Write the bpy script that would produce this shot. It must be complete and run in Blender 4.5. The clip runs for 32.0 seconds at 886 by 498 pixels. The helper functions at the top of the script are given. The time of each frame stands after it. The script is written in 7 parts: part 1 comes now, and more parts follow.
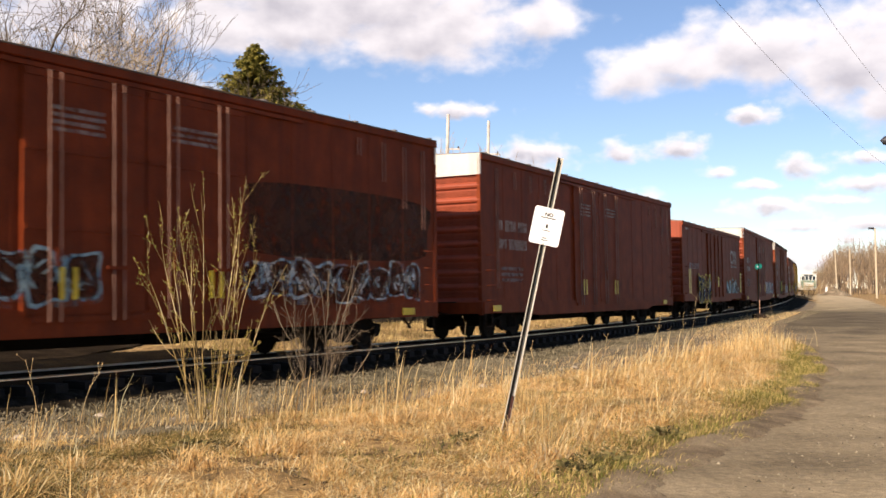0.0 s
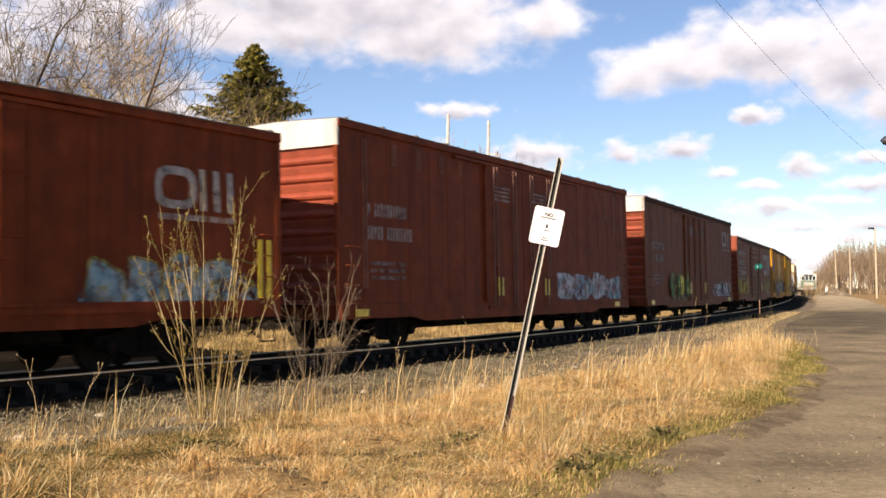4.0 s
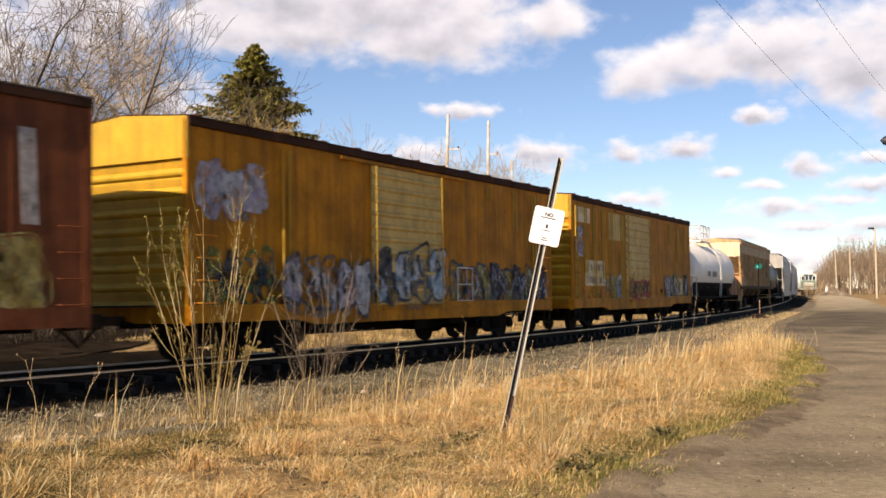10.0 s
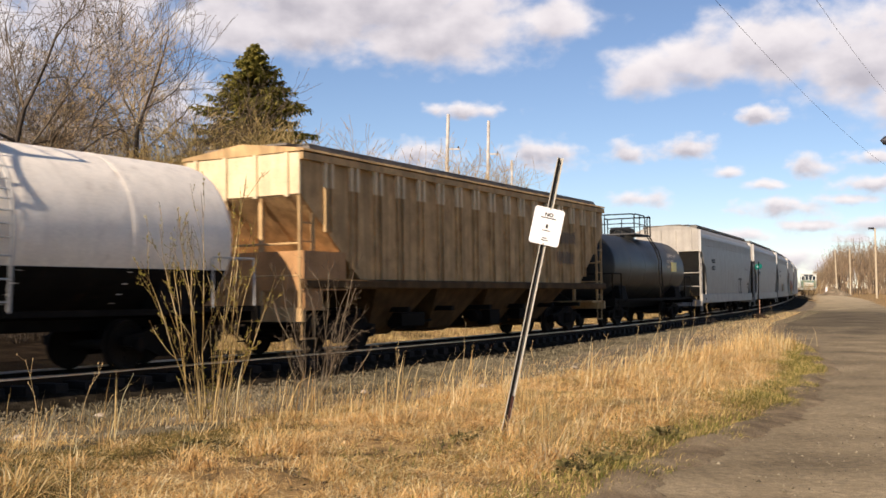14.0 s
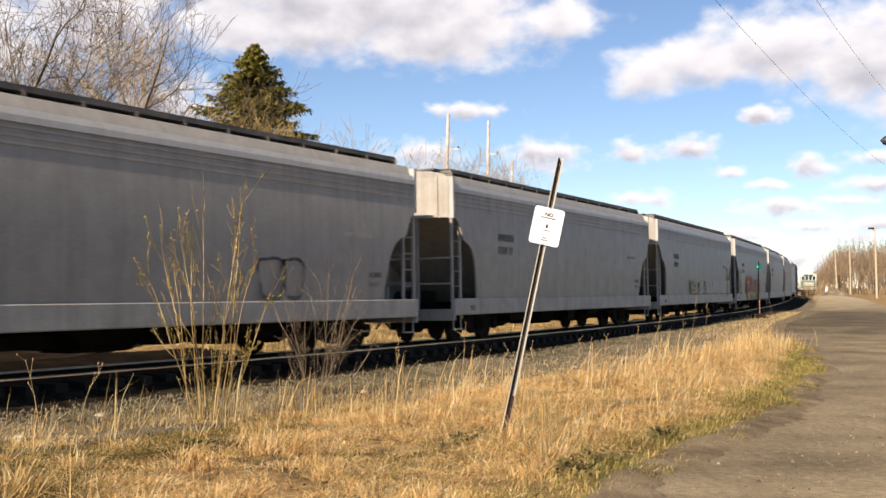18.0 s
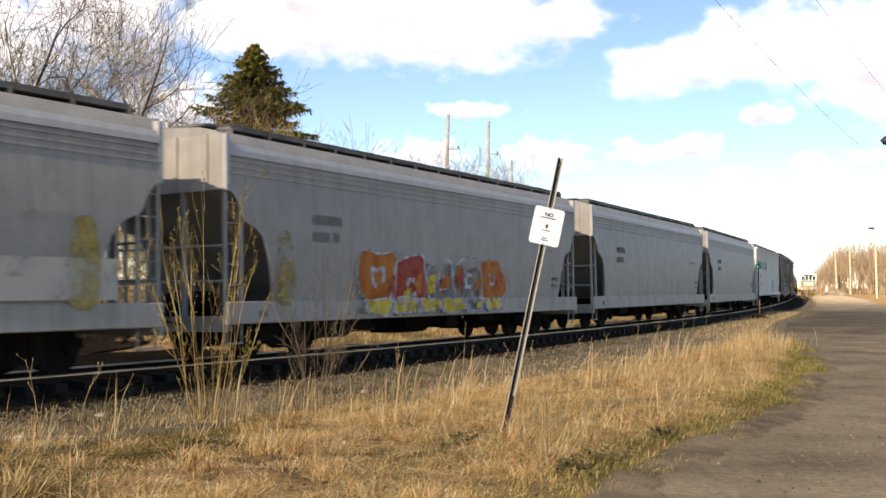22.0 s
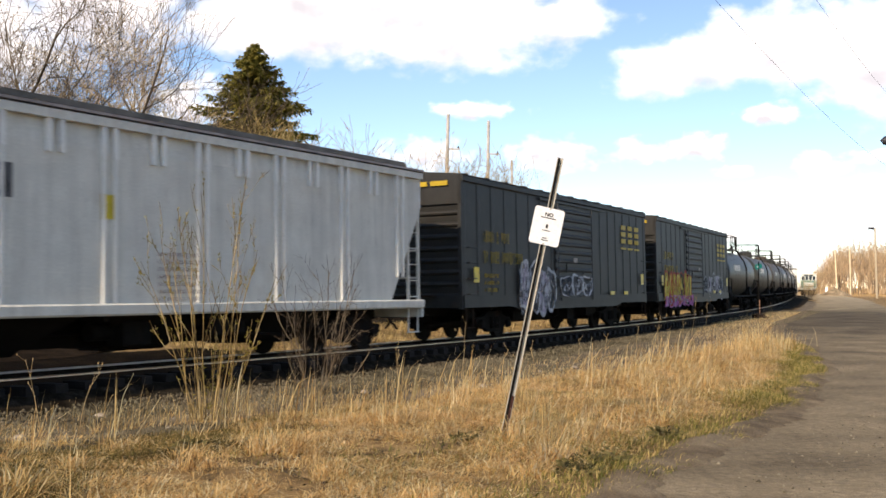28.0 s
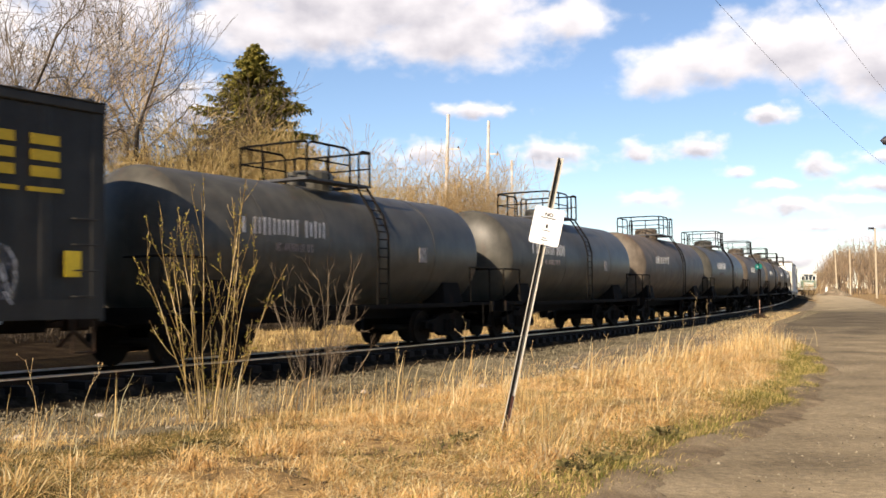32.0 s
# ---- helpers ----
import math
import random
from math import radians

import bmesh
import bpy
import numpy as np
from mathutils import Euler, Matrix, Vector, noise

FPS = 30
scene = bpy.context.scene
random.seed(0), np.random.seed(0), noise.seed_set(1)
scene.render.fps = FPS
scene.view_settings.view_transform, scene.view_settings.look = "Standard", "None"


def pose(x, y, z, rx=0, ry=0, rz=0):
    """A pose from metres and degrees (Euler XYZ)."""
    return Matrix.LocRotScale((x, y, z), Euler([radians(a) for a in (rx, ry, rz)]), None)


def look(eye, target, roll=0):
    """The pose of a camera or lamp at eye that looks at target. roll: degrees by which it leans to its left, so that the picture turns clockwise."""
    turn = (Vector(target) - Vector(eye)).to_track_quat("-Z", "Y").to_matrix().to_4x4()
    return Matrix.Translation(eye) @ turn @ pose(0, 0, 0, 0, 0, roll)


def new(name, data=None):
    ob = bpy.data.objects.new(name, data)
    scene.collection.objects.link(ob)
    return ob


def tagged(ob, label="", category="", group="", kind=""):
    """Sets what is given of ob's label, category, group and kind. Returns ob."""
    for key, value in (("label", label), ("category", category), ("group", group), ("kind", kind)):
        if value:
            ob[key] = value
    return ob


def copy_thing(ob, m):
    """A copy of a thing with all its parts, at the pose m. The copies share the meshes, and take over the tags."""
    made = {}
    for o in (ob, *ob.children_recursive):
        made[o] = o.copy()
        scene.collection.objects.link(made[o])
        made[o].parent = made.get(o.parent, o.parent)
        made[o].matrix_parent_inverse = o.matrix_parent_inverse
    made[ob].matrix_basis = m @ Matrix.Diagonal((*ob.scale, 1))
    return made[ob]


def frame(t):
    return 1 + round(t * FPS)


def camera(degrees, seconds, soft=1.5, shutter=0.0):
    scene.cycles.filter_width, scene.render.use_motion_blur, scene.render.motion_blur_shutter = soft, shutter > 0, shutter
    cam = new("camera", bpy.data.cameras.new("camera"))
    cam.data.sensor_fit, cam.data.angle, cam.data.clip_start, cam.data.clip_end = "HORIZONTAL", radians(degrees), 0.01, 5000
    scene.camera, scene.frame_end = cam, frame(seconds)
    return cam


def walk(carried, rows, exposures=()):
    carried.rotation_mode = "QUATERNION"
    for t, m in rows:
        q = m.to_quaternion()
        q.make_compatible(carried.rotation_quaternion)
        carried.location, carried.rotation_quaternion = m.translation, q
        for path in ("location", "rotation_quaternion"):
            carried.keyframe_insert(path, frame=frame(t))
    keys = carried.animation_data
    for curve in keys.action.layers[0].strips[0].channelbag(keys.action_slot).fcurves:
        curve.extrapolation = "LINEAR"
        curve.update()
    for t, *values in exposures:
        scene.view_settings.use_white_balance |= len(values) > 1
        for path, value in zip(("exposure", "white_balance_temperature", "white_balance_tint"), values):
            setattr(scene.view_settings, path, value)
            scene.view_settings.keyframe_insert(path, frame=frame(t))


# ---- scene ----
cam = camera(45.54, 32.0, soft=1.6, shutter=0.25)
EYE = pose(0.0, 0.0, 1.609, 91.837, 0, 0) @ pose(0, 0, 0, 0, 0, 0.704)
walk(cam, [(0.0, EYE), (32.0, EYE)], exposures=[(0.0, 0.88, 6700, 17), (6.0, 0.86, 6700, 17), (9.2, 0.87, 6700, 17), (10.4, 0.7, 6700, 17), (11.3, 0.76, 6700, 17), (12.0, 0.76, 6700, 17), (13.2, 0.58, 6650, 17), (17.0, 0.78, 6600, 15), (19.0, 0.92, 6650, 14), (21.0, 1.28, 6900, 14), (24.0, 1.48, 7000, 14), (28.5, 1.38, 7000, 14), (30.0, 1.27, 6900, 14), (31.0, 1.06, 6950, 14), (32.0, 0.94, 6700, 14)])

# ---- world and sun ----
SUN_EL, SUN_VEC = radians(33), Vector((-0.52, -0.854, 0)).normalized()
world = bpy.data.worlds.new("sky")
scene.world = world
world.use_nodes = True
wn = world.node_tree
sky = wn.nodes.new("ShaderNodeTexSky")
sky.sky_type, sky.sun_disc = "NISHITA", False
sky.sun_elevation, sky.sun_rotation = SUN_EL, math.atan2(SUN_VEC.x, SUN_VEC.y)
sky.air_density, sky.dust_density, sky.ozone_density = 0.85, 0.05, 3.0
wn.links.new(sky.outputs[0], wn.nodes["Background"].inputs[0])
wn.nodes["Background"].inputs[1].default_value = 0.074
lamp = bpy.data.lights.new("sun", "SUN")
lamp.energy, lamp.angle, lamp.color = 5.0, radians(0.53), (1.0, 0.86, 0.66)
sun_dir = Vector((SUN_VEC.x * math.cos(SUN_EL), SUN_VEC.y * math.cos(SUN_EL), math.sin(SUN_EL)))
new("sun", lamp).matrix_world = look(sun_dir * 200, (0, 0, 0))

# ---- the line of the track: s metres along it, going away ----
TS = np.arange(-420, 900, 0.5)
TK = np.where((TS < -40) | (TS > 260), 0.0, np.minimum(-0.00045, -0.00318 + 0.00003025 * np.clip(TS, -20, 105)))
TH = np.concatenate([[0], np.cumsum((TK[1:] + TK[:-1]) / 2 * 0.5)])
TH = TH - np.interp(0, TS, TH) + 0.5116
MID = (TH[1:] + TH[:-1]) / 2
TX = np.concatenate([[0], np.cumsum(np.sin(MID) * 0.5)])
TY = np.concatenate([[0], np.cumsum(np.cos(MID) * 0.5)])
TX = TX - np.interp(0, TS, TX) - 1.179
TY = TY - np.interp(0, TS, TY) + 27.098
CANT = 1.8


def track(s, lat=0.0):
    """Place beside the track, lat metres to its right seen going away, and the heading."""
    h = np.interp(s, TS, TH)
    return np.interp(s, TS, TX) + lat * np.cos(h), np.interp(s, TS, TY) - lat * np.sin(h), h


def track_lat(x, y):
    """Signed distance from the track, and the place along it, for arrays of points."""
    sel = slice(600, 1800, 2)
    d = (np.asarray(x)[:, None] - TX[None, sel]) ** 2 + (np.asarray(y)[:, None] - TY[None, sel]) ** 2
    i = d.argmin(1) * 2 + 600
    return (x - TX[i]) * np.cos(TH[i]) - (y - TY[i]) * np.sin(TH[i]), TS[i]


def smooth(a, b, x):
    t = np.clip((x - a) / (b - a), 0, 1)
    return t * t * (3 - 2 * t)


def hollow(s):
    """How deep the ditch beside the track is: full near the camera, none where the road comes close."""
    return 1 - 0.85 * smooth(-6, 16, np.asarray(s, float))


def ground_z(lat, s=-50.0):
    return -0.2 - 0.29 * np.where(lat > 0, hollow(s), 1.0) * (1 - smooth(3.8, 8.0, np.abs(lat)))


def travelled(t):
    return 11.23 * t - 0.0011 * t * t


# ---- mesh helpers ----
class Shape:
    """Collects vertices and faces of one mesh."""

    def __init__(self):
        self.v, self.f, self.cuts = [], [], []

    def box(self, x, y, z, sx, sy, sz, ch=0.0):
        """A box by its centre and sizes; ch cuts its edges along x."""
        a, b, c = sx / 2, sy / 2, sz / 2
        if ch:
            ring = [(-b + ch, -c), (b - ch, -c), (b, -c + ch), (b, c - ch), (b - ch, c), (-b + ch, c), (-b, c - ch), (-b, -c + ch)]
        else:
            ring = [(-b, -c), (b, -c), (b, c), (-b, c)]
        return self.loft([[(x - a, y + p, z + q) for p, q in ring], [(x + a, y + p, z + q) for p, q in ring]])

    def loft(self, rings, cap=True, closed=True):
        n, o = len(rings[0]), len(self.v)
        self.cuts.append((o, len(self.f)))
        for r in rings:
            self.v.extend(r)
        for i in range(len(rings) - 1):
            for j in range(n if closed else n - 1):
                k = (j + 1) % n
                self.f.append((o + i * n + j, o + i * n + k, o + (i + 1) * n + k, o + (i + 1) * n + j))
        if cap and closed:
            self.f.append(tuple(range(o + n - 1, o - 1, -1)))
            e = o + (len(rings) - 1) * n
            self.f.append(tuple(range(e, e + n)))
        return self

    def rod(self, p0, p1, r0, r1=None, n=6):
        p0, p1 = Vector(p0), Vector(p1)
        r1 = r0 if r1 is None else r1
        d = (p1 - p0).normalized()
        u = d.orthogonal().normalized()
        w = d.cross(u)
        rings = []
        for p, r in ((p0, r0), (p1, r1)):
            rings.append([tuple(p + (u * math.cos(6.28319 * i / n) + w * math.sin(6.28319 * i / n)) * r) for i in range(n)])
        return self.loft(rings)

    def lathe(self, axis, prof, n=16, at=(0, 0, 0)):
        """Turned about the axis ('x', 'y' or 'z'); prof: (along, radius)."""
        rings = []
        for a, r in prof:
            ring = []
            for i in range(n):
                c, s = math.cos(6.28319 * i / n) * r, math.sin(6.28319 * i / n) * r
                p = {"x": (a, c, s), "y": (s, a, c), "z": (c, s, a)}[axis]
                ring.append((p[0] + at[0], p[1] + at[1], p[2] + at[2]))
            rings.append(ring)
        return self.loft(rings)

    def pieces(self):
        """The same, one shape for each solid that was added."""
        ends = self.cuts[1:] + [(len(self.v), len(self.f))]
        for (v0, f0), (v1, f1) in zip(self.cuts, ends):
            one = Shape()
            one.v, one.f = self.v[v0:v1], [tuple(i - v0 for i in f) for f in self.f[f0:f1]]
            yield one

    def mesh(self, name, material=None, soft=False):
        me = bpy.data.meshes.new(name)
        me.from_pydata(self.v, [], self.f)
        if material:
            me.materials.append(material)
        bm = bmesh.new()
        bm.from_mesh(me)
        bmesh.ops.recalc_face_normals(bm, faces=bm.faces)
        bm.to_mesh(me)
        bm.free()
        if soft:
            me.polygons.foreach_set("use_smooth", [True] * len(me.polygons))
            me.set_sharp_from_angle(angle=radians(40))
        return me


def big_mesh(name, verts, faces, material):
    """A mesh straight from arrays, for large amounts."""
    me = bpy.data.meshes.new(name)
    verts, faces = np.asarray(verts, np.float32), np.asarray(faces, np.int32)
    k = faces.shape[1]
    me.vertices.add(len(verts))
    me.vertices.foreach_set("co", verts.ravel())
    me.loops.add(faces.size)
    me.loops.foreach_set("vertex_index", faces.ravel())
    me.polygons.add(len(faces))
    me.polygons.foreach_set("loop_start", np.arange(0, faces.size, k, dtype=np.int32))
    me.update(calc_edges=True)
    me.materials.append(material)
    return me


def part(name, shape, material, parent, label="", soft=False, at=None):
    """Links a shape, or a ready mesh, as one mesh object under a thing or part."""
    me = shape if isinstance(shape, bpy.types.Mesh) else shape.mesh(name, material, soft)
    ob = new(name, me)
    ob.parent = parent
    if at is not None:
        ob.location = at
    if label:
        ob["label"] = label
    return ob


def parts(name, shape, material, parent, label=""):
    """Each solid of the shape as a part of its own."""
    for one in shape.pieces():
        part(name, one, material, parent, label)


def thing(name, label, category, group="", kind="", data=None):
    return tagged(new(name, data), label, category, group, kind)


# ---- materials ----
def nodes_of(name):
    m = bpy.data.materials.new(name)
    m.use_nodes = True
    return m, m.node_tree.nodes, m.node_tree.links, m.node_tree.nodes["Principled BSDF"]


def noise_at(n, l, scale, detail=4.0, stretch=(1, 1, 1), rough=0.55):
    tc, mp, nz = n.new("ShaderNodeTexCoord"), n.new("ShaderNodeMapping"), n.new("ShaderNodeTexNoise")
    mp.inputs["Scale"].default_value = stretch
    l.new(tc.outputs["Object"], mp.inputs["Vector"])
    l.new(mp.outputs[0], nz.inputs["Vector"])
    nz.inputs["Scale"].default_value, nz.inputs["Detail"].default_value, nz.inputs["Roughness"].default_value = scale, detail, rough
    return nz.outputs["Fac"]


def ramp(n, l, fac, stops):
    r = n.new("ShaderNodeValToRGB")
    el = r.color_ramp.elements
    while len(el) < len(stops):
        el.new(0.5)
    for e, (p, c) in zip(el, stops):
        e.position, e.color = p, (*c, 1) if len(c) == 3 else c
    l.new(fac, r.inputs[0])
    return r.outputs[0]


def blend(n, l, fac, a, b, mode="MIX"):
    m = n.new("ShaderNodeMix")
    m.data_type, m.blend_type = "RGBA", mode
    for sock, val in ((m.inputs[0], fac), (m.inputs[6], a), (m.inputs[7], b)):
        if isinstance(val, bpy.types.NodeSocket):
            l.new(val, sock)
        else:
            sock.default_value = val if isinstance(val, (int, float)) else (*val, 1)
    return m.outputs[2]


def grey(a):
    return (a, a, a)


def surface(name, colour, rough=0.7, metal=0.0, vary=0.25, scale=2.0, streaks=0.0, rust=0.0, bump=0.0, random_tint=0.0, chalk=0.0, spec=0.3):
    """Weathered paint, metal, wood or stone: two scales of noise, streaks, rust and fine relief."""
    m, n, l, bs = nodes_of(name)
    dark, light = [max(0, c * (1 - vary)) for c in colour], [min(1, c * (1 + vary)) for c in colour]
    col = ramp(n, l, noise_at(n, l, scale), [(0.3, dark), (0.7, light)])
    fine = ramp(n, l, noise_at(n, l, scale * 14, 3), [(0.3, grey(0.82)), (0.7, grey(1.0))])
    col = blend(n, l, 1.0, col, fine, "MULTIPLY")
    if chalk:
        f = ramp(n, l, noise_at(n, l, 1.3, 6, (1, 1, 0.7)), [(0.5, grey(0)), (0.75, grey(chalk))])
        col = blend(n, l, f, col, [min(1, c * 1.5 + 0.06) for c in colour])
    if streaks:
        f = ramp(n, l, noise_at(n, l, 5.0, 5, (1, 1, 0.06)), [(0.45, grey(0)), (0.72, grey(streaks))])
        col = blend(n, l, f, col, [c * 0.3 + 0.005 for c in colour])
    if rust:
        f = ramp(n, l, noise_at(n, l, 2.6, 8, (1, 1, 0.5), 0.7), [(0.6 - 0.12 * rust, grey(0)), (0.68, grey(min(1, rust)))])
        col = blend(n, l, f, col, (0.13, 0.05, 0.022))
    if random_tint:
        oi = n.new("ShaderNodeObjectInfo")
        f = ramp(n, l, oi.outputs["Random"], [(0, grey(1 - random_tint)), (1, grey(1 + random_tint * 0.4))])
        col = blend(n, l, 1.0, col, f, "MULTIPLY")
    l.new(col, bs.inputs["Base Color"])
    bs.inputs["Roughness"].default_value, bs.inputs["Metallic"].default_value = rough, metal
    bs.inputs["Specular IOR Level"].default_value = spec
    if bump:
        b = n.new("ShaderNodeBump")
        b.inputs["Strength"].default_value, b.inputs["Distance"].default_value = bump, 0.02
        l.new(noise_at(n, l, scale * 9, 5), b.inputs["Height"])
        l.new(b.outputs[0], bs.inputs["Normal"])
    return m


def worn_paint(name, a, b, gap=0.35, scale=3.0):
    """Spray paint of two colours that has worn through in places."""
    m, n, l, bs = nodes_of(name)
    l.new(ramp(n, l, noise_at(n, l, scale, 3), [(0.42, a), (0.56, b)]), bs.inputs["Base Color"])
    bs.inputs["Roughness"].default_value = 0.65
    bs.inputs["Specular IOR Level"].default_value = 0.15
    cut = ramp(n, l, noise_at(n, l, 4.0, 7, (1, 1, 0.6), 0.7), [(gap, grey(0)), (gap + 0.22, grey(0.95))])
    l.new(cut, bs.inputs["Alpha"])
    return m


def islands(name, stops, rough=0.8, translucent=0.0, dark=0.6, patch_scale=1.1):
    """Blades, leaves or stones, each of its own tint."""
    m, n, l, bs = nodes_of(name)
    g = n.new("ShaderNodeNewGeometry")
    col = ramp(n, l, g.outputs["Random Per Island"], stops)
    patch = ramp(n, l, noise_at(n, l, patch_scale, 5), [(0.38, grey(dark)), (0.58, grey(1.0))])
    col = blend(n, l, 1.0, col, patch, "MULTIPLY")
    tone = ramp(n, l, noise_at(n, l, patch_scale * 0.45, 3), [(0.4, (0.92, 0.95, 0.92)), (0.6, (1.0, 1.0, 1.0))])
    col = blend(n, l, 1.0, col, tone, "MULTIPLY")
    l.new(col, bs.inputs["Base Color"])
    bs.inputs["Roughness"].default_value = rough
    bs.inputs["Specular IOR Level"].default_value = 0.2
    if translucent:
        tr, mx = n.new("ShaderNodeBsdfTranslucent"), n.new("ShaderNodeMixShader")
        l.new(col, tr.inputs[0])
        mx.inputs[0].default_value = translucent
        l.new(bs.outputs[0], mx.inputs[1])
        l.new(tr.outputs[0], mx.inputs[2])
        l.new(mx.outputs[0], n["Material Output"].inputs[0])
    return m


BROWN = surface("brown_paint", (0.18, 0.035, 0.0085), 0.65, vary=0.25, streaks=0.5, rust=0.2, spec=0.12)
BROWN_RED = surface("red_brown_paint", (0.178, 0.031, 0.007), 0.65, vary=0.24, streaks=0.45, rust=0.15, spec=0.12)
BROWN_DARK = surface("dark_brown_paint", (0.158, 0.042, 0.0125), 0.65, vary=0.28, streaks=0.5, rust=0.25, spec=0.12)
# Lighter copy of the browns for the car ends, sunlight put into the colour.
BROWN_SUNLIT = surface("sunlit_end_red", (0.29, 0.058, 0.026), 0.6, vary=0.2, streaks=0.3)
WHITE_BAND = surface("white_paint", (0.6, 0.58, 0.53), 0.6, vary=0.1, streaks=0.25, rust=0.1)
YELLOW = surface("yellow_paint", (0.48, 0.19, 0.0055), 0.65, vary=0.38, scale=1.1, streaks=0.7, rust=0.5, spec=0.12)
# Lighter copy of YELLOW for ends, rods and edges, painted as if sunlit.
YELLOW_SUNLIT = surface("sunlit_yellow_paint", (0.52, 0.32, 0.025), 0.55, vary=0.15, streaks=0.3)
YELLOW_PALE = surface("faded_yellow_paint", (0.62, 0.42, 0.12), 0.6, vary=0.2, streaks=0.4, rust=0.25, spec=0.22)
BROWN_FADED = surface("faded_brown_paint", (0.18, 0.055, 0.019), 0.65, vary=0.28, streaks=0.5, rust=0.25, spec=0.12)
BLACK_BLUE = surface("blue_black_paint", (0.026, 0.025, 0.0225), 0.55, vary=0.25, streaks=0.4, rust=0.1, chalk=0.08, spec=0.26)
GREY_CAR = surface("light_grey_paint", (0.345, 0.325, 0.291), 0.5, vary=0.1, streaks=0.25, spec=0.2)
GREY_BAND = surface("pale_grey_paint", (0.48, 0.475, 0.455), 0.5, vary=0.08, streaks=0.2, spec=0.3)
GREY_SILL = surface("sill_grey_paint", (0.4, 0.373, 0.33), 0.55, vary=0.14, streaks=0.3, rust=0.1, spec=0.2)
RIB_WHITE = surface("clean_white_paint", (0.84, 0.82, 0.76), 0.6, vary=0.05, streaks=0.1)
GREY_WHITE = surface("off_white_paint", (0.7, 0.675, 0.595), 0.65, vary=0.08, streaks=0.28, rust=0.15, spec=0.15)
TAN_CAR = surface("dusty_tan_paint", (0.5, 0.335, 0.165), 0.75, vary=0.3, streaks=0.6, rust=0.4, spec=0.15)
TAN_PALE = surface("pale_tan_paint", (0.72, 0.58, 0.37), 0.7, vary=0.15, streaks=0.3)
# Darkened tan with rust; shade below the hopper's side is put into it.
TAN_SHADED = surface("shaded_tan_paint", (0.085, 0.05, 0.022), 0.8, vary=0.35, streaks=0.5, rust=0.3, spec=0.1)
TAN_RUST = surface("rusty_tan_paint", (0.42, 0.23, 0.1), 0.75, vary=0.25, streaks=0.4, rust=0.4)
BLACK_TANK = surface("black_tank_paint", (0.022, 0.022, 0.02), 0.45, vary=0.3, streaks=0.4, rust=0.1, chalk=0.12)
DUST_TANK = surface("dusty_black_tank_paint", (0.062, 0.058, 0.046), 0.45, vary=0.3, streaks=0.45, rust=0.2, chalk=0.12)
GREY_TANK = surface("dusty_tank_paint", (0.115, 0.092, 0.068), 0.55, vary=0.35, streaks=0.6, rust=0.45)
WHITE_TANK = surface("white_tank_paint", (0.92, 0.85, 0.74), 0.5, vary=0.06, streaks=0.22, rust=0.2)
STEEL_DARK = surface("dark_steel", (0.01, 0.0085, 0.007), 0.85, 0.0, vary=0.3, rust=0.12, spec=0.08)
STEEL_BROWN = surface("brown_steel", (0.035, 0.023, 0.015), 0.8, 0.0, vary=0.35, rust=0.3, spec=0.12)
WHEEL_STEEL = surface("wheel_steel", (0.018, 0.0135, 0.01), 0.8, 0.0, vary=0.3, spec=0.12)
ROOF_STEEL = surface("galvanised_roof", (0.2, 0.18, 0.17), 0.55, 0.3, vary=0.3, rust=0.4)
EAVE_RUST = surface("rusty_eave_paint", (0.05, 0.022, 0.012), 0.8, vary=0.35, rust=0.4, spec=0.1)
GRATING = surface("dark_grating", (0.075, 0.075, 0.078), 0.6, 0.3, vary=0.3)
WALK_STEEL = surface("weathered_walkway_steel", (0.16, 0.145, 0.125), 0.7, 0.2, vary=0.35, rust=0.2)
STENCIL = worn_paint("white_stencil", (0.42, 0.38, 0.34), (0.32, 0.28, 0.25), 0.28, 8)
STENCIL_WHITE = worn_paint("bright_white_stencil", (0.72, 0.7, 0.66), (0.6, 0.58, 0.55), 0.2, 8)
STENCIL_DIM = worn_paint("faded_stencil", (0.3, 0.25, 0.24), (0.26, 0.22, 0.2), 0.3, 8)
# Both paler than the car paint, to paint sun on rods and post edges.
ROD_GLINT = surface("rod_glint_paint", (0.24, 0.125, 0.09), 0.65, vary=0.3, streaks=0.5)
EDGE_GLINT = surface("edge_glint_paint", (0.36, 0.165, 0.11), 0.65, vary=0.3, streaks=0.5)
STENCIL_GREY = worn_paint("faded_dark_stencil", (0.07, 0.07, 0.072), (0.11, 0.11, 0.11), 0.3, 8)
STENCIL_DARK = surface("dark_stencil", (0.05, 0.05, 0.055), 0.6)
PLATE_PALE = worn_paint("pale_primer", (0.78, 0.64, 0.4), (0.6, 0.44, 0.2), 0.2, 3)
STENCIL_YELLOW = surface("yellow_stencil", (0.5, 0.34, 0.02), 0.55, vary=0.15)
OVERSPRAY = worn_paint("grey_overspray", (0.16, 0.15, 0.145), (0.24, 0.23, 0.22), 0.5, 1.5)
STENCIL_OLD_YELLOW = worn_paint("worn_yellow_stencil", (0.36, 0.25, 0.03), (0.28, 0.2, 0.03), 0.3, 8)
REFLECTOR = surface("yellow_reflector", (0.7, 0.5, 0.02), 0.35)


# ---- rolling stock ----
DOORS = {}


def paint_depth(car, x0, x1):
    """How far out paint on a car's near side lies: further where the door stands proud."""
    if car.name not in DOORS:
        return -1.625
    a, b, posts = DOORS[car.name]
    return -1.63 if x1 > a and x0 < b else (-1.575 if posts else -1.548)


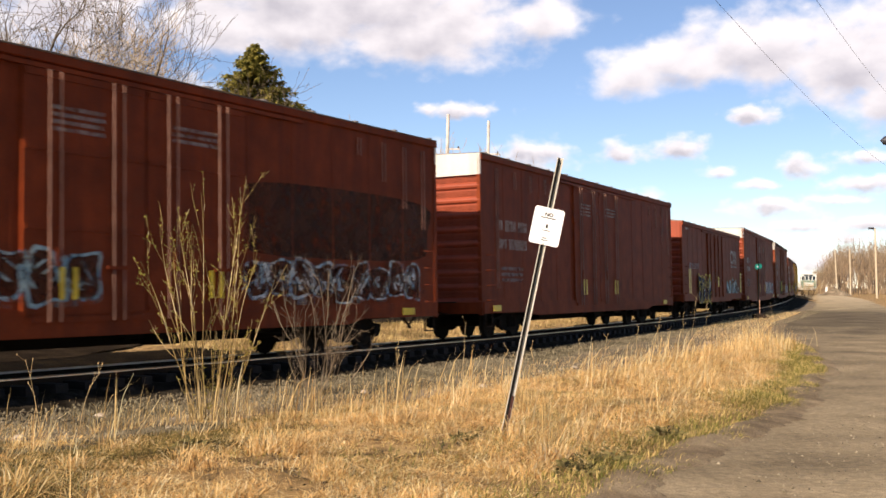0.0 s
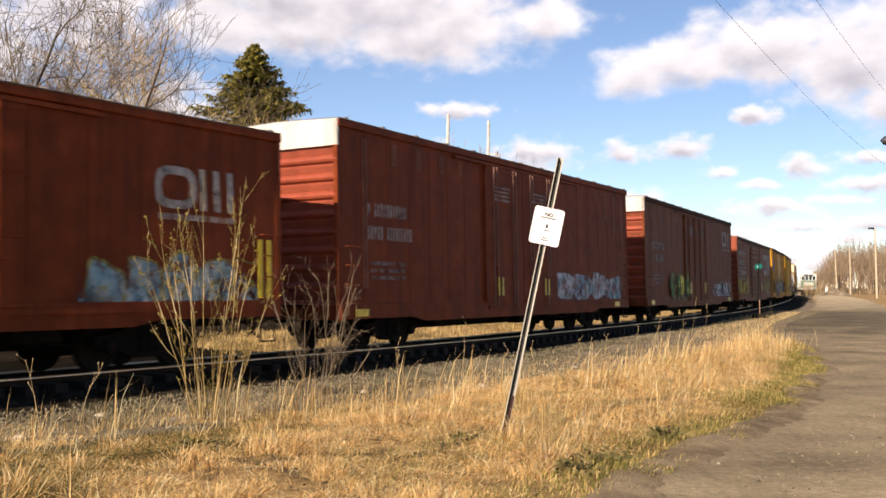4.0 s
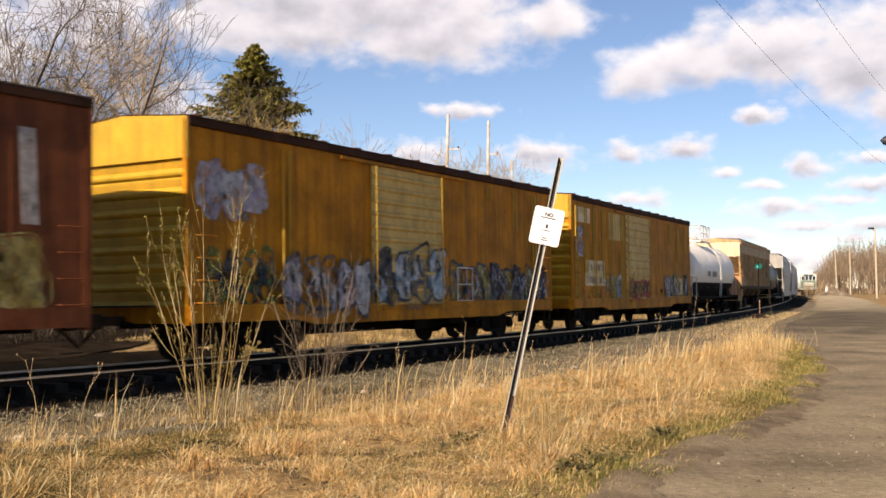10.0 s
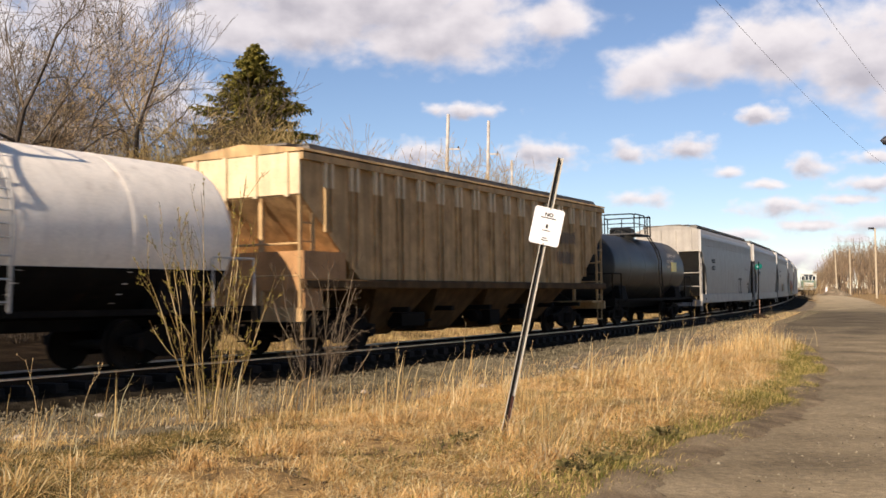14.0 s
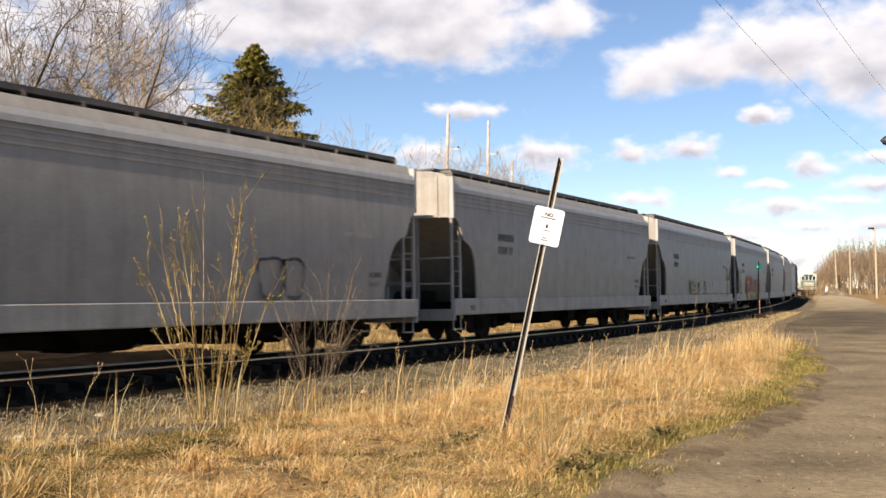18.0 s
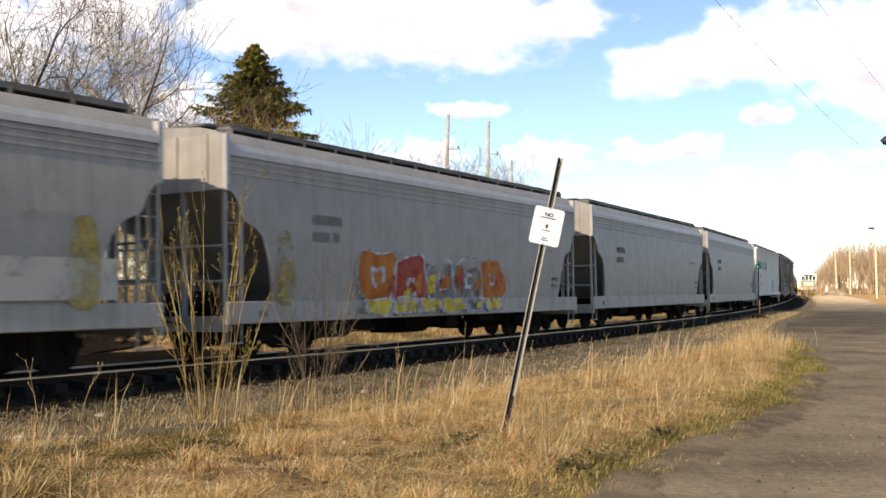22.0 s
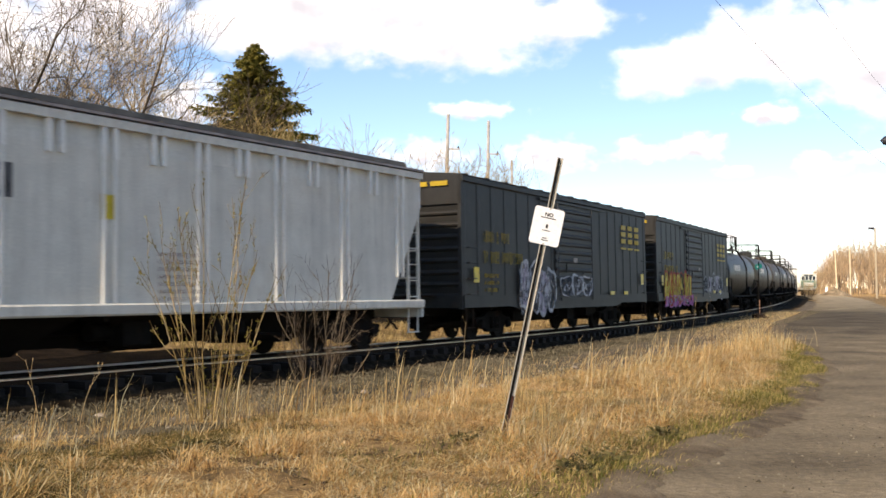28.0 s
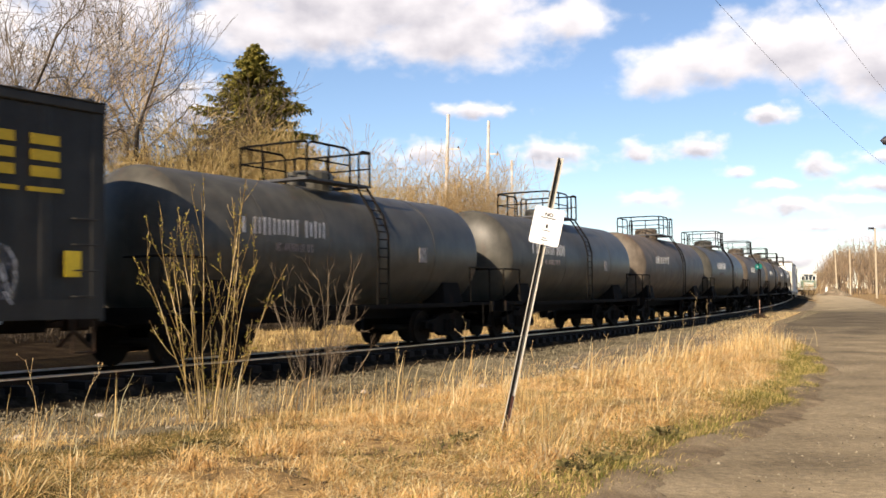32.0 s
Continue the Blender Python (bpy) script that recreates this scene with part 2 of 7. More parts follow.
def bars_text(rows, material, parent, x, z, y=None, name="lettering", label=""):
    """Lettering too small to read: rows of plain bars (width, height) from the top left down."""
    y = paint_depth(parent, x, x + max(w for w, h in rows)) if y is None else y
    sh = Shape()
    for width, height in rows:
        px = x
        while px < x + width - 0.2 * height:
            w = height * random.uniform(0.12, 0.2)
            sh.box(px + w / 2, y, z - height / 2, w, 0.004, height * random.uniform(0.8, 1.0))
            px += w + height * (0.24 if random.random() < 0.85 else 0.7)
        z -= height * 1.6
    ob = part(name, sh, material, parent, label)
    ob["kind"] = "stuff"
    return ob


def blob_ring(cx, cz, rx, rz, rnd, n=18, rough=0.16):
    ring = []
    ph = [rnd.uniform(0, 6.28) for _ in range(3)]
    for i in range(n):
        a = 6.28319 * i / n
        c, s = math.cos(a), math.sin(a)
        k = 1 + rough * (math.sin(3 * a + ph[0]) + 0.6 * math.sin(5 * a + ph[1]))
        ring.append((cx + math.copysign(abs(c) ** 0.6, c) * rx * k, cz + math.copysign(abs(s) ** 0.6, s) * rz * k))
    return ring


def hoop(sh, outer, inner, y, thick=0.003):
    """A flat closed stroke between two outlines."""
    o, n = len(sh.v), len(outer)
    sh.cuts.append((o, len(sh.f)))
    for ring, d in ((outer, 0.0), (inner, 0.0), (outer, -thick), (inner, -thick)):
        sh.v.extend([(p, y + d, q) for p, q in ring])
    for i in range(n):
        k = (i + 1) % n
        for a, b in ((0, 1), (3, 2), (2, 0), (1, 3)):
            sh.f.append((o + a * n + i, o + a * n + k, o + b * n + k, o + b * n + i))


def graffiti(parent, x0, x1, z0, z1, outline, fills, seed, letters=5, y=None, label="", strokes=None):
    """Spray-painted lettering that nobody can read: fills, outlines and strokes as plain rounded shapes."""
    rnd = random.Random(seed)
    y = paint_depth(parent, x0, x1) if y is None else y
    haze, fill, line, dash = Shape(), [Shape() for _ in fills], Shape(), Shape()
    step, tall = (x1 - x0) / letters, z1 - z0
    ring = blob_ring((x0 + x1) / 2, (z0 + z1) / 2 - 0.12 * tall, (x1 - x0) * 0.52, tall * 0.42, rnd, 26, 0.05)
    haze.loft([[(p, y - e, q) for p, q in ring] for e in (0.0, 0.002)])
    for i in range(letters):
        cx, cz = x0 + step * (i + 0.5), (z0 + z1) / 2 + rnd.uniform(-0.06, 0.06) * tall
        rx, rz = step * rnd.uniform(0.48, 0.6), tall / 2 * rnd.uniform(0.8, 1.0)
        ring = blob_ring(cx, cz, rx, rz, rnd, 20, 0.12)
        if rnd.random() < 0.8:
            fill[i % len(fills)].loft([[(cx + (p - cx) * 0.9, y - 0.004 - e, cz + (q - cz) * 0.9) for p, q in ring] for e in (0.0, 0.002)])
        k = 1 - 0.055 / max(0.15, min(rx, rz)) * rnd.uniform(0.6, 1.2)
        hoop(line, ring, [(cx + (p - cx) * k, cz + (q - cz) * k) for p, q in ring], y - 0.008 - 0.0004 * i)
        if rnd.random() < 0.75:
            hx, hz, f = cx + rnd.uniform(-0.15, 0.15) * rx, cz + rnd.uniform(-0.3, 0.3) * rz, rnd.uniform(0.2, 0.4)
            inner = blob_ring(hx, hz, rx * f, rz * f, rnd, 14, 0.15)
            hoop(line, inner, [(hx + (p - hx) * 0.55, hz + (q - hz) * 0.55) for p, q in inner], y - 0.0085)
        for q in range(2):
            a, b, w, hh = cx + rnd.uniform(-0.8, 0.8) * rx, cz + rnd.uniform(-0.5, 0.4) * rz, rx * rnd.uniform(0.15, 0.45), rz * rnd.uniform(0.15, 0.45)
            k = rnd.uniform(-0.5, 0.5) * w
            lay = y - 0.0135 - 0.0003 * (2 * i + q)
            fill[(i + 1 + q) % len(fills)].loft([[(a - w, lay - e, b - hh), (a + w * 0.6 + k, lay - e, b - hh * 0.8), (a + w + k, lay - e, b + hh), (a - w * 0.5 + k, lay - e, b + hh * 0.7)] for e in (0.0, 0.0012)])
        for _ in range(5 if strokes else 0):
            a, b = cx + rnd.uniform(-0.9, 0.9) * rx, cz + rnd.uniform(-0.5, 0.5) * rz
            dx, dz, t = rnd.uniform(-0.6, 0.6) * rx, rz * rnd.uniform(0.1, 0.55), rnd.uniform(0.014, 0.04)
            dash.loft([[(a - dx - t, y - 0.019 - e, b - dz), (a - dx + t, y - 0.019 - e, b - dz), (a + dx + t, y - 0.019 - e, b + dz), (a + dx - t, y - 0.019 - e, b + dz)] for e in (0.0, 0.002)])
    for m, sh in [(OVERSPRAY, haze), (outline, line), (strokes, dash)] + list(zip(fills, fill)):
        if sh.v:
            parts("graffiti", sh, m, parent, label)


def make_wheelset():
    sh = Shape()
    for e in (-1, 1):
        prof = [(-0.09, 0.11), (-0.075, 0.34), (-0.07, 0.455), (-0.045, 0.455), (-0.03, 0.42), (0.06, 0.415), (0.06, 0.35), (0.03, 0.33), (0.03, 0.13), (0.09, 0.11)]
        sh.lathe("y", [(e * (0.75 + a), r) for a, r in (prof if e > 0 else prof)], 20)
    sh.lathe("y", [(-1.0, 0.07), (-0.66, 0.085), (0.66, 0.085), (1.0, 0.07)], 10)
    for i in range(4):
        a = i * math.pi / 2
        for e in (-1, 1):
            sh.box(0.23 * math.cos(a), e * 0.79, 0.23 * math.sin(a), 0.07, 0.02, 0.07)
    return sh.mesh("wheelset", WHEEL_STEEL, True)


def make_truck_frame():
    sh = Shape()
    for e in (-1, 1):
        y = e * 1.0
        sh.loft([[(-1.15, y - 0.07, 0.42), (-0.7, y - 0.07, 0.36), (-0.35, y - 0.07, 0.2), (0.35, y - 0.07, 0.2), (0.7, y - 0.07, 0.36), (1.15, y - 0.07, 0.42), (1.15, y - 0.07, 0.58), (0.75, y - 0.07, 0.62), (0.35, y - 0.07, 0.76), (-0.35, y - 0.07, 0.76), (-0.75, y - 0.07, 0.62), (-1.15, y - 0.07, 0.58)],
                 [(-1.15, y + 0.07, 0.42), (-0.7, y + 0.07, 0.36), (-0.35, y + 0.07, 0.2), (0.35, y + 0.07, 0.2), (0.7, y + 0.07, 0.36), (1.15, y + 0.07, 0.42), (1.15, y + 0.07, 0.58), (0.75, y + 0.07, 0.62), (0.35, y + 0.07, 0.76), (-0.35, y + 0.07, 0.76), (-0.75, y + 0.07, 0.62), (-1.15, y + 0.07, 0.58)]])
        for x in (-0.87, 0.87):
            sh.lathe("y", [(y + e * 0.05, 0.13), (y + e * 0.16, 0.12), (y + e * 0.17, 0.06)], 10, (x, 0, 0.42))
        for x in (-0.18, 0, 0.18):
            sh.lathe("z", [(0.3, 0.075), (0.62, 0.075)], 8, (x, y + e * 0.08, 0))
    sh.box(0, 0, 0.6, 0.36, 2.1, 0.24)
    sh.box(0, 0, 0.78, 0.3, 0.3, 0.16)
    return sh.mesh("truck", STEEL_DARK)


def make_coupler():
    sh = Shape()
    sh.box(-0.3, 0, 0.82, 0.7, 0.14, 0.17, 0.03)
    sh.box(-0.72, 0.03, 0.82, 0.26, 0.3, 0.28, 0.05)
    sh.box(-0.86, -0.12, 0.82, 0.16, 0.12, 0.26, 0.03)
    sh.rod((-0.1, -0.6, 0.72), (-0.1, 0.5, 0.9), 0.018)
    sh.rod((-0.45, 0.25, 0.68), (-0.75, 0.3, 0.4), 0.03)
    return sh.mesh("coupler", STEEL_BROWN)


WHEELSET, TRUCK, COUPLER = make_wheelset(), make_truck_frame(), make_coupler()


def running_gear(car, half, truck_at, sill=True):
    for e in (-1, 1):
        t = part("truck", TRUCK, None, car, at=(e * truck_at, 0, 0))
        for a in (-0.87, 0.87):
            w = part("wheelset", WHEELSET, None, t)
            w.matrix_parent_inverse = Matrix.Translation((a, 0, 0.42))
        c = part("coupler", COUPLER, None, car, at=(e * (half - 0.02), 0, 0))
        c.rotation_euler = (0, 0, 0 if e < 0 else math.pi)
    if sill:
        sh = Shape().box(0, 0, 0.82, 2 * half - 0.1, 0.36, 0.3).box(0, 0, 0.6, 2 * half - 6.6, 0.5, 0.42)
        for i in range(7):
            sh.box(-half * 0.75 + i * half * 0.25, 0, 0.9, 0.14, 2.9, 0.12)
        part("centre_sill", sh, STEEL_DARK, car)
        br = Shape().lathe("x", [(0.2, 0.02), (0.22, 0.16), (0.75, 0.16), (0.78, 0.02)], 12, (0, -0.75, 0.66))
        br.lathe("x", [(-1.3, 0.02), (-1.28, 0.2), (-0.3, 0.2), (-0.28, 0.02)], 12, (0, 0.7, 0.64))
        br.rod((-half * 0.6, -0.5, 0.62), (half * 0.6, -0.45, 0.62), 0.02)
        for x, w, h in ((-half * 0.42, 1.1, 0.34), (half * 0.34, 0.9, 0.3), (half * 0.1, 0.6, 0.42)):
            br.box(x, -0.95, 0.72 - h / 2 + 0.1, w, 0.4, h, 0.03)
        for e in (-1, 1):
            br.rod((e * (half - 4.3), 0.9, 0.5), (e * half * 0.2, 0.6, 0.66), 0.025)
            br.rod((e * (half - 4.4), -0.9, 0.46), (e * half * 0.25, -0.8, 0.6), 0.03)
        part("brake_gear", br, STEEL_DARK, car)


def grab_rungs(car, x, z0, count, y, material, width=0.42, along="x"):
    for i in range(count):
        sh, z = Shape(), z0 + 0.4 * i
        if along == "x":
            sh.rod((x - width / 2, y, z), (x + width / 2, y, z), 0.013, n=5)
            for e in (-1, 1):
                sh.rod((x + e * width / 2, y, z), (x + e * width / 2, y + 0.09 * (1 if y < 0 else -1), z), 0.013, n=5)
        else:
            sh.rod((x, y - width / 2, z), (x, y + width / 2, z), 0.013, n=5)
        part("grab_iron", sh, material, car)


def corrugated_end(width, z0, z1, ribs):
    """An end wall with pressed horizontal ribs, facing -x."""
    prof, n = [], ribs * 8
    for i in range(n + 1):
        z = z0 + (z1 - z0) * i / n
        prof.append((-0.075 * max(0.0, math.sin(6.28319 * ribs * i / n)) ** 0.7, z))
    a, b = [(x, -width, z) for x, z in prof], [(x, width, z) for x, z in prof]
    back = [(0.06, 0, z1), (0.06, 0, z0)]
    return Shape().loft([a + [(p, -width, q) for p, _, q in back], b + [(p, width, q) for p, _, q in back]])


def boxcar(label, length, top, sill, paint, end_paint, posts=12, door="plug", door_at=0.0, door_w=3.0, door_paint=None, white=False, roof_paint=None, smooth_side=False, end_ribs=8, frames=None, rod_paint=None, eave_paint=None):
    """A boxcar, origin at rail height amid its trucks; the near side is -y and the leading end -x."""
    car = thing("boxcar", label, "railway boxcar", "cars of the freight train")
    half = length / 2
    door_paint, roof_paint = door_paint or paint, roof_paint or ROOF_STEEL
    zb = sill + 0.3
    body = part("body", Shape().box(0, 0, (zb + top) / 2, length - 0.12, 3.08, top - zb), paint, car)
    for e in (-1, 1):
        sh = Shape()
        y = e * 1.545
        pts = [(-half + 0.06, zb + 0.06), (-half + 0.06, sill + 0.05), (-half + 3.1, sill + 0.05), (-half + 3.7, sill - 0.06), (half - 3.7, sill - 0.06), (half - 3.1, sill + 0.05), (half - 0.06, sill + 0.05), (half - 0.06, zb + 0.06)]
        sh.loft([[(p, y - 0.045, q) for p, q in pts], [(p, y + 0.045, q) for p, q in pts]])
        part("side_sill", sh, paint, car)
        part("eave_rail", Shape().box(0, e * 1.56, top - 0.07, length - 0.02, 0.09, 0.16, 0.02), eave_paint or paint, car)
    post = Shape().loft([[(-0.11, 0.0, zb), (-0.07, -0.018, zb), (0.07, -0.018, zb), (0.11, 0.0, zb)], [(-0.11, 0.0, top - 0.15), (-0.07, -0.018, top - 0.15), (0.07, -0.018, top - 0.15), (0.11, 0.0, top - 0.15)]]).mesh("side_post", paint)
    seam = Shape().box(0, -0.003, (zb + top - 0.15) / 2, 0.03, 0.006, top - 0.15 - zb).mesh("side_seam", paint)
    free0, free1 = door_at - door_w / 2 - 0.12, door_at + door_w / 2 + 0.12
    for e in (-1, 1):
        for a, b in ((-half + 0.15, free0), (free1, half - 0.15)):
            k = max(2, round(posts * (b - a) / (length - door_w)))
            for i in range(k + 1):
                x = a + (b - a) * i / k
                p = part("side_seam" if smooth_side else "side_post", seam if smooth_side else post, None, car, at=(x, e * 1.54, 0))
                if e > 0:
                    p.rotation_euler = (0, 0, math.pi)
    for e in (-1, 1):
        corner = Shape()
        for x in (-half + 0.05, half - 0.05):
            corner.box(x, e * 1.505, (sill + top) / 2, 0.12, 0.1, top - sill - 0.02)
        parts("corner_post", corner, paint, car)
    DOORS[car.name] = (free0, free1, not smooth_side)
    # doors
    for e in (-1, 1):
        leafs = 2 if door == "double" else 1
        for i in range(leafs):
            w = door_w / leafs
            x = door_at - door_w / 2 + w * (i + 0.5)
            sh = Shape()
            z0, z1 = zb - 0.02, top - 0.26
            if door == "ribbed":
                n = 11 * 6
                prof = []
                for j in range(n + 1):
                    prof.append((-0.05 * max(0.0, math.sin(6.28319 * 11 * j / n)), z0 + (z1 - z0) * j / n))
                ra = [(x - w / 2 + 0.08, -1.575 + p, q) for p, q in prof] + [(x - w / 2 + 0.08, -1.55, z1), (x - w / 2 + 0.08, -1.55, z0)]
                rb = [(x + w / 2 - 0.08, -1.575 + p, q) for p, q in prof] + [(x + w / 2 - 0.08, -1.55, z1), (x + w / 2 - 0.08, -1.55, z0)]
                sh.loft([ra, rb])
            else:
                sh.box(x, -1.57, (z0 + z1) / 2, w - 0.04, 0.07, z1 - z0)
            d = part("door", sh, door_paint, car)
            if door != "ribbed":
                ribs = Shape()
                for q in (0.02, 0.36, 0.68, 0.98):
                    ribs.box(x, -1.61, z0 + (z1 - z0) * q, w - 0.1, 0.03, 0.09)
                parts("door_rib", ribs, door_paint, d)
            rods = Shape()
            for off in ((-0.3, -0.215, 0.2, 0.285) if door != "ribbed" else (-0.44, 0.44)):
                rods.rod((x + off * w * 1.02, -1.645, z0 - 0.1), (x + off * w * 1.02, -1.645, z1), 0.015)
            parts("lock_rod", rods, rod_paint or door_paint, d)
            hd = Shape().box(x + 0.25 * w, -1.65, z0 + 0.75, 0.5, 0.03, 0.06).box(x - 0.25 * w, -1.65, z0 + 0.9, 0.06, 0.04, 0.3)
            parts("handle", hd, door_paint, d)
            if e > 0:
                d.rotation_euler = (0, 0, math.pi)
        rail = Shape().box(door_at + (half * 0.25 if e < 0 else 0), e * 1.6, zb - 0.08, door_w * 1.9, 0.06, 0.09).box(door_at, e * 1.6, top - 0.22, door_w * 1.7, 0.06, 0.07)
        parts("door_track", rail, paint, car)
    # roof
    rise = 0.06 if white else 0.15
    sh = Shape()
    w = 1.58
    prof = [(-w, top), (-w - 0.03, top + 0.03), (-0.1, top + rise + 0.02), (0.1, top + rise + 0.02), (w + 0.03, top + 0.03), (w, top)]
    sh.loft([[(x, y, z) for y, z in prof] for x in (-half, half)])
    seams = Shape()
    for i in range(13):
        x = -half + 0.3 + (length - 0.6) * i / 12
        up = [(-w - 0.04, top + 0.02), (-w - 0.03, top + 0.065), (0, top + rise + 0.065), (w + 0.03, top + 0.065), (w + 0.04, top + 0.02)]
        seams.loft([[(x + d, y, z) for y, z in up] for d in (-0.05, 0.05)])
    roof = part("roof", sh, roof_paint, car)
    parts("roof_rib", seams, roof_paint, roof)
    # ends
    lim = top - 0.55 if white else top - 0.72
    end = corrugated_end(1.54, zb - 0.02, lim, end_ribs).mesh("end_wall", end_paint)
    for e in (-1, 1):
        o = part("end_wall", end, None, car, at=(e * (half - 0.06), 0, 0))
        o.rotation_euler = (0, 0, 0 if e < 0 else math.pi)
        gable = Shape().loft([[(-0.03, -1.56, lim), (-0.03, 1.56, lim), (-0.03, 1.56, top + 0.01), (-0.03, 0, top + rise), (-0.03, -1.56, top + 0.01)], [(0.03, -1.56, lim), (0.03, 1.56, lim), (0.03, 1.56, top + 0.01), (0.03, 0, top + rise), (0.03, -1.56, top + 0.01)]])
        part("end_cap", gable, WHITE_BAND if white else end_paint, car, "white height-warning band" if white else "", at=(e * (half - 0.02), 0, 0))
        part("end_beam", Shape().box(e * (half - 0.08), 0, sill + 0.2, 0.2, 3.0, 0.3), paint, car)
        grab_rungs(car, e * (half - 0.42), zb + 0.1, 4 if not frames else frames, -1.68, paint)
        grab_rungs(car, -e * (half - 0.42), zb + 0.1, 4, 1.68, paint)
        grab_rungs(car, e * (half + 0.1), zb + 0.2, 4, 1.2 * -e, paint, along="y")
        step = Shape().rod((e * (half - 0.2), -1.56, sill + 0.05), (e * (half - 0.2), -1.56, 0.38), 0.02, n=5).rod((e * (half - 0.6), -1.56, sill + 0.05), (e * (half - 0.6), -1.56, 0.38), 0.02, n=5).box(e * (half - 0.4), -1.56, 0.38, 0.42, 0.06, 0.03)
        part("step", step, STEEL_BROWN, car)
        part("end_platform", Shape().box(e * (half + 0.14), 0, sill + 0.36, 0.3, 1.6, 0.03), STEEL_BROWN, car)
    wheel = Shape()
    for i in range(12):
        a, b = 6.28319 * i / 12, 6.28319 * (i + 1) / 12
        wheel.rod((0, 0.26 * math.cos(a), 0.26 * math.sin(a)), (0, 0.26 * math.cos(b), 0.26 * math.sin(b)), 0.015, n=5)
    for i in range(3):
        wheel.rod((0, -0.26 * math.cos(i * 1.05), -0.26 * math.sin(i * 1.05)), (0, 0.26 * math.cos(i * 1.05), 0.26 * math.sin(i * 1.05)), 0.012, n=5)
    part("brake_wheel", wheel, STEEL_BROWN, car, at=(half + 0.18, 0.55, 2.6))
    running_gear(car, half, half - 2.9)
    return car


def section_ring(y_of, zb, zt, n=9):
    """A car body's outline from its lower edge zb up to the roof, both sides."""
    zs = [zb + (zt - zb) * i / (n - 1) for i in range(n)]
    return [(-y_of(z), z) for z in zs] + [(y_of(z), z) for z in reversed(zs)]


def end_line(half, x, full, cut, depth, low):
    """How low the body reaches at x: it slopes up towards its ends."""
    d = half - abs(x)
    if d >= depth:
        return low
    t = d / depth
    return low + (cut - low) * (1 - t) ** full


def hopper_end(car, half, y, z0, z1, paint):
    for e in (-1, 1):
        for s in (-1, 1):
            ladder = Shape()
            for dx in (0.06, 0.5):
                ladder.box(e * (half - dx), s * y, (z0 + z1) / 2, 0.06, 0.06, z1 - z0)
            lad = part("ladder", ladder, paint, car)
            rungs = Shape()
            for i in range(int((z1 - z0) / 0.38)):
                rungs.rod((e * (half - 0.06), s * y, z0 + 0.25 + 0.38 * i), (e * (half - 0.5), s * y, z0 + 0.25 + 0.38 * i), 0.014, n=5)
            parts("rung", rungs, paint, lad)
        brace = Shape()
        for s in (-0.45, 0.45):
            brace.box(e * (half - 0.1), s, (z0 + z1) / 2, 0.09, 0.09, z1 - z0)
        brace.rod((e * (half - 0.06), -y, z0 + 1.35), (e * (half - 0.06), y, z0 + 1.35), 0.025)
        brace.rod((e * (half - 0.06), -y, z0 + 0.7), (e * (half - 0.06), y, z0 + 0.7), 0.025)
        parts("end_frame", brace, paint, car)
        part("end_platform", Shape().box(e * (half - 0.45), 0, z0 + 0.02, 0.95, 2.9, 0.06).box(e * (half - 0.04), 0, z0 - 0.1, 0.1, 3.1, 0.26), paint, car)
        part("step", Shape().rod((e * (half - 0.1), -y, z0), (e * (half - 0.1), -y, 0.36), 0.02, n=5).rod((e * (half - 0.5), -y, z0), (e * (half - 0.5), -y, 0.36), 0.02, n=5).box(e * (half - 0.3), -y, 0.37, 0.44, 0.07, 0.03), paint, car)
    res = Shape().lathe("y", [(-0.55, 0.02), (-0.53, 0.22), (0.53, 0.22), (0.55, 0.02)], 12, (-half + 0.75, 0, z0 + 0.32))
    part("air_tank", res, STEEL_DARK, car)
    bw = Shape().lathe("x", [(-0.02, 0.26), (0.02, 0.26)], 14).box(0.05, 0, 0, 0.1, 0.1, 0.1)
    part("brake_wheel", bw, STEEL_BROWN, car, at=(half - 0.02, 0.7, z0 + 1.6))


def chutes(car, half, count, z_top, material, wide=1.3):
    reach = half - 3.0
    step = 2 * reach / count
    for i in range(count):
        x = -reach + step * (i + 0.5)
        a, b = step * 0.49, 0.62
        sh = Shape().loft([[(x - a, -wide, z_top), (x + a, -wide, z_top), (x + a, wide, z_top), (x - a, wide, z_top)], [(x - b, -0.62, 0.42), (x + b, -0.62, 0.42), (x + b, 0.42, 0.42), (x - b, 0.42, 0.42)], [(x - b, -0.42, 0.3), (x + b, -0.42, 0.3), (x + b, 0.42, 0.3), (x - b, 0.42, 0.3)]])
        sh.rod((x - b, -0.9, 0.36), (x - b, 0.9, 0.36), 0.03)
        part("chute", sh, material, car)


def roof_walk(car, half, z, y, material):
    for e in (-1, 1):
        sh = Shape()
        for k in range(4):
            sh.box(0, e * (y + k * 0.09), z, 2 * half - 0.9, 0.035, 0.05)
        sh.box(0, e * (y + 0.13), z - 0.05, 2 * half - 0.9, 0.36, 0.06)
        for i in range(15):
            sh.box(-half + 0.5 + (2 * half - 1.0) * i / 14, e * (y + 0.13), z - 0.1, 0.05, 0.4, 0.1)
        part("roof_walk", sh, material, car)
    for e in (-1, 1):
        part("roof_walk", Shape().box(e * (half - 0.35), 0, z, 0.5, 2 * y, 0.045), material, car)
    cover = Shape()
    cover.box(0, 0, z + 0.0, 2 * half - 1.6, 0.62, 0.12, 0.04)
    for i in range(12):
        cover.box(-half + 1.2 + (2 * half - 2.4) * i / 11, 0, z + 0.08, 0.08, 0.78, 0.06)
    part("hatch_cover", cover, material, car)


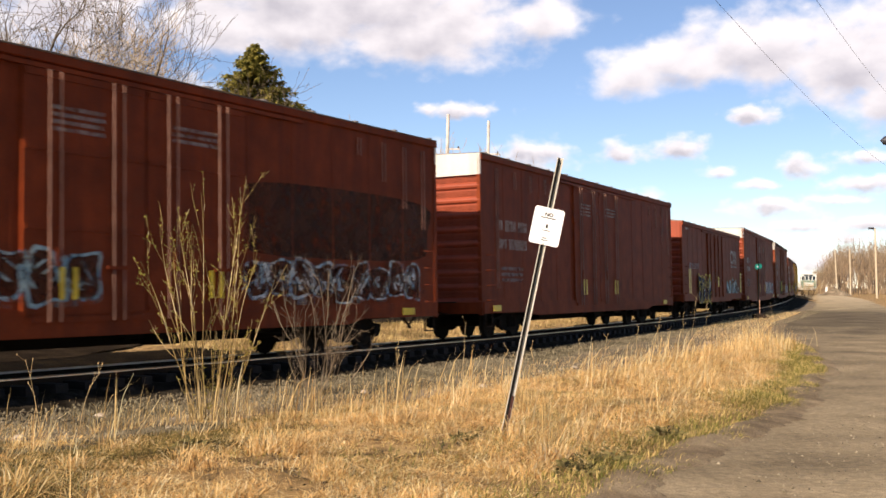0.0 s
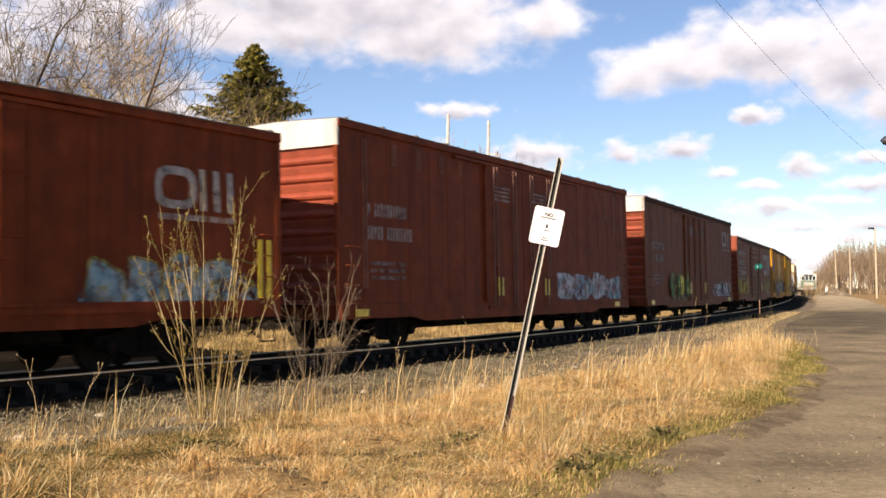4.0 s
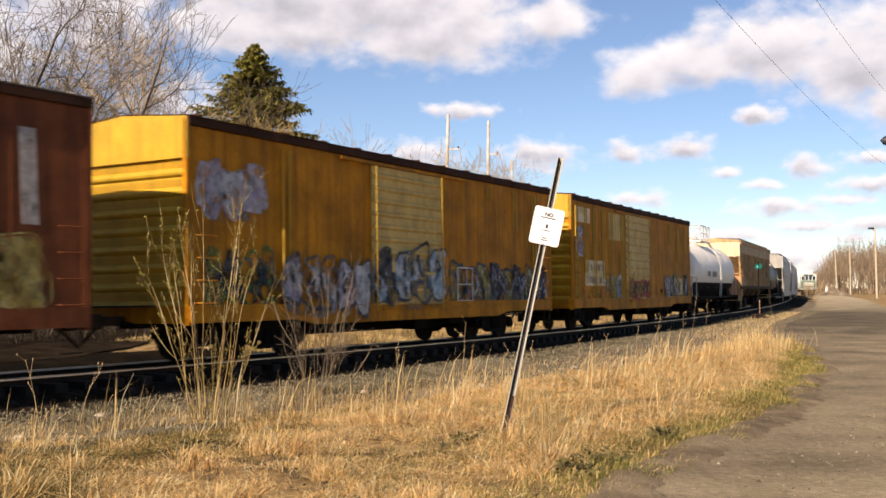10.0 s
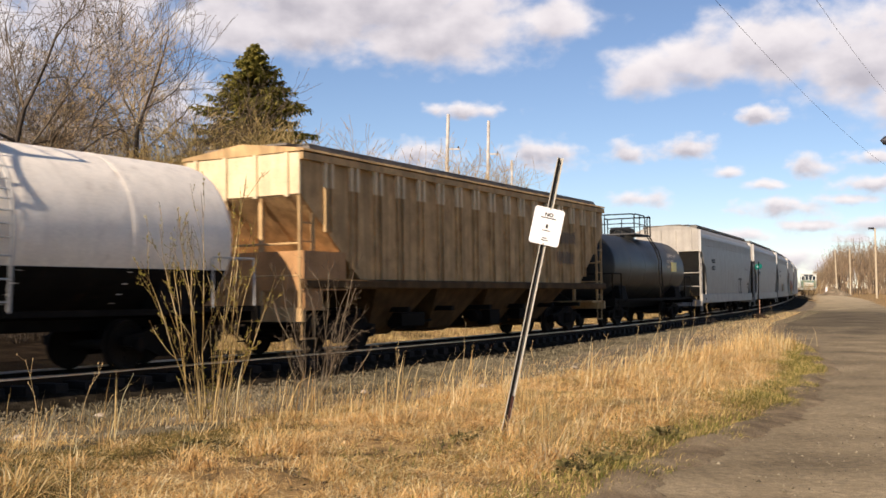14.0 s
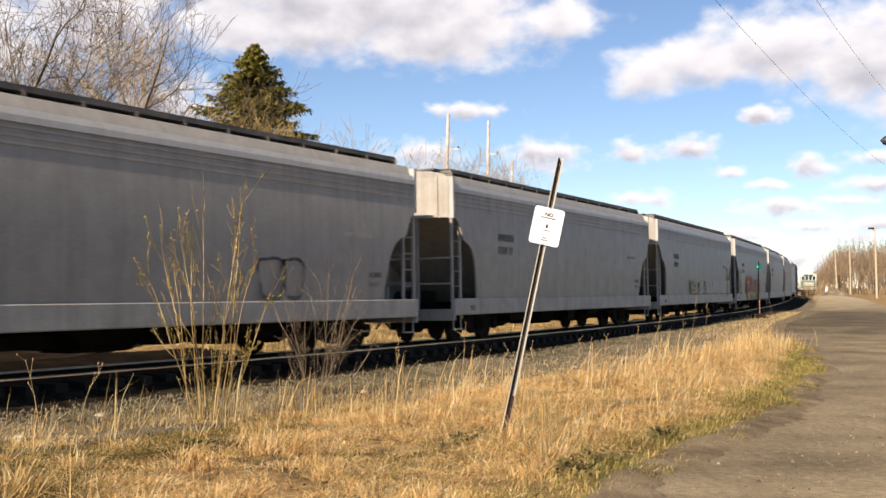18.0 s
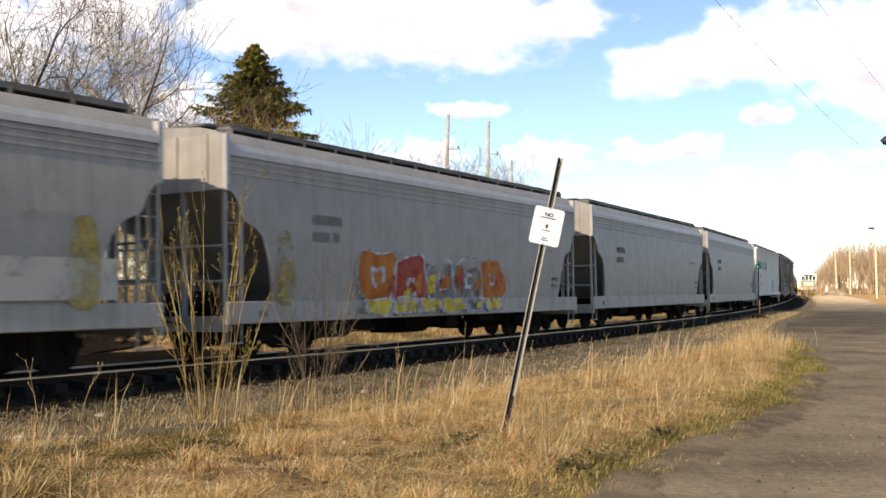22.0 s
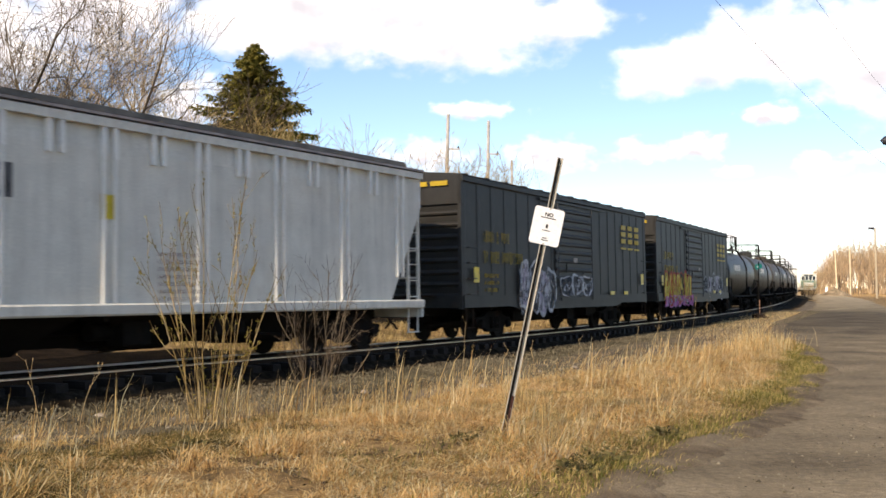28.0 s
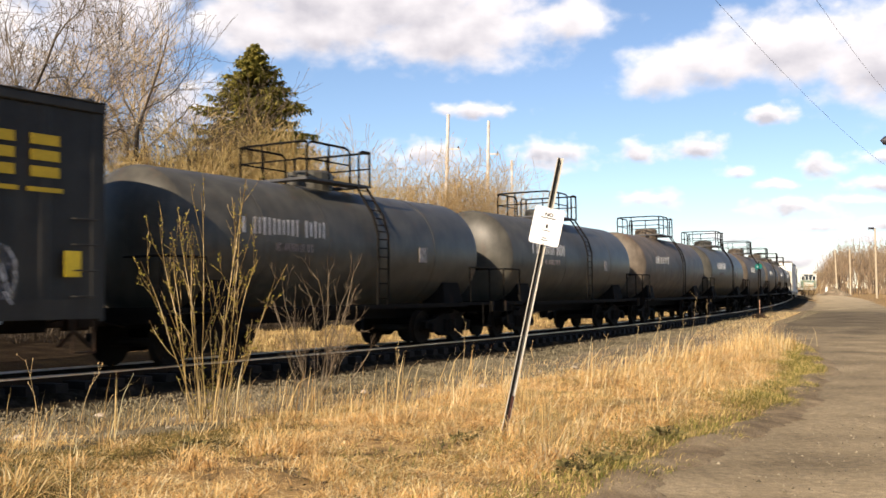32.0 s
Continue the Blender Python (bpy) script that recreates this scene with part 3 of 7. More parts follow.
def smooth_hopper(label, length, paint=None):
    """A grey covered hopper with rounded, ribless sides."""
    paint = paint or GREY_CAR
    car = thing("covered_hopper", label, "hopper car", "cars of the freight train")
    half, low, top = length / 2, 0.98, 4.3

    def y_of(z):
        if z < 1.3:
            return 1.5 + 0.04 * (z - low) / 0.32
        if z < 3.7:
            return 1.54 + 0.06 * math.sin(math.pi * (z - 1.3) / 2.4)
        t = min(1.0, (z - 3.7) / 0.6)
        return 1.54 - 0.22 * t ** 2.2
    cut_d = [0.04, 0.2, 0.32, 0.42, 0.5, 0.62, 0.8, 0.98, 1.12, 1.22, 1.3, 1.36, 1.4, 1.42]
    cut_z = [3.2, 3.12, 3.0, 2.82, 2.64, 2.58, 2.52, 2.4, 2.2, 1.95, 1.65, 1.35, 1.1, low]
    xs = [-half + d for d in cut_d]
    xs += [-half + 1.42 + (length - 2.84) * i / 14 for i in range(1, 14)] + [-x for x in reversed(xs)]
    rings = []
    for x in xs:
        zb = float(np.interp(half - abs(x), cut_d, cut_z))
        inner = [(y_of(zb) - 0.05, zb), (y_of(3.5) - 0.07, max(zb, 3.5)), (1.3, 4.22), (-1.3, 4.22), (0.07 - y_of(3.5), max(zb, 3.5)), (0.05 - y_of(zb), zb)]
        rings.append([(x, y, z) for y, z in section_ring(y_of, zb, top, 25) + inner])
    part("body", Shape().loft(rings), paint, car, soft=True)
    for e in (-1, 1):
        line = [(half - 0.1, 3.24), (half - 0.3, 3.14), (half - 3.9, 0.98), (half - 3.9, 1.06), (half - 0.3, 3.24)]
        part("slope_sheet", Shape().loft([[(e * x, y, z) for x, z in line] for y in (-1.46, 1.46)]), paint, car, "sloping end sheet in shade")
    rings = [[(x, -1.32, top), (x, -0.9, top + 0.1), (x, 0, top + 0.16), (x, 0.9, top + 0.1), (x, 1.32, top)] for x in (-half + 0.04, half - 0.04)]
    part("roof", Shape().loft(rings), paint, car)
    for e in (-1, 1):
        band = Shape()
        prof = [(1.575, 3.84), (1.565, 3.95), (1.53, 4.06), (1.44, 4.06), (1.44, 3.84)]
        band.loft([[(x, e * y, z) for y, z in prof] for x in (-half + 0.05, half - 0.05)])
        part("top_band", band, GREY_BAND, car, "pale grey upper band")
        lines = Shape()
        for z in (3.52, 3.64, 3.76):
            lines.loft([[(x, e * (y_of(z) + d), z + q) for d, q in ((-0.02, -0.025), (0.022, -0.02), (0.022, 0.02), (-0.02, 0.025))] for x in (-half + 0.06, half - 0.06)])
        parts("stiffener", lines, GREY_SILL, car)
        part("side_sill", Shape().box(0, e * 1.53, 0.93, length - 0.04, 0.1, 0.42, 0.02), GREY_SILL, car, "slightly paler lower side band")
        caps = Shape()
        for x in (-half + 0.06, half - 0.06):
            caps.box(x, e * 1.5, 3.7, 0.1, 0.14, 1.05)
        parts("corner_post", caps, GREY_BAND, car)
    for e in (-1, 1):
        panel = Shape()
        panel.box(e * (half - 0.03), 0, 3.72, 0.04, 2.94, 1.04)
        for y in (-1.1, -0.35, 0.35, 1.1):
            panel.box(e * (half + 0.01), y, 3.72, 0.05, 0.09, 1.04)
        parts("end_panel", panel, GREY_SILL, car, "pale upper end panel")
    hopper_end(car, half, 1.48, 0.82, 3.3, GREY_CAR)
    roof_walk(car, half, top + 0.16, 0.98, WALK_STEEL)
    chutes(car, half, 3, 1.05, STEEL_DARK)
    running_gear(car, half, half - 2.4)
    bars_text([(1.1, 0.22), (1.0, 0.22)], STENCIL_GREY, car, -half + 2.6, 2.9, -1.607)
    bars_text([(0.45, 0.13), (0.45, 0.13)], STENCIL_GREY, car, half - 2.0, 1.75, -1.58)
    bars_text([(1.0, 0.1)], STENCIL, car, half - 2.9, 2.6, -1.607)
    bars_text([(0.3, 0.14)], STENCIL_DARK, car, -half + 0.9, 0.97, -1.585)
    return car


def ribbed_hopper(label, length, paint, rib_paint, ribs, side_low, sill_paint, pairs=True, cut=3.3, depth=1.3):
    """A covered hopper with upright side ribs."""
    car = thing("covered_hopper", label, "hopper car", "cars of the freight train")
    half, top = length / 2, 4.15

    def y_of(z):
        return 1.5 if z < 4.0 else 1.5 - 0.5 * (z - 4.0)
    xs = [-half + d for d in (0.04, 0.15 * depth, 0.4 * depth, 0.65 * depth, 0.85 * depth, depth)]
    xs += [0.0] + [-x for x in reversed(xs)]
    rings = [[(x, y, z) for y, z in section_ring(y_of, end_line(half, x, 1.0, cut, depth, side_low), top, 7)] for x in xs]
    part("body", Shape().loft(rings), paint, car)
    part("roof", Shape().loft([[(x, -1.62, top + 0.02), (x, -1.6, top + 0.07), (x, 0, top + 0.26), (x, 1.6, top + 0.07), (x, 1.62, top + 0.02), (x, 0, top)] for x in (-half - 0.02, half + 0.02)]), ROOF_STEEL if paint is GREY_WHITE else paint, car)
    for i in range(ribs):
        x = -half + 0.95 + (length - 1.9) * i / (ribs - 1)
        zl = end_line(half, x, 1.0, cut, depth, side_low)
        for e in (-1, 1):
            sh, cap = Shape(), Shape()
            for d in ((-0.12, 0.12) if pairs else (0,)):
                sh.box(x + d, e * 1.525, (zl + 4.0) / 2, 0.04, 0.08, 4.0 - zl)
                cap.box(x + d, e * 1.53, 3.74, 0.085, 0.09, 0.52)
            if paint is not GREY_WHITE or i % 2 == 0:
                part("side_rib", sh, rib_paint if paint is GREY_WHITE else paint, car)
            part("rib_cap", cap, rib_paint, car)
    for e in (-1, 1):
        part("side_sill", Shape().box(0, e * 1.54, side_low - 0.02, length - 0.06, 0.14, 0.2, 0.03), sill_paint, car)
        part("eave_rail", Shape().box(0, e * 1.54, top - 0.08, length, 0.1, 0.14), paint, car)
        panel = Shape().box(e * (half - 0.02), 0, 3.72, 0.05, 3.0, 0.84)
        for y in (-1.2, -0.4, 0.4, 1.2):
            panel.box(e * (half + 0.03), y, 3.7, 0.06, 0.09, 0.9)
        parts("end_panel", panel, rib_paint, car)
    hopper_end(car, half, 1.45, 0.95, 3.5, paint)
    roof_walk(car, half, top + 0.2, 1.1, WALK_STEEL)
    chutes(car, half, 4, side_low + 0.05, TAN_SHADED if side_low > 1.2 else STEEL_DARK, 1.42)
    running_gear(car, half, half - 2.3)
    return car


def tank_car(label, length, r, zc, paint, belly=None, belly_z=0.0, rail_paint=None):
    """A tank car: a shell with domed ends on saddles, a manway platform with railings."""
    car = thing("tank_car", label, "tank car", "cars of the freight train")
    half = length / 2
    rail_paint = rail_paint or STEEL_DARK
    cap = 0.55
    prof = [(-half, 0.02)] + [(-half + cap * (1 - math.sin(a)), r * math.cos(a)) for a in (1.35, 1.1, 0.85, 0.6, 0.35, 0.15, 0.0)]
    prof += [(-x, q) for x, q in reversed(prof)]
    rings = [[(x, q * math.cos(6.28319 * i / 40), zc + q * math.sin(6.28319 * i / 40)) for i in range(40)] for x, q in prof]
    part("shell", Shape().loft(rings), paint, car, soft=True)
    if belly:
        a0 = math.asin((belly_z - zc) / r)
        arc = [math.pi - a0 + (math.pi + 2 * a0) * i / 16 for i in range(17)]
        sh = Shape().loft([[(x, (r + d) * math.cos(a), zc + (r + d) * math.sin(a)) for a in arc] for x, d in ((-half + 0.5, 0.008), (half - 0.5, 0.008))], closed=False)
        part("belly_paint", sh, belly, car, "black painted underside")
    for x in (-half * 0.55, -half * 0.2, half * 0.2, half * 0.55):
        sh = Shape().lathe("x", [(x - 0.05, r - 0.02), (x - 0.05, r + 0.005), (x + 0.05, r + 0.005), (x + 0.05, r - 0.02)], 40, (0, 0, zc))
        part("shell_band", sh, paint, car)
    for e in (-1, 1):
        x = e * (half - 1.6)
        sad = Shape().loft([[(x - 0.5, -1.3, 1.02), (x + 0.5, -1.3, 1.02), (x + 0.5, 1.3, 1.02), (x - 0.5, 1.3, 1.02)], [(x - 0.4, -1.2, zc - 0.75), (x + 0.4, -1.2, zc - 0.75), (x + 0.4, 1.2, zc - 0.75), (x - 0.4, 1.2, zc - 0.75)]])
        part("saddle", sad, STEEL_DARK, car)
        deck = Shape().box(e * (half - 0.55), 0, 1.0, 1.7, 2.9, 0.08).box(e * (half + 0.22), 0, 0.92, 0.12, 3.0, 0.28)
        part("end_platform", deck, STEEL_DARK, car)
        rail = Shape()
        for s in (-1, 1):
            rail.rod((e * (half + 0.2), s * 1.4, 1.0), (e * (half + 0.2), s * 1.4, 1.95), 0.022, n=5)
            rail.rod((e * (half - 0.9), s * 1.4, 1.0), (e * (half - 0.9), s * 1.4, 1.95), 0.022, n=5)
            rail.rod((e * (half + 0.2), s * 1.4, 1.95), (e * (half - 0.9), s * 1.4, 1.95), 0.022, n=5)
            rail.rod((e * (half + 0.2), s * 1.4, 1.95), (e * (half + 0.2), s * 0.5, 1.95), 0.022, n=5)
        parts("end_rail", rail, rail_paint, car)
        part("step", Shape().rod((e * (half + 0.1), -1.45, 1.0), (e * (half + 0.1), -1.45, 0.4), 0.02, n=5).rod((e * (half - 0.3), -1.45, 1.0), (e * (half - 0.3), -1.45, 0.4), 0.02, n=5).box(e * (half - 0.1), -1.45, 0.4, 0.42, 0.07, 0.03), STEEL_DARK, car)
    for e in (-1, 1):
        part("side_walk", Shape().box(0, e * 1.42, 0.98, length - 2.4, 0.12, 0.1), STEEL_DARK, car)
    man = Shape().lathe("z", [(zc + r - 0.2, 0.5), (zc + r + 0.32, 0.5), (zc + r + 0.38, 0.42), (zc + r + 0.42, 0.1)], 16)
    man.lathe("z", [(zc + r - 0.1, 0.1), (zc + r + 0.3, 0.1), (zc + r + 0.34, 0.16), (zc + r + 0.4, 0.1)], 8, (0.85, 0.1, 0))
    man.lathe("z", [(zc + r - 0.1, 0.12), (zc + r + 0.28, 0.12)], 8, (-0.8, -0.1, 0))
    part("manway", man, paint, car)
    plat = Shape()
    zt = zc + r + 0.06
    for s in (-1, 1):
        plat.box(-0.15, s * 0.74, zt, 2.5, 0.4, 0.05)
    for e in (-1.25, 0.92):
        plat.box(e, 0, zt, 0.28, 1.08, 0.05)
    parts("platform", plat, GRATING if paint is not WHITE_TANK else paint, car)
    def bent(pts, r=0.026):
        rail = Shape()
        for p, q in zip(pts, pts[1:]):
            rail.rod(p, q, r, n=6)
        part("railing", rail, rail_paint, car)
    for s in (-1, 1):
        hi, y = zt + 0.8, s * 0.92
        bent([(-1.35, y, zt), (-1.35, y, hi - 0.16), (-1.3, y, hi - 0.05), (-1.18, y, hi), (0.1, y, hi), (0.21, y, hi - 0.05), (0.25, y, hi - 0.16), (0.25, y, zt)])
        bent([(-1.35, y, zt + 0.42), (0.25, y, zt + 0.42)], 0.018)
        bent([(-0.55, y, zt), (-0.55, y, hi)], 0.022)
        bent([(0.6, y, zt), (0.6, y, hi - 0.1), (0.66, y, hi - 0.03), (0.76, y, hi), (1.05, y, hi)])
        bent([(1.05, y, zt), (1.05, y, hi)])
    for e in (-1.35, 1.05):
        bent([(e, -0.92, zt + 0.78), (e, -0.75, zt + 0.8), (e, 0.75, zt + 0.8), (e, 0.92, zt + 0.78)])
        bent([(e, -0.92, zt + 0.42), (e, 0.92, zt + 0.42)], 0.018)
        bent([(e, 0.3, zt), (e, 0.3, zt + 0.8)], 0.022)
    for s in (-1, 1):
        pts = [(1.5 * 0.98, 1.0), (r + 0.1, zc - 0.3), (r + 0.1, zc + 0.3), (r * 0.92 + 0.08, zc + 0.75), (0.9, zt)]
        ladder = car
        for x in (0.5, 0.92):
            stile = Shape().loft([[(x - 0.02, s * (p - 0.02), q - 0.01), (x + 0.02, s * (p - 0.02), q - 0.01), (x + 0.02, s * (p + 0.02), q + 0.01), (x - 0.02, s * (p + 0.02), q + 0.01)] for p, q in pts])
            if ladder is car:
                ladder = part("ladder", stile, rail_paint, car)
            else:
                part("stile", stile, rail_paint, ladder)
        rungs = Shape()
        for (ya, za), (yb, zb) in zip(pts, pts[1:]):
            for k in range(3):
                t = (k + 0.5) / 3
                rungs.rod((0.5, s * (ya + (yb - ya) * t), za + (zb - za) * t), (0.92, s * (ya + (yb - ya) * t), za + (zb - za) * t), 0.014, n=5)
        parts("rung", rungs, rail_paint, ladder)
    running_gear(car, half + 0.2, half - 1.5, False)
    part("centre_sill", Shape().box(0, 0, 0.82, length, 0.36, 0.3), STEEL_DARK, car)
    part("bottom_outlet", Shape().lathe("z", [(0.45, 0.12), (0.6, 0.16), (zc - r + 0.1, 0.2)], 10, (0.2, 0, 0)), STEEL_DARK, car)
    return car


def emblem(car, x, z, h, material, long=1.1):
    """A railway's mark as plain shapes: a rounded frame and a zigzag of bars."""
    sh = Shape()
    t, w, y = h * 0.2, h * long, paint_depth(car, x, x + 2 * h * long) - 0.003
    outer = blob_ring(x + w / 2, z, w / 2, h / 2, random.Random(1), 24, 0)
    inner = blob_ring(x + w / 2, z, w / 2 - t, h / 2 - t, random.Random(1), 24, 0)
    o = len(sh.v)
    for a, b in ((outer, -0.002), (inner, -0.002), (outer, 0.002), (inner, 0.002)):
        sh.v.extend([(p, y + b, q) for p, q in a])
    for i in range(24):
        j = (i + 1) % 24
        for a, b in ((0, 1), (3, 2), (2, 0), (1, 3)):
            sh.f.append((o + a * 24 + i, o + a * 24 + j, o + b * 24 + j, o + b * 24 + i))
    x2 = x + w + t * 0.7
    for k in range(3):
        xa = x2 + k * w * 0.36
        sh.loft([[(xa, y - d, z - h / 2), (xa + t, y - d, z - h / 2), (xa + t * 0.75, y - d, z + h / 2), (xa - t * 0.25, y - d, z + h / 2)] for d in (0.002, -0.002)])
    part("emblem", sh, material, car, "pale railway emblem")


def train_of_cars():
    """The cars in their order; each with the place of its middle in the train."""
    line = []

    def put(car, a, b):
        line.append((car, (a + b) / 2, (b - a) / 2))
        return car
    g_blue = worn_paint("blue_white_spray", (0.3, 0.42, 0.5), (0.6, 0.62, 0.62), 0.42)
    g_dark = worn_paint("dark_spray", (0.03, 0.03, 0.035), (0.1, 0.1, 0.11), 0.36)
    g_white = worn_paint("white_spray", (0.6, 0.6, 0.6), (0.42, 0.43, 0.45), 0.36)
    g_teal = worn_paint("teal_spray", (0.22, 0.36, 0.42), (0.35, 0.45, 0.45), 0.38)
    g_green = worn_paint("green_spray", (0.08, 0.2, 0.06), (0.16, 0.3, 0.1), 0.42)
    g_yellow = worn_paint("yellow_spray", (0.62, 0.45, 0.03), (0.7, 0.55, 0.12), 0.3)
    g_ochre = worn_paint("ochre_spray", (0.32, 0.24, 0.06), (0.4, 0.33, 0.12), 0.4)
    g_gold = worn_paint("old_gold_spray", (0.36, 0.24, 0.015), (0.46, 0.32, 0.03), 0.18)
    g_smoke = worn_paint("dark_overspray", (0.05, 0.014, 0.005), (0.075, 0.019, 0.006), 0.34, 0.6)
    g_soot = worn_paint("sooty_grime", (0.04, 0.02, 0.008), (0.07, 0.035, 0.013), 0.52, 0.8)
    g_orange = worn_paint("orange_spray", (0.4, 0.105, 0.018), (0.5, 0.18, 0.03), 0.16)
    g_red = worn_paint("red_spray", (0.3, 0.025, 0.025), (0.36, 0.07, 0.04), 0.16)
    g_pink = worn_paint("magenta_spray", (0.4, 0.08, 0.3), (0.5, 0.16, 0.4), 0.3)
    g_mauve = worn_paint("mauve_spray", (0.35, 0.3, 0.38), (0.5, 0.48, 0.52), 0.38)
    tall = dict(length=18.8, top=4.98, sill=0.68, white=True, door="double", door_w=4.9, end_ribs=9, rod_paint=ROD_GLINT)
    # tall red-brown pair with lock rods
    a = put(boxcar("tall red-brown steel boxcar with blue-white graffiti", paint=BROWN_RED, end_paint=BROWN_SUNLIT, smooth_side=True, posts=10, **tall), -19.4, -0.6)
    graffiti(a, 2.4, 8.5, 1.1, 2.0, g_blue, [g_smoke], 3, 9, strokes=g_blue)
    graffiti(a, -4.4, -1.0, 1.1, 2.0, g_teal, [g_smoke], 5, 5, strokes=g_teal)
    part("overspray", Shape().loft([[(p, -1.5425 - d, q) for p, q in blob_ring(5.3, 2.75, 4.0, 0.75, random.Random(6), 28, 0.05)] for d in (0.0, 0.003)]), g_smoke, a, "dark smoky overspray")
    b = put(boxcar("tall red-brown steel boxcar with white end band", paint=BROWN_RED, end_paint=BROWN_SUNLIT, smooth_side=True, posts=10, **tall), 1.7, 20.5)
    c = put(boxcar("red-brown boxcar with sprayed panels and pale emblem", 15.8, 4.38, 0.8, BROWN, BROWN_SUNLIT, posts=10, door="double", door_w=4.2, smooth_side=True), 22.5, 38.3)
    emblem(c, 4.7, 3.13, 0.74, STENCIL, 1.3)
    bars_text([(1.9, 0.12)], STENCIL, c, 4.8, 2.68)
    graffiti(c, -4.8, -1.7, 0.72, 2.15, g_yellow, [g_dark, g_dark, g_white], 11, 4, strokes=g_dark)
    graffiti(c, 3.2, 7.4, 0.8, 1.95, g_ochre, [g_teal], 12, 5, strokes=g_blue)
    d = put(boxcar("tall brown boxcar with pale blue graffiti", paint=BROWN, end_paint=BROWN_SUNLIT, posts=14, smooth_side=True, **tall), 40.1, 58.9)
    graffiti(d, 2.6, 8.6, 0.95, 1.95, g_mauve, [g_white, g_teal], 13, 4, strokes=g_red)
    e = put(boxcar("tall dark brown boxcar with green graffiti", paint=BROWN_DARK, end_paint=BROWN_SUNLIT, posts=12, smooth_side=True, eave_paint=EAVE_RUST, **{**tall, "rod_paint": None}), 61.2, 80.1)
    emblem(e, 6.8, 4.03, 0.8, STENCIL, 1.28)
    bars_text([(1.9, 0.13)], STENCIL, e, 6.9, 3.52)
    graffiti(e, -5.6, -1.8, 0.95, 2.1, g_green, [g_green, g_green, g_green, g_yellow], 14, 6)
    graffiti(e, 4.2, 8.8, 0.95, 1.75, g_white, [g_dark, g_white], 15, 5, strokes=g_white)
    f = put(boxcar("brown boxcar with large pale emblem and ochre graffiti", 18.8, 4.36, 0.72, BROWN_FADED, BROWN_SUNLIT, posts=12, door="ribbed", door_w=4.8, door_at=-0.8, smooth_side=True, eave_paint=EAVE_RUST), 82.2, 101.0)
    parts("underline", Shape().box(-6.95, -1.55, 2.62, 3.0, 0.006, 0.04).box(-6.95, -1.55, 1.98, 3.0, 0.006, 0.04).box(-8.55, -1.55, 2.9, 0.05, 0.006, 1.9), STENCIL, f)
    for x in (3.3, 3.55, 5.6, 5.85):
        part("reflector", Shape().box(x, -1.552, 1.55, 0.1, 0.006, 0.5), REFLECTOR, f, "yellow reflective strip")
    emblem(f, 4.6, 3.05, 1.45, STENCIL, 1.35)
    graffiti(f, -9.2, -4.4, 0.75, 2.1, g_ochre, [g_ochre, g_gold], 16, 6, strokes=g_gold)
    graffiti(f, 5.0, 8.6, 1.0, 2.2, g_ochre, [g_ochre], 17, 3)
    for car, z in ((a, 4.2), (b, 4.2), (d, 4.2), (e, 4.25)):
        bars_text([(1.0, 0.07)] * 4, STENCIL_DIM if car is e else STENCIL, car, -1.9, z)
        bars_text([(1.1, 0.07)] * 3, STENCIL_DIM if car is e else STENCIL, car, 0.6, z)
        bars_text([(1.9, 0.32), (2.0, 0.32)], STENCIL_DIM if car is e else STENCIL, car, -8.2, 3.3)
        bars_text([(1.5, 0.1)] * 3, STENCIL_DIM, car, -8.1, 2.0)
        for x in (-1.75, -1.5, 1.5, 1.75):
            part("reflector", Shape().box(x, -1.655, 1.45, 0.09, 0.006, 0.5), REFLECTOR, car, "yellow reflective strip")
        for x in (-8.6, 8.0):
            part("reflector", Shape().box(x, -1.63, 0.86, 0.5, 0.006, 0.16), REFLECTOR, car, "yellow reflective strip")
        # Pale strip pairs stand in for sunlit post edges.
        for x0, dirn, marks in ((-9.3, 1, ((0.95, 3.3), (2.2, 0.5), (3.35, 0.5), (4.5, 0.46), (5.5, 0.42))), (9.3, -1, ((0.5, 1.9), (1.3, 1.45), (2.15, 0.9), (3.1, 0.4)))):
            for off, hgt in marks:
                glint = Shape()
                for d in (-0.06, 0.06):
                    glint.box(x0 + dirn * off + d, -1.558, 4.7 - hgt / 2, 0.022, 0.014, hgt)
                parts("post_trim", glint, EDGE_GLINT, car)
    for car, x in ((c, -6.4), (f, -8.4)):
        bars_text([(2.2, 0.3)] if car is c else [(2.7, 0.32), (2.5, 0.32), (0.05, 0.06), (2.8, 0.32)], STENCIL_DIM if car is c else STENCIL, car, x, 2.6 if car is c else 3.62)
        bars_text([(0.8, 0.12)], STENCIL, car, -car_half(car) + 0.3, 4.15, -1.63)
    for x in (-7.0, -6.7, 7.2, 7.45, 0.2, 0.4):
        part("reflector", Shape().box(x, -1.66, 1.75, 0.12, 0.006, 1.1 if abs(x) > 5 else 0.5), REFLECTOR, c, "yellow reflective strip")
    # yellow pair
    for k, (lo, hi) in enumerate(((103.0, 118.7), (120.4, 136.2))):
        lab = ("rusty yellow boxcar with dense grey and white graffiti", "rusty yellow boxcar with patched faded panels")[k]
        y = put(boxcar(lab, hi - lo, 4.4, 0.72, YELLOW, YELLOW_SUNLIT, posts=14, door="ribbed", door_w=3.3, door_at=-0.45, door_paint=YELLOW_PALE, end_ribs=8, smooth_side=k == 0, rod_paint=YELLOW_SUNLIT, roof_paint=EAVE_RUST, eave_paint=EAVE_RUST), lo, hi)
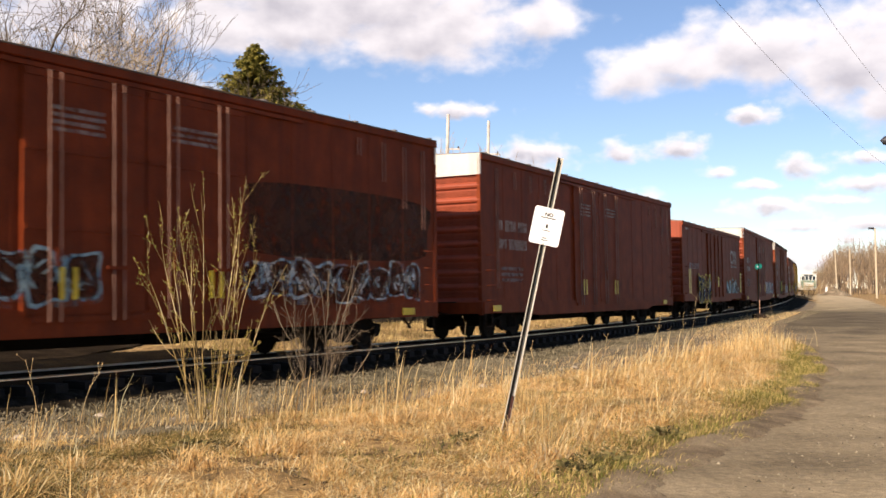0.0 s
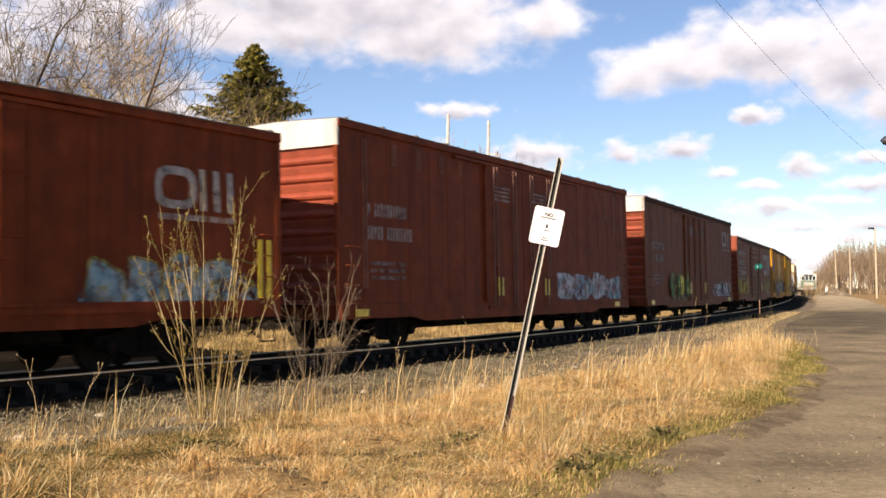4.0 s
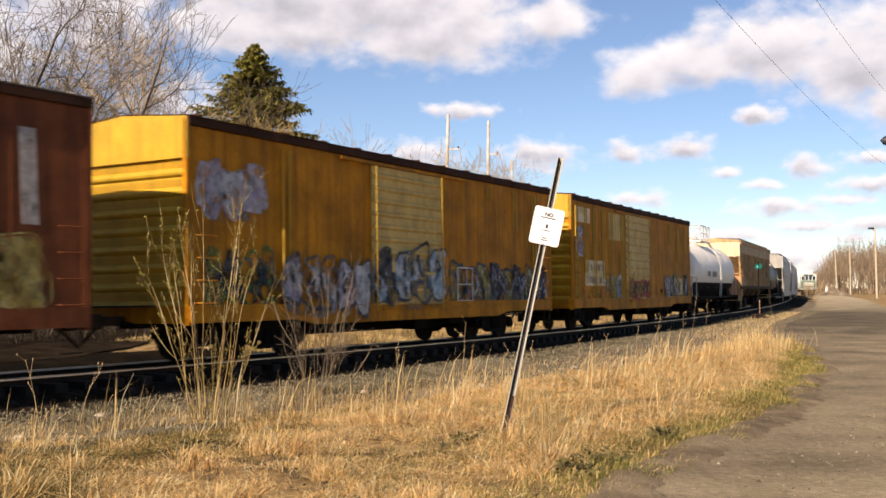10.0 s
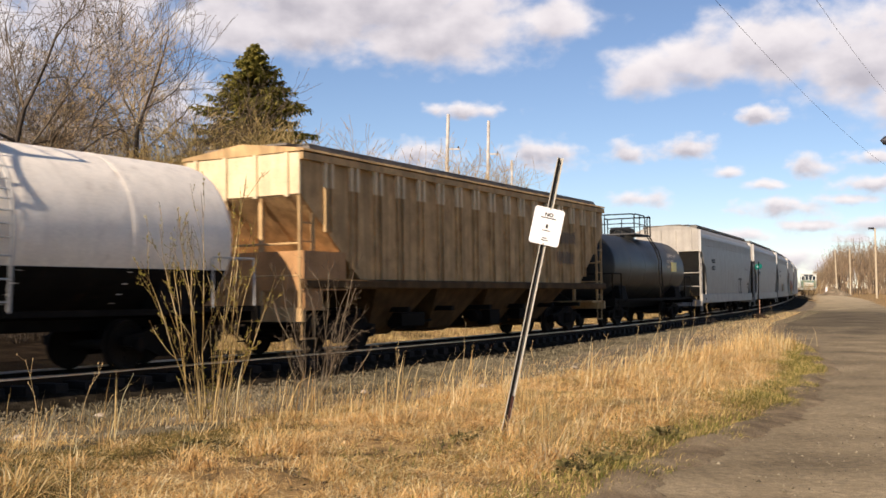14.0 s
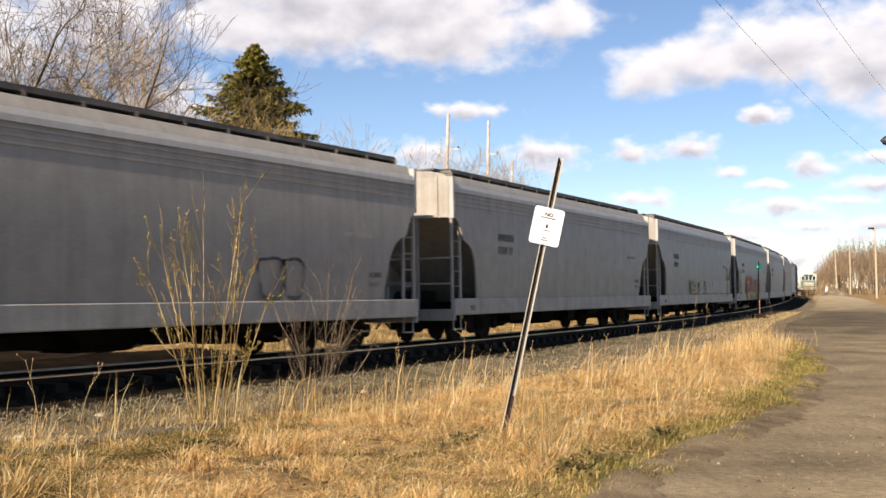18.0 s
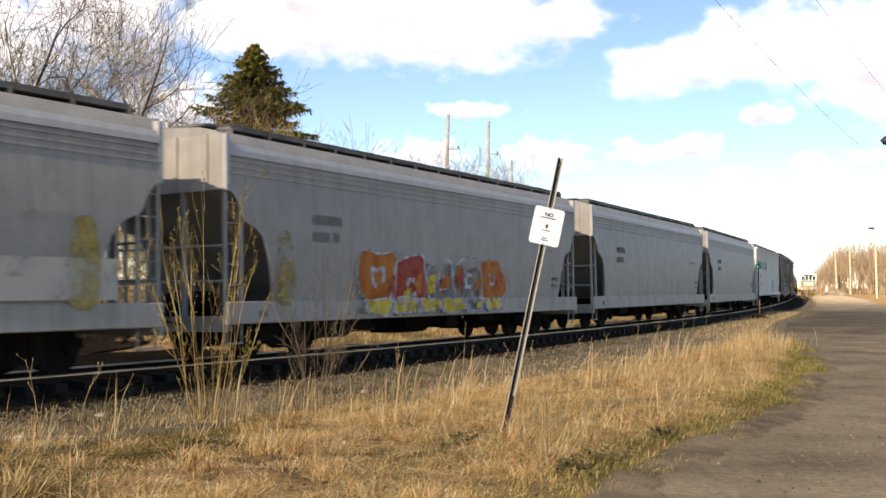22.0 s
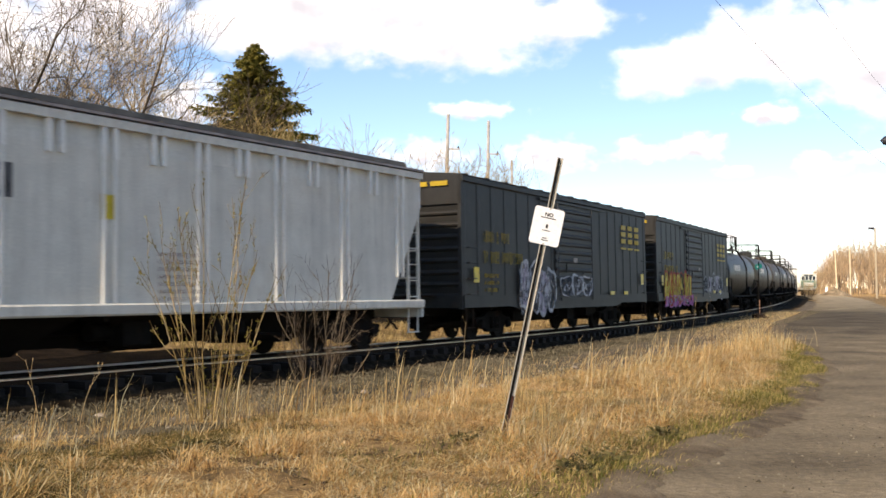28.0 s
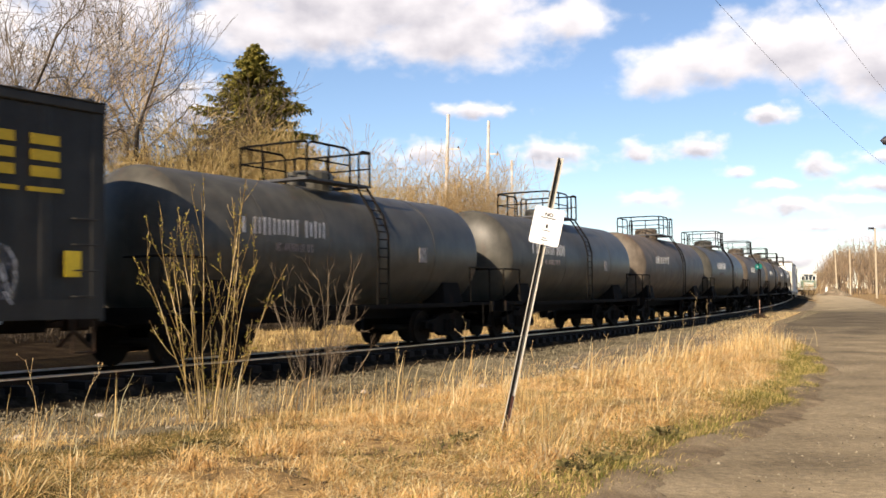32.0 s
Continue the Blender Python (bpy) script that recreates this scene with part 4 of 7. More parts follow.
        # Bright rod pairs, painted as the sunlit edges of the side posts.
        glints = ((-5.1, 2.6), (3.7, 0.28), (5.3, 1.1), (6.6, 2.1)) if k == 0 else ((-7.5, 3.0), (-6.6, 2.2), (-5.65, 3.0), (-4.7, 2.4), (-3.75, 3.0), (-2.6, 3.0), (4.2, 0.9), (5.6, 1.6), (6.9, 1.2))
        for x, drop in glints:
            glint = Shape()
            for d in (-0.1, 0.1):
                glint.rod((x + d, -1.59, 4.12 - drop), (x + d, -1.59, 4.12), 0.02)
            parts("post_trim", glint, YELLOW_SUNLIT, y)
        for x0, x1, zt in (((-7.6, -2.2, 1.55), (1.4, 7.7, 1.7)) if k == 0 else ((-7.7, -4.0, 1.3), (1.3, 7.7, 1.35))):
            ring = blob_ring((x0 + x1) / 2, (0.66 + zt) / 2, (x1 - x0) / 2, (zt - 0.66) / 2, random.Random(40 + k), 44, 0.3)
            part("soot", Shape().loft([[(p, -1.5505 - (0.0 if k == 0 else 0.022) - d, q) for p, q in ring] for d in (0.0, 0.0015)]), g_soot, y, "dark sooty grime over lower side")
        if k == 0:
            graffiti(y, -7.6, -5.7, 2.65, 3.75, g_mauve, [g_mauve, g_white], 21, 3)
            graffiti(y, -7.4, -5.4, 0.95, 2.2, g_green, [g_ochre, g_dark], 27, 4, strokes=g_dark)
            graffiti(y, -5.3, -2.2, 0.85, 2.1, g_dark, [g_mauve, g_white, g_dark], 22, 5, strokes=g_white)
            graffiti(y, -2.0, 1.2, 0.95, 2.4, g_dark, [g_dark, g_blue], 23, 4, strokes=g_blue)
            frame_w = Shape()
            for dx, dz, w, h in ((0, 0.42, 0.8, 0.03), (0, -0.42, 0.8, 0.03), (-0.4, 0, 0.03, 0.86), (0.4, 0, 0.03, 0.86), (0, 0, 0.8, 0.025), (0.1, 0.2, 0.025, 0.42)):
                frame_w.box(2.3 + dx, -1.58, 1.5 + dz, w, 0.006, h)
            part("stencil_frame", frame_w, STENCIL_WHITE, y, "white stencilled frame")
            graffiti(y, 1.5, 7.4, 0.9, 2.1, g_dark, [g_ochre, g_dark], 24, 8, strokes=g_mauve)
        else:
            graffiti(y, 3.4, 7.3, 0.85, 2.1, g_ochre, [g_mauve, g_dark, g_ochre], 25, 5, strokes=g_mauve)
            graffiti(y, -1.8, 0.9, 1.0, 1.8, g_red, [g_ochre, g_dark, g_red], 26, 6, strokes=g_ochre)
            graffiti(y, -4.6, -2.6, 1.0, 2.0, g_ochre, [g_mauve, g_ochre], 28, 3, strokes=g_teal)
            part("stencil_panel", Shape().box(-5.6, -1.574, 1.92, 2.2, 0.006, 0.85), PLATE_PALE, y, "pale repainted number panel")
            bars_text([(1.7, 0.26), (1.7, 0.26)], STENCIL_DARK, y, -6.45, 2.24, -1.58)
            part("repaint", Shape().box(5.2, -1.574, 1.5, 2.2, 0.006, 0.7), PLATE_PALE, y, "pale primer patch")
            part("repaint", Shape().box(-6.8, -1.574, 3.82, 1.4, 0.006, 0.5), PLATE_PALE, y, "pale faded patch")
            part("repaint", Shape().box(-7.2, -1.574, 2.95, 0.7, 0.006, 1.0), g_mauve, y, "grey overpaint patch")
            parts("patch", Shape().box(-3.2, -1.574, 3.6, 1.7, 0.006, 0.95), YELLOW_PALE, y, "faded repaint patch")
    # white tank car
    t = put(tank_car("white tank car with black belly and dirty streaks", 12.2, 1.46, 2.32, WHITE_TANK, STEEL_DARK, 1.72, GREY_BAND), 137.4, 149.6)
    bars_text([(0.9, 0.3)], STENCIL_DARK, t, -2.6, 2.3, -1.475)
    bars_text([(1.3, 0.3)], STENCIL_DARK, t, -1.3, 2.3, -1.475)
    # tan hopper
    j = put(ribbed_hopper("dusty tan ribbed covered hopper with rust stains", 17.4, TAN_CAR, TAN_PALE, 17, 1.5, TAN_SHADED, cut=3.3, depth=2.3), 151.0, 168.4)
    part("end_box", Shape().box(-7.9, 0, 1.75, 1.5, 3.1, 0.8).box(-8.3, 0, 1.2, 0.6, 3.05, 0.5), TAN_RUST, j, "rusty tan platform box")
    bars_text([(1.6, 0.4), (1.6, 0.4)], STENCIL_DARK, j, 4.4, 3.2, -1.6)
    k = put(tank_car("black tank car with dull dusty shell", 11.6, 1.3, 2.25, BLACK_TANK), 169.9, 181.5)
    bars_text([(1.5, 0.16), (1.2, 0.14), (1.3, 0.14)], STENCIL, k, 2.2, 2.9, -1.31)
    part("placard", Shape().box(3.4, -1.31, 2.35, 0.9, 0.01, 0.4), REFLECTOR, k, "yellow warning panel")
    # grey hoppers
    first = smooth_hopper("light grey smooth-sided covered hopper", 16.8)
    spans = [(183.4, 200.3), (202.0, 218.7), (220.0, 236.9), (238.3, 255.1), (256.8, 273.3), (274.7, 291.4)]
    greys = []
    for i, (lo, hi) in enumerate(spans):
        greys.append(put(first if i == 0 else copy_thing(first, Matrix()), lo, hi))
    tagged(greys[0], "light grey covered hopper with thin sprayed loops")
    for cx, rx in ((3.1, 0.42), (3.75, 0.34)):
        ring = blob_ring(cx, 1.6, rx, 0.42, random.Random(31), 20, 0.1)
        loop = Shape()
        hoop(loop, ring, [(cx + (p - cx) * 0.85, 1.6 + (q - 1.6) * 0.85) for p, q in ring], -1.61)
        part("graffiti", loop, g_dark, greys[0], "thin dark sprayed outline")
    tagged(greys[3], "light grey covered hopper with bold orange and yellow graffiti")
    graffiti(greys[3], -4.1, 3.0, 0.82, 2.25, g_white, [g_orange, g_red, g_orange, g_yellow], 36, 5, -1.61, strokes=g_orange)
    graffiti(greys[3], -3.9, 2.9, 0.78, 1.2, g_white, [g_yellow], 33, 6, -1.624)
    tagged(greys[2], "light grey covered hopper with pale overpainted lower band")
    g_pale = worn_paint("pale_overpaint", (0.4, 0.39, 0.35), (0.46, 0.44, 0.38), 0.22, 1.2)
    part("overpaint", Shape().box(2.6, -1.604, 1.52, 9.6, 0.008, 0.66), g_pale, greys[2], "pale overpainted band")
    graffiti(greys[2], -2.6, 1.0, 1.15, 1.85, g_pale, [g_ochre, g_pale], 34, 5, -1.612)
    for car, x in ((greys[2], 6.75), (greys[3], -6.7)):
        part("overspray", Shape().loft([[(p, -1.606 - d, q) for p, q in blob_ring(x, 1.75, 0.3, 0.75, random.Random(9), 22, 0.06)] for d in (0.0, 0.003)]), g_ochre, car, "rusty yellow overspray")
    # white hopper
    r = put(ribbed_hopper("off-white covered hopper with paired side ribs", 18.9, GREY_WHITE, RIB_WHITE, 17, 1.05, GREY_WHITE), 293.4, 312.3)
    for i in range(6):
        x, block = -7.0 + 0.98 * i, Shape()
        for dx, dz, w, h in ((-0.22, 0, 0.15, 0.52), (0.22, 0, 0.15, 0.52), (0, 0.2, 0.3, 0.12), (0, -0.2, 0.3, 0.12)):
            block.box(x + dx, -1.512, 2.98 + dz, w, 0.01, h)
        part("lettering", block, STENCIL_GREY, r)
    bars_text([(0.9, 0.3), (0.9, 0.3)], STENCIL_GREY, r, -7.1, 2.4, -1.512)
    bars_text([(1.0, 0.08)] * 8, STENCIL_DIM, r, 1.0, 2.0, -1.6)
    for x in (0.0,):
        part("reflector", Shape().box(x, -1.52, 2.7, 0.3, 0.006, 0.4), REFLECTOR, r, "yellow marking")
    # blue-black boxcars
    for q, (lo, hi) in enumerate(((314.2, 330.0), (331.6, 347.3))):
        lab = ("blue-black boxcar with yellow lettering and white graffiti", "blue-black boxcar with magenta and yellow graffiti")[q]
        s = put(boxcar(lab, hi - lo, 4.3, 0.85, BLACK_BLUE, BLACK_BLUE, posts=14, rod_paint=GRATING, door="ribbed", door_w=3.4, door_at=(0.1, -0.7)[q], roof_paint=BLACK_BLUE), lo, hi)
        for i in range(3):
            x = 4.9 + 0.78 * i
            parts("lettering", Shape().box(x + 0.28, -1.578, 3.62, 0.5, 0.006, 0.16).box(x + 0.28, -1.578, 3.38, 0.5, 0.006, 0.16).box(x + 0.28, -1.578, 3.13, 0.5, 0.006, 0.16).box(x + 0.28, -1.578, 2.86, 0.62, 0.006, 0.07), STENCIL_YELLOW, s)
        bars_text([(1.7, 0.34), (2.6, 0.34)], STENCIL_OLD_YELLOW, s, -6.6, 2.95)
        bars_text([(0.9, 0.12)] * 3, STENCIL_OLD_YELLOW, s, -6.6, 1.8)
        parts("end_mark", Shape().box(-(hi - lo) / 2 - 0.06, -0.95, 4.12, 0.008, 0.5, 0.12).box(-(hi - lo) / 2 - 0.06, -0.3, 4.12, 0.008, 0.6, 0.12), STENCIL_YELLOW, s, "yellow end lettering")
        for x in (-7.2, 7.2):
            part("reflector", Shape().box(x, -1.63, 1.75, 0.3, 0.006, 0.4), REFLECTOR, s, "yellow reflective square")
        for x in (3.7, 5.2):
            part("reflector", Shape().box(x, -1.63, 1.25, 0.45, 0.006, 0.12), REFLECTOR, s, "yellow reflective strip")
        part("card_holder", Shape().box(0.0, -1.66, 2.3, 0.35, 0.02, 0.14), STENCIL, s)
        if q == 0:
            graffiti(s, -4.4, -1.7, 0.62, 2.15, g_white, [g_mauve, g_dark], 41, 4, strokes=g_white)
            graffiti(s, -1.2, 1.6, 1.15, 1.85, g_white, [g_dark], 42, 3, strokes=g_white)
        else:
            graffiti(s, -6.9, -1.4, 0.62, 1.15, g_pink, [g_pink, g_red], 45, 7, strokes=g_teal)
            graffiti(s, -6.9, -1.8, 0.85, 2.15, g_red, [g_yellow, g_orange, g_gold], 43, 7, strokes=g_yellow)
            graffiti(s, 1.4, 6.2, 0.9, 2.2, g_white, [g_dark, g_mauve], 44, 5, strokes=g_white)
    # tank cars and the tail
    black = tank_car("black tank car with dull dusty shell", 11.8, 1.4, 2.3, DUST_TANK)
    bars_text([(2.7, 0.36)], STENCIL_WHITE, black, -4.0, 2.78, -1.415)
    bars_text([(1.2, 0.18)], STENCIL_DIM, black, -3.0, 2.3, -1.415)
    part("placard", Shape().box(2.6, -1.415, 2.2, 0.35, 0.01, 0.35), STENCIL, black)
    dusty = tank_car("dusty grey-brown tank car with rusty streaks", 11.8, 1.4, 2.3, GREY_TANK)
    bars_text([(2.2, 0.32)], STENCIL_WHITE, dusty, -3.9, 2.75, -1.415)
    centre, used = 354.7, {}
    for kind in (black, black, dusty, black, dusty, dusty, dusty, black):
        car = kind if kind not in used else copy_thing(kind, Matrix())
        used[kind] = 1
        put(car, centre - 5.9, centre + 5.9)
        centre += 13.05
    centre += 4.0
    for kind in (r, greys[1], j, greys[1], e, b):
        put(copy_thing(kind, Matrix()), centre - 9.3, centre + 9.3)
        centre += 20.6
    return line


def car_half(car):
    return max(abs(o.location.x) for o in car.children if o.name.startswith("coupler"))


TRAIN = train_of_cars()


def motions():
    """Every car follows the track; the wheels roll."""
    for car, at, half in TRAIN:
        rows, bogie = [], half - 2.4
        for i in range(65):
            t = i * 0.5
            s = at - travelled(t)
            xa, ya, _ = track(s - bogie)
            xb, yb, _ = track(s + bogie)
            rows.append((t, pose((xa + xb) / 2, (ya + yb) / 2, 0.03, 0, 0, math.degrees(math.atan2(yb - ya, xb - xa))) @ pose(0, 0, 0, -CANT)))
        walk(car, rows)
    wheels = [o for car, _, _ in TRAIN for o in car.children_recursive if o.name.startswith("wheelset")]
    rows = [(i / FPS, pose(0, 0, 0, 0, -math.degrees(travelled(i / FPS) / 0.42), 0)) for i in range(961)]
    walk(wheels[0], rows)
    turn = wheels[0].animation_data
    for w in wheels[1:]:
        w.rotation_mode = "QUATERNION"
        w.animation_data_create()
        w.animation_data.action = turn.action
        w.animation_data.action_slot = turn.action_slot
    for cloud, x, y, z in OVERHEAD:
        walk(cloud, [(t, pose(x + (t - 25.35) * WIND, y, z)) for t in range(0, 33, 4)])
    for layer, sweep in CLOUDS:
        walk(layer, [(0.0, pose(0, 0, 1.6)), (16.0, pose(0, 0, 1.6, 0, 0, -sweep / 2)), (32.0, pose(0, 0, 1.6, 0, 0, -sweep))])


# ---- sky: drifting cloud layers far behind everything ----
def cloud_material(name, blobs, seed, grain, amount, base, low):
    """Clouds as soft banks (azimuth, elevation, half width, half height in degrees), broken up by noise."""
    m = bpy.data.materials.new(name)
    m.use_nodes = True
    n, l = m.node_tree.nodes, m.node_tree.links
    n.remove(n["Principled BSDF"])
    uv = n.new("ShaderNodeUVMap")

    def calc(op, a, b=None, c=None):
        k = n.new("ShaderNodeMath")
        k.operation = op
        for i, v in enumerate((a, b, c)):
            if v is None:
                continue
            if isinstance(v, bpy.types.NodeSocket):
                l.new(v, k.inputs[i])
            else:
                k.inputs[i].default_value = v
        return k.outputs[0]

    def density(lift):
        sep, shift = n.new("ShaderNodeSeparateXYZ"), n.new("ShaderNodeVectorMath")
        shift.inputs[1].default_value = (lift * 0.3, lift, 0)
        l.new(uv.outputs[0], shift.inputs[0])
        l.new(shift.outputs[0], sep.inputs[0])
        total = None
        for az, el, w, h in blobs:
            dx = calc("MULTIPLY", calc("SUBTRACT", sep.outputs[0], az), 1 / w)
            dy = calc("MULTIPLY", calc("SUBTRACT", sep.outputs[1], el), 1 / h)
            d = calc("SQRT", calc("ADD", calc("MULTIPLY", dx, dx), calc("MULTIPLY", dy, dy)))
            f = calc("SUBTRACT", base, d)
            total = f if total is None else calc("SMOOTH_MAX", total, f, 0.25)
        mp, nz = n.new("ShaderNodeMapping"), n.new("ShaderNodeTexNoise")
        mp.inputs["Scale"].default_value = (0.42 * grain, 0.62 * grain, 1)
        mp.inputs["Location"].default_value = (seed, seed * 0.7, 0)
        l.new(shift.outputs[0], mp.inputs[0])
        l.new(mp.outputs[0], nz.inputs["Vector"])
        nz.inputs["Scale"].default_value, nz.inputs["Detail"].default_value, nz.inputs["Roughness"].default_value = 1.0, 6.0, 0.5
        return calc("ADD", total, calc("MULTIPLY", calc("SUBTRACT", nz.outputs["Fac"], 0.5), amount))
    here = density(0.0)
    above = density(0.35 if low else 1.0)
    step = n.new("ShaderNodeMapRange")
    step.interpolation_type = "SMOOTHSTEP"
    step.inputs[1].default_value, step.inputs[2].default_value = 0.02, 0.85
    l.new(here, step.inputs[0])
    deep = n.new("ShaderNodeMapRange")
    deep.inputs[1].default_value, deep.inputs[2].default_value = (0.05, 1.0) if low else (0.1, 1.5)
    l.new(above, deep.inputs[0])
    col = ramp(n, l, deep.outputs[0], [(0.0, (1.0, 0.98, 0.96)), (0.45, (0.84, 0.82, 0.83)), (1.0, (0.55, 0.54, 0.58))])
    em, tr, mx = n.new("ShaderNodeEmission"), n.new("ShaderNodeBsdfTransparent"), n.new("ShaderNodeMixShader")
    em.inputs[1].default_value = 0.64
    l.new(col, em.inputs[0])
    l.new(calc("MULTIPLY", step.outputs[0], 0.96), mx.inputs[0])
    l.new(tr.outputs[0], mx.inputs[1])
    l.new(em.outputs[0], mx.inputs[2])
    l.new(mx.outputs[0], n["Material Output"].inputs[0])
    return m


def cloud_layer(label, radius, blobs, seed, grain, amount, base, az0=-34.0, az1=32.0, el0=-0.6, el1=20.0):
    me = bpy.data.meshes.new("cloud_layer")
    na, ne = 33, 12
    vs, uvs = [], []
    for j in range(ne + 1):
        for i in range(na + 1):
            az, el = az0 + (az1 - az0) * i / na, el0 + (el1 - el0) * j / ne
            a, e = radians(az), radians(el)
            vs.append((radius * math.sin(a) * math.cos(e), radius * math.cos(a) * math.cos(e), radius * math.sin(e)))
            uvs.append((az, el))
    fs = [(j * (na + 1) + i, j * (na + 1) + i + 1, (j + 1) * (na + 1) + i + 1, (j + 1) * (na + 1) + i) for j in range(ne) for i in range(na)]
    me.from_pydata(vs, [], fs)
    lay = me.uv_layers.new(name="UVMap")
    for k, loop in enumerate(me.loops):
        lay.data[k].uv = uvs[loop.vertex_index]
    me.materials.append(cloud_material("cloud_" + str(int(seed)), blobs, seed, grain, amount, base, el0 < 0))
    ob = thing("backdrop", label, "sky", kind="structure", data=me)
    ob.location = (0, 0, 1.6)
    return ob


HIGH = [(-11.5, 13.6, 4.5, 1.7), (-7.5, 13.6, 4.5, 1.8), (-3.5, 15.0, 9.0, 3.0), (-1.0, 13.4, 6.0, 1.9), (-9.0, 15.5, 6.0, 2.6), (5.4, 14.2, 1.7, 1.3), (13.0, 11.7, 5.0, 1.25), (17.0, 12.5, 4.8, 2.0), (21.5, 11.6, 4.6, 2.8), (10.2, 11.2, 2.4, 1.2), (24, 9.6, 4.0, 1.8), (-20, 14.5, 4.5, 3.5), (-26, 12, 5, 4)]
LOW = [(0.7, 9.3, 3.0, 0.7), (4.9, 7.0, 3.0, 1.3), (9.6, 7.0, 1.9, 1.0), (12.6, 7.3, 2.2, 0.95), (16.2, 9.0, 2.0, 0.8), (18.9, 6.2, 1.9, 0.95), (10.3, 4.6, 2.6, 0.65), (17.6, 4.1, 3.4, 0.8), (21.8, 5.2, 2.8, 0.7), (22.5, 3.3, 3.4, 0.7), (15.0, 2.7, 3.6, 0.6), (-2.0, 6.9, 3.0, 1.2), (-14.5, 9.0, 4.0, 2.4), (-10, 6, 4, 1.6), (-22, 7, 5, 2.0), (19.5, 1.3, 9.0, 0.9), (20.3, 4.5, 2.4, 0.45), (16.4, 5.3, 1.7, 0.4), (22.0, 6.6, 2.2, 0.55), (18.8, 3.2, 2.8, 0.4), (14.6, 6.0, 1.5, 0.4), (21.0, 2.5, 2.6, 0.35)]
CLOUDS = [(cloud_layer("white broken cumulus clouds with grey bases", 2600, HIGH, 3.0, 1.2, 1.55, 1.32, el0=4.0), 1.5), (cloud_layer("small white fair-weather clouds low in blue sky", 2900, LOW, 11.0, 2.0, 1.7, 0.95), 0.95)]


# ---- thin unseen clouds added overhead, one wind: the second crosses and dims the sun ----
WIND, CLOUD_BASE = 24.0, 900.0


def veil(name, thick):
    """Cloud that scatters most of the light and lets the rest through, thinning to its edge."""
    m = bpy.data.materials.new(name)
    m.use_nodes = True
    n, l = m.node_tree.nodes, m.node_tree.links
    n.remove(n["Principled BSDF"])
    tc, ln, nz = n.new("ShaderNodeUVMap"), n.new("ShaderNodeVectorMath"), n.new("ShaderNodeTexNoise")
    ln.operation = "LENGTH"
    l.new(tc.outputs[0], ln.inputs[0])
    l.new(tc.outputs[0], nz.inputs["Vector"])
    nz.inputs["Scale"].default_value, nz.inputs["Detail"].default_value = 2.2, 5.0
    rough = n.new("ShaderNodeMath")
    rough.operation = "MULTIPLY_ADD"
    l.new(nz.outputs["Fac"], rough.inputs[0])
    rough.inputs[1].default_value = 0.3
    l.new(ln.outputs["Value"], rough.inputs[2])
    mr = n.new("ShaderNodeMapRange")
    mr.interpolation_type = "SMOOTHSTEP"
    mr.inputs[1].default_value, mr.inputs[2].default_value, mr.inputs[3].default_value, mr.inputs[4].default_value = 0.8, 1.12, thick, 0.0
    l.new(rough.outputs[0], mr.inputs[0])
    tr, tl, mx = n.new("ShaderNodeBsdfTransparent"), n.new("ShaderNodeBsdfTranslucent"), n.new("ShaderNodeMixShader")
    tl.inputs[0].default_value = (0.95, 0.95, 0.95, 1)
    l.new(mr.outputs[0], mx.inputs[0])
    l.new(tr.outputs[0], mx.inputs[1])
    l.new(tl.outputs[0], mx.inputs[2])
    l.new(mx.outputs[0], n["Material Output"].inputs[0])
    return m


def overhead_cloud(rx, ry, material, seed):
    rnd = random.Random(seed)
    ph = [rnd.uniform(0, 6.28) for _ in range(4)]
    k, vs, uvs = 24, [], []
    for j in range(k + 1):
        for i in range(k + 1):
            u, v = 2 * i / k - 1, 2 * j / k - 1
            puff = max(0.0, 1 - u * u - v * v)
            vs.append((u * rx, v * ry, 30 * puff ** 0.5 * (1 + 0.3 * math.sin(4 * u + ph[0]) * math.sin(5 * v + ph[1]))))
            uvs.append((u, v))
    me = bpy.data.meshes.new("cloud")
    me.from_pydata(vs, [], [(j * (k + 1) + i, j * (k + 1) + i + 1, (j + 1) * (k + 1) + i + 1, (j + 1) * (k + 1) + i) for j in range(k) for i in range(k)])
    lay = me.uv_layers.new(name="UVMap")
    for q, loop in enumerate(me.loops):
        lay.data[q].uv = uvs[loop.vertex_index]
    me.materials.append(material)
    return thing("cloud", "thin white fair-weather cloud added unseen overhead", "cloud", "clouds overhead", "structure", me)


VEIL = veil("added_thin_cloud", 0.6)
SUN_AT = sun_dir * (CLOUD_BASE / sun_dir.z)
# The second is placed in the sun's path for shade; the rest are added company.
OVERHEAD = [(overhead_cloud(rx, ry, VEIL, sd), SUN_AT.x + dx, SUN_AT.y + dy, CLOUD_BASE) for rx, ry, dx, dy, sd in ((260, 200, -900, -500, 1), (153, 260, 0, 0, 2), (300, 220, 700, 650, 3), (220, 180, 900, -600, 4))]


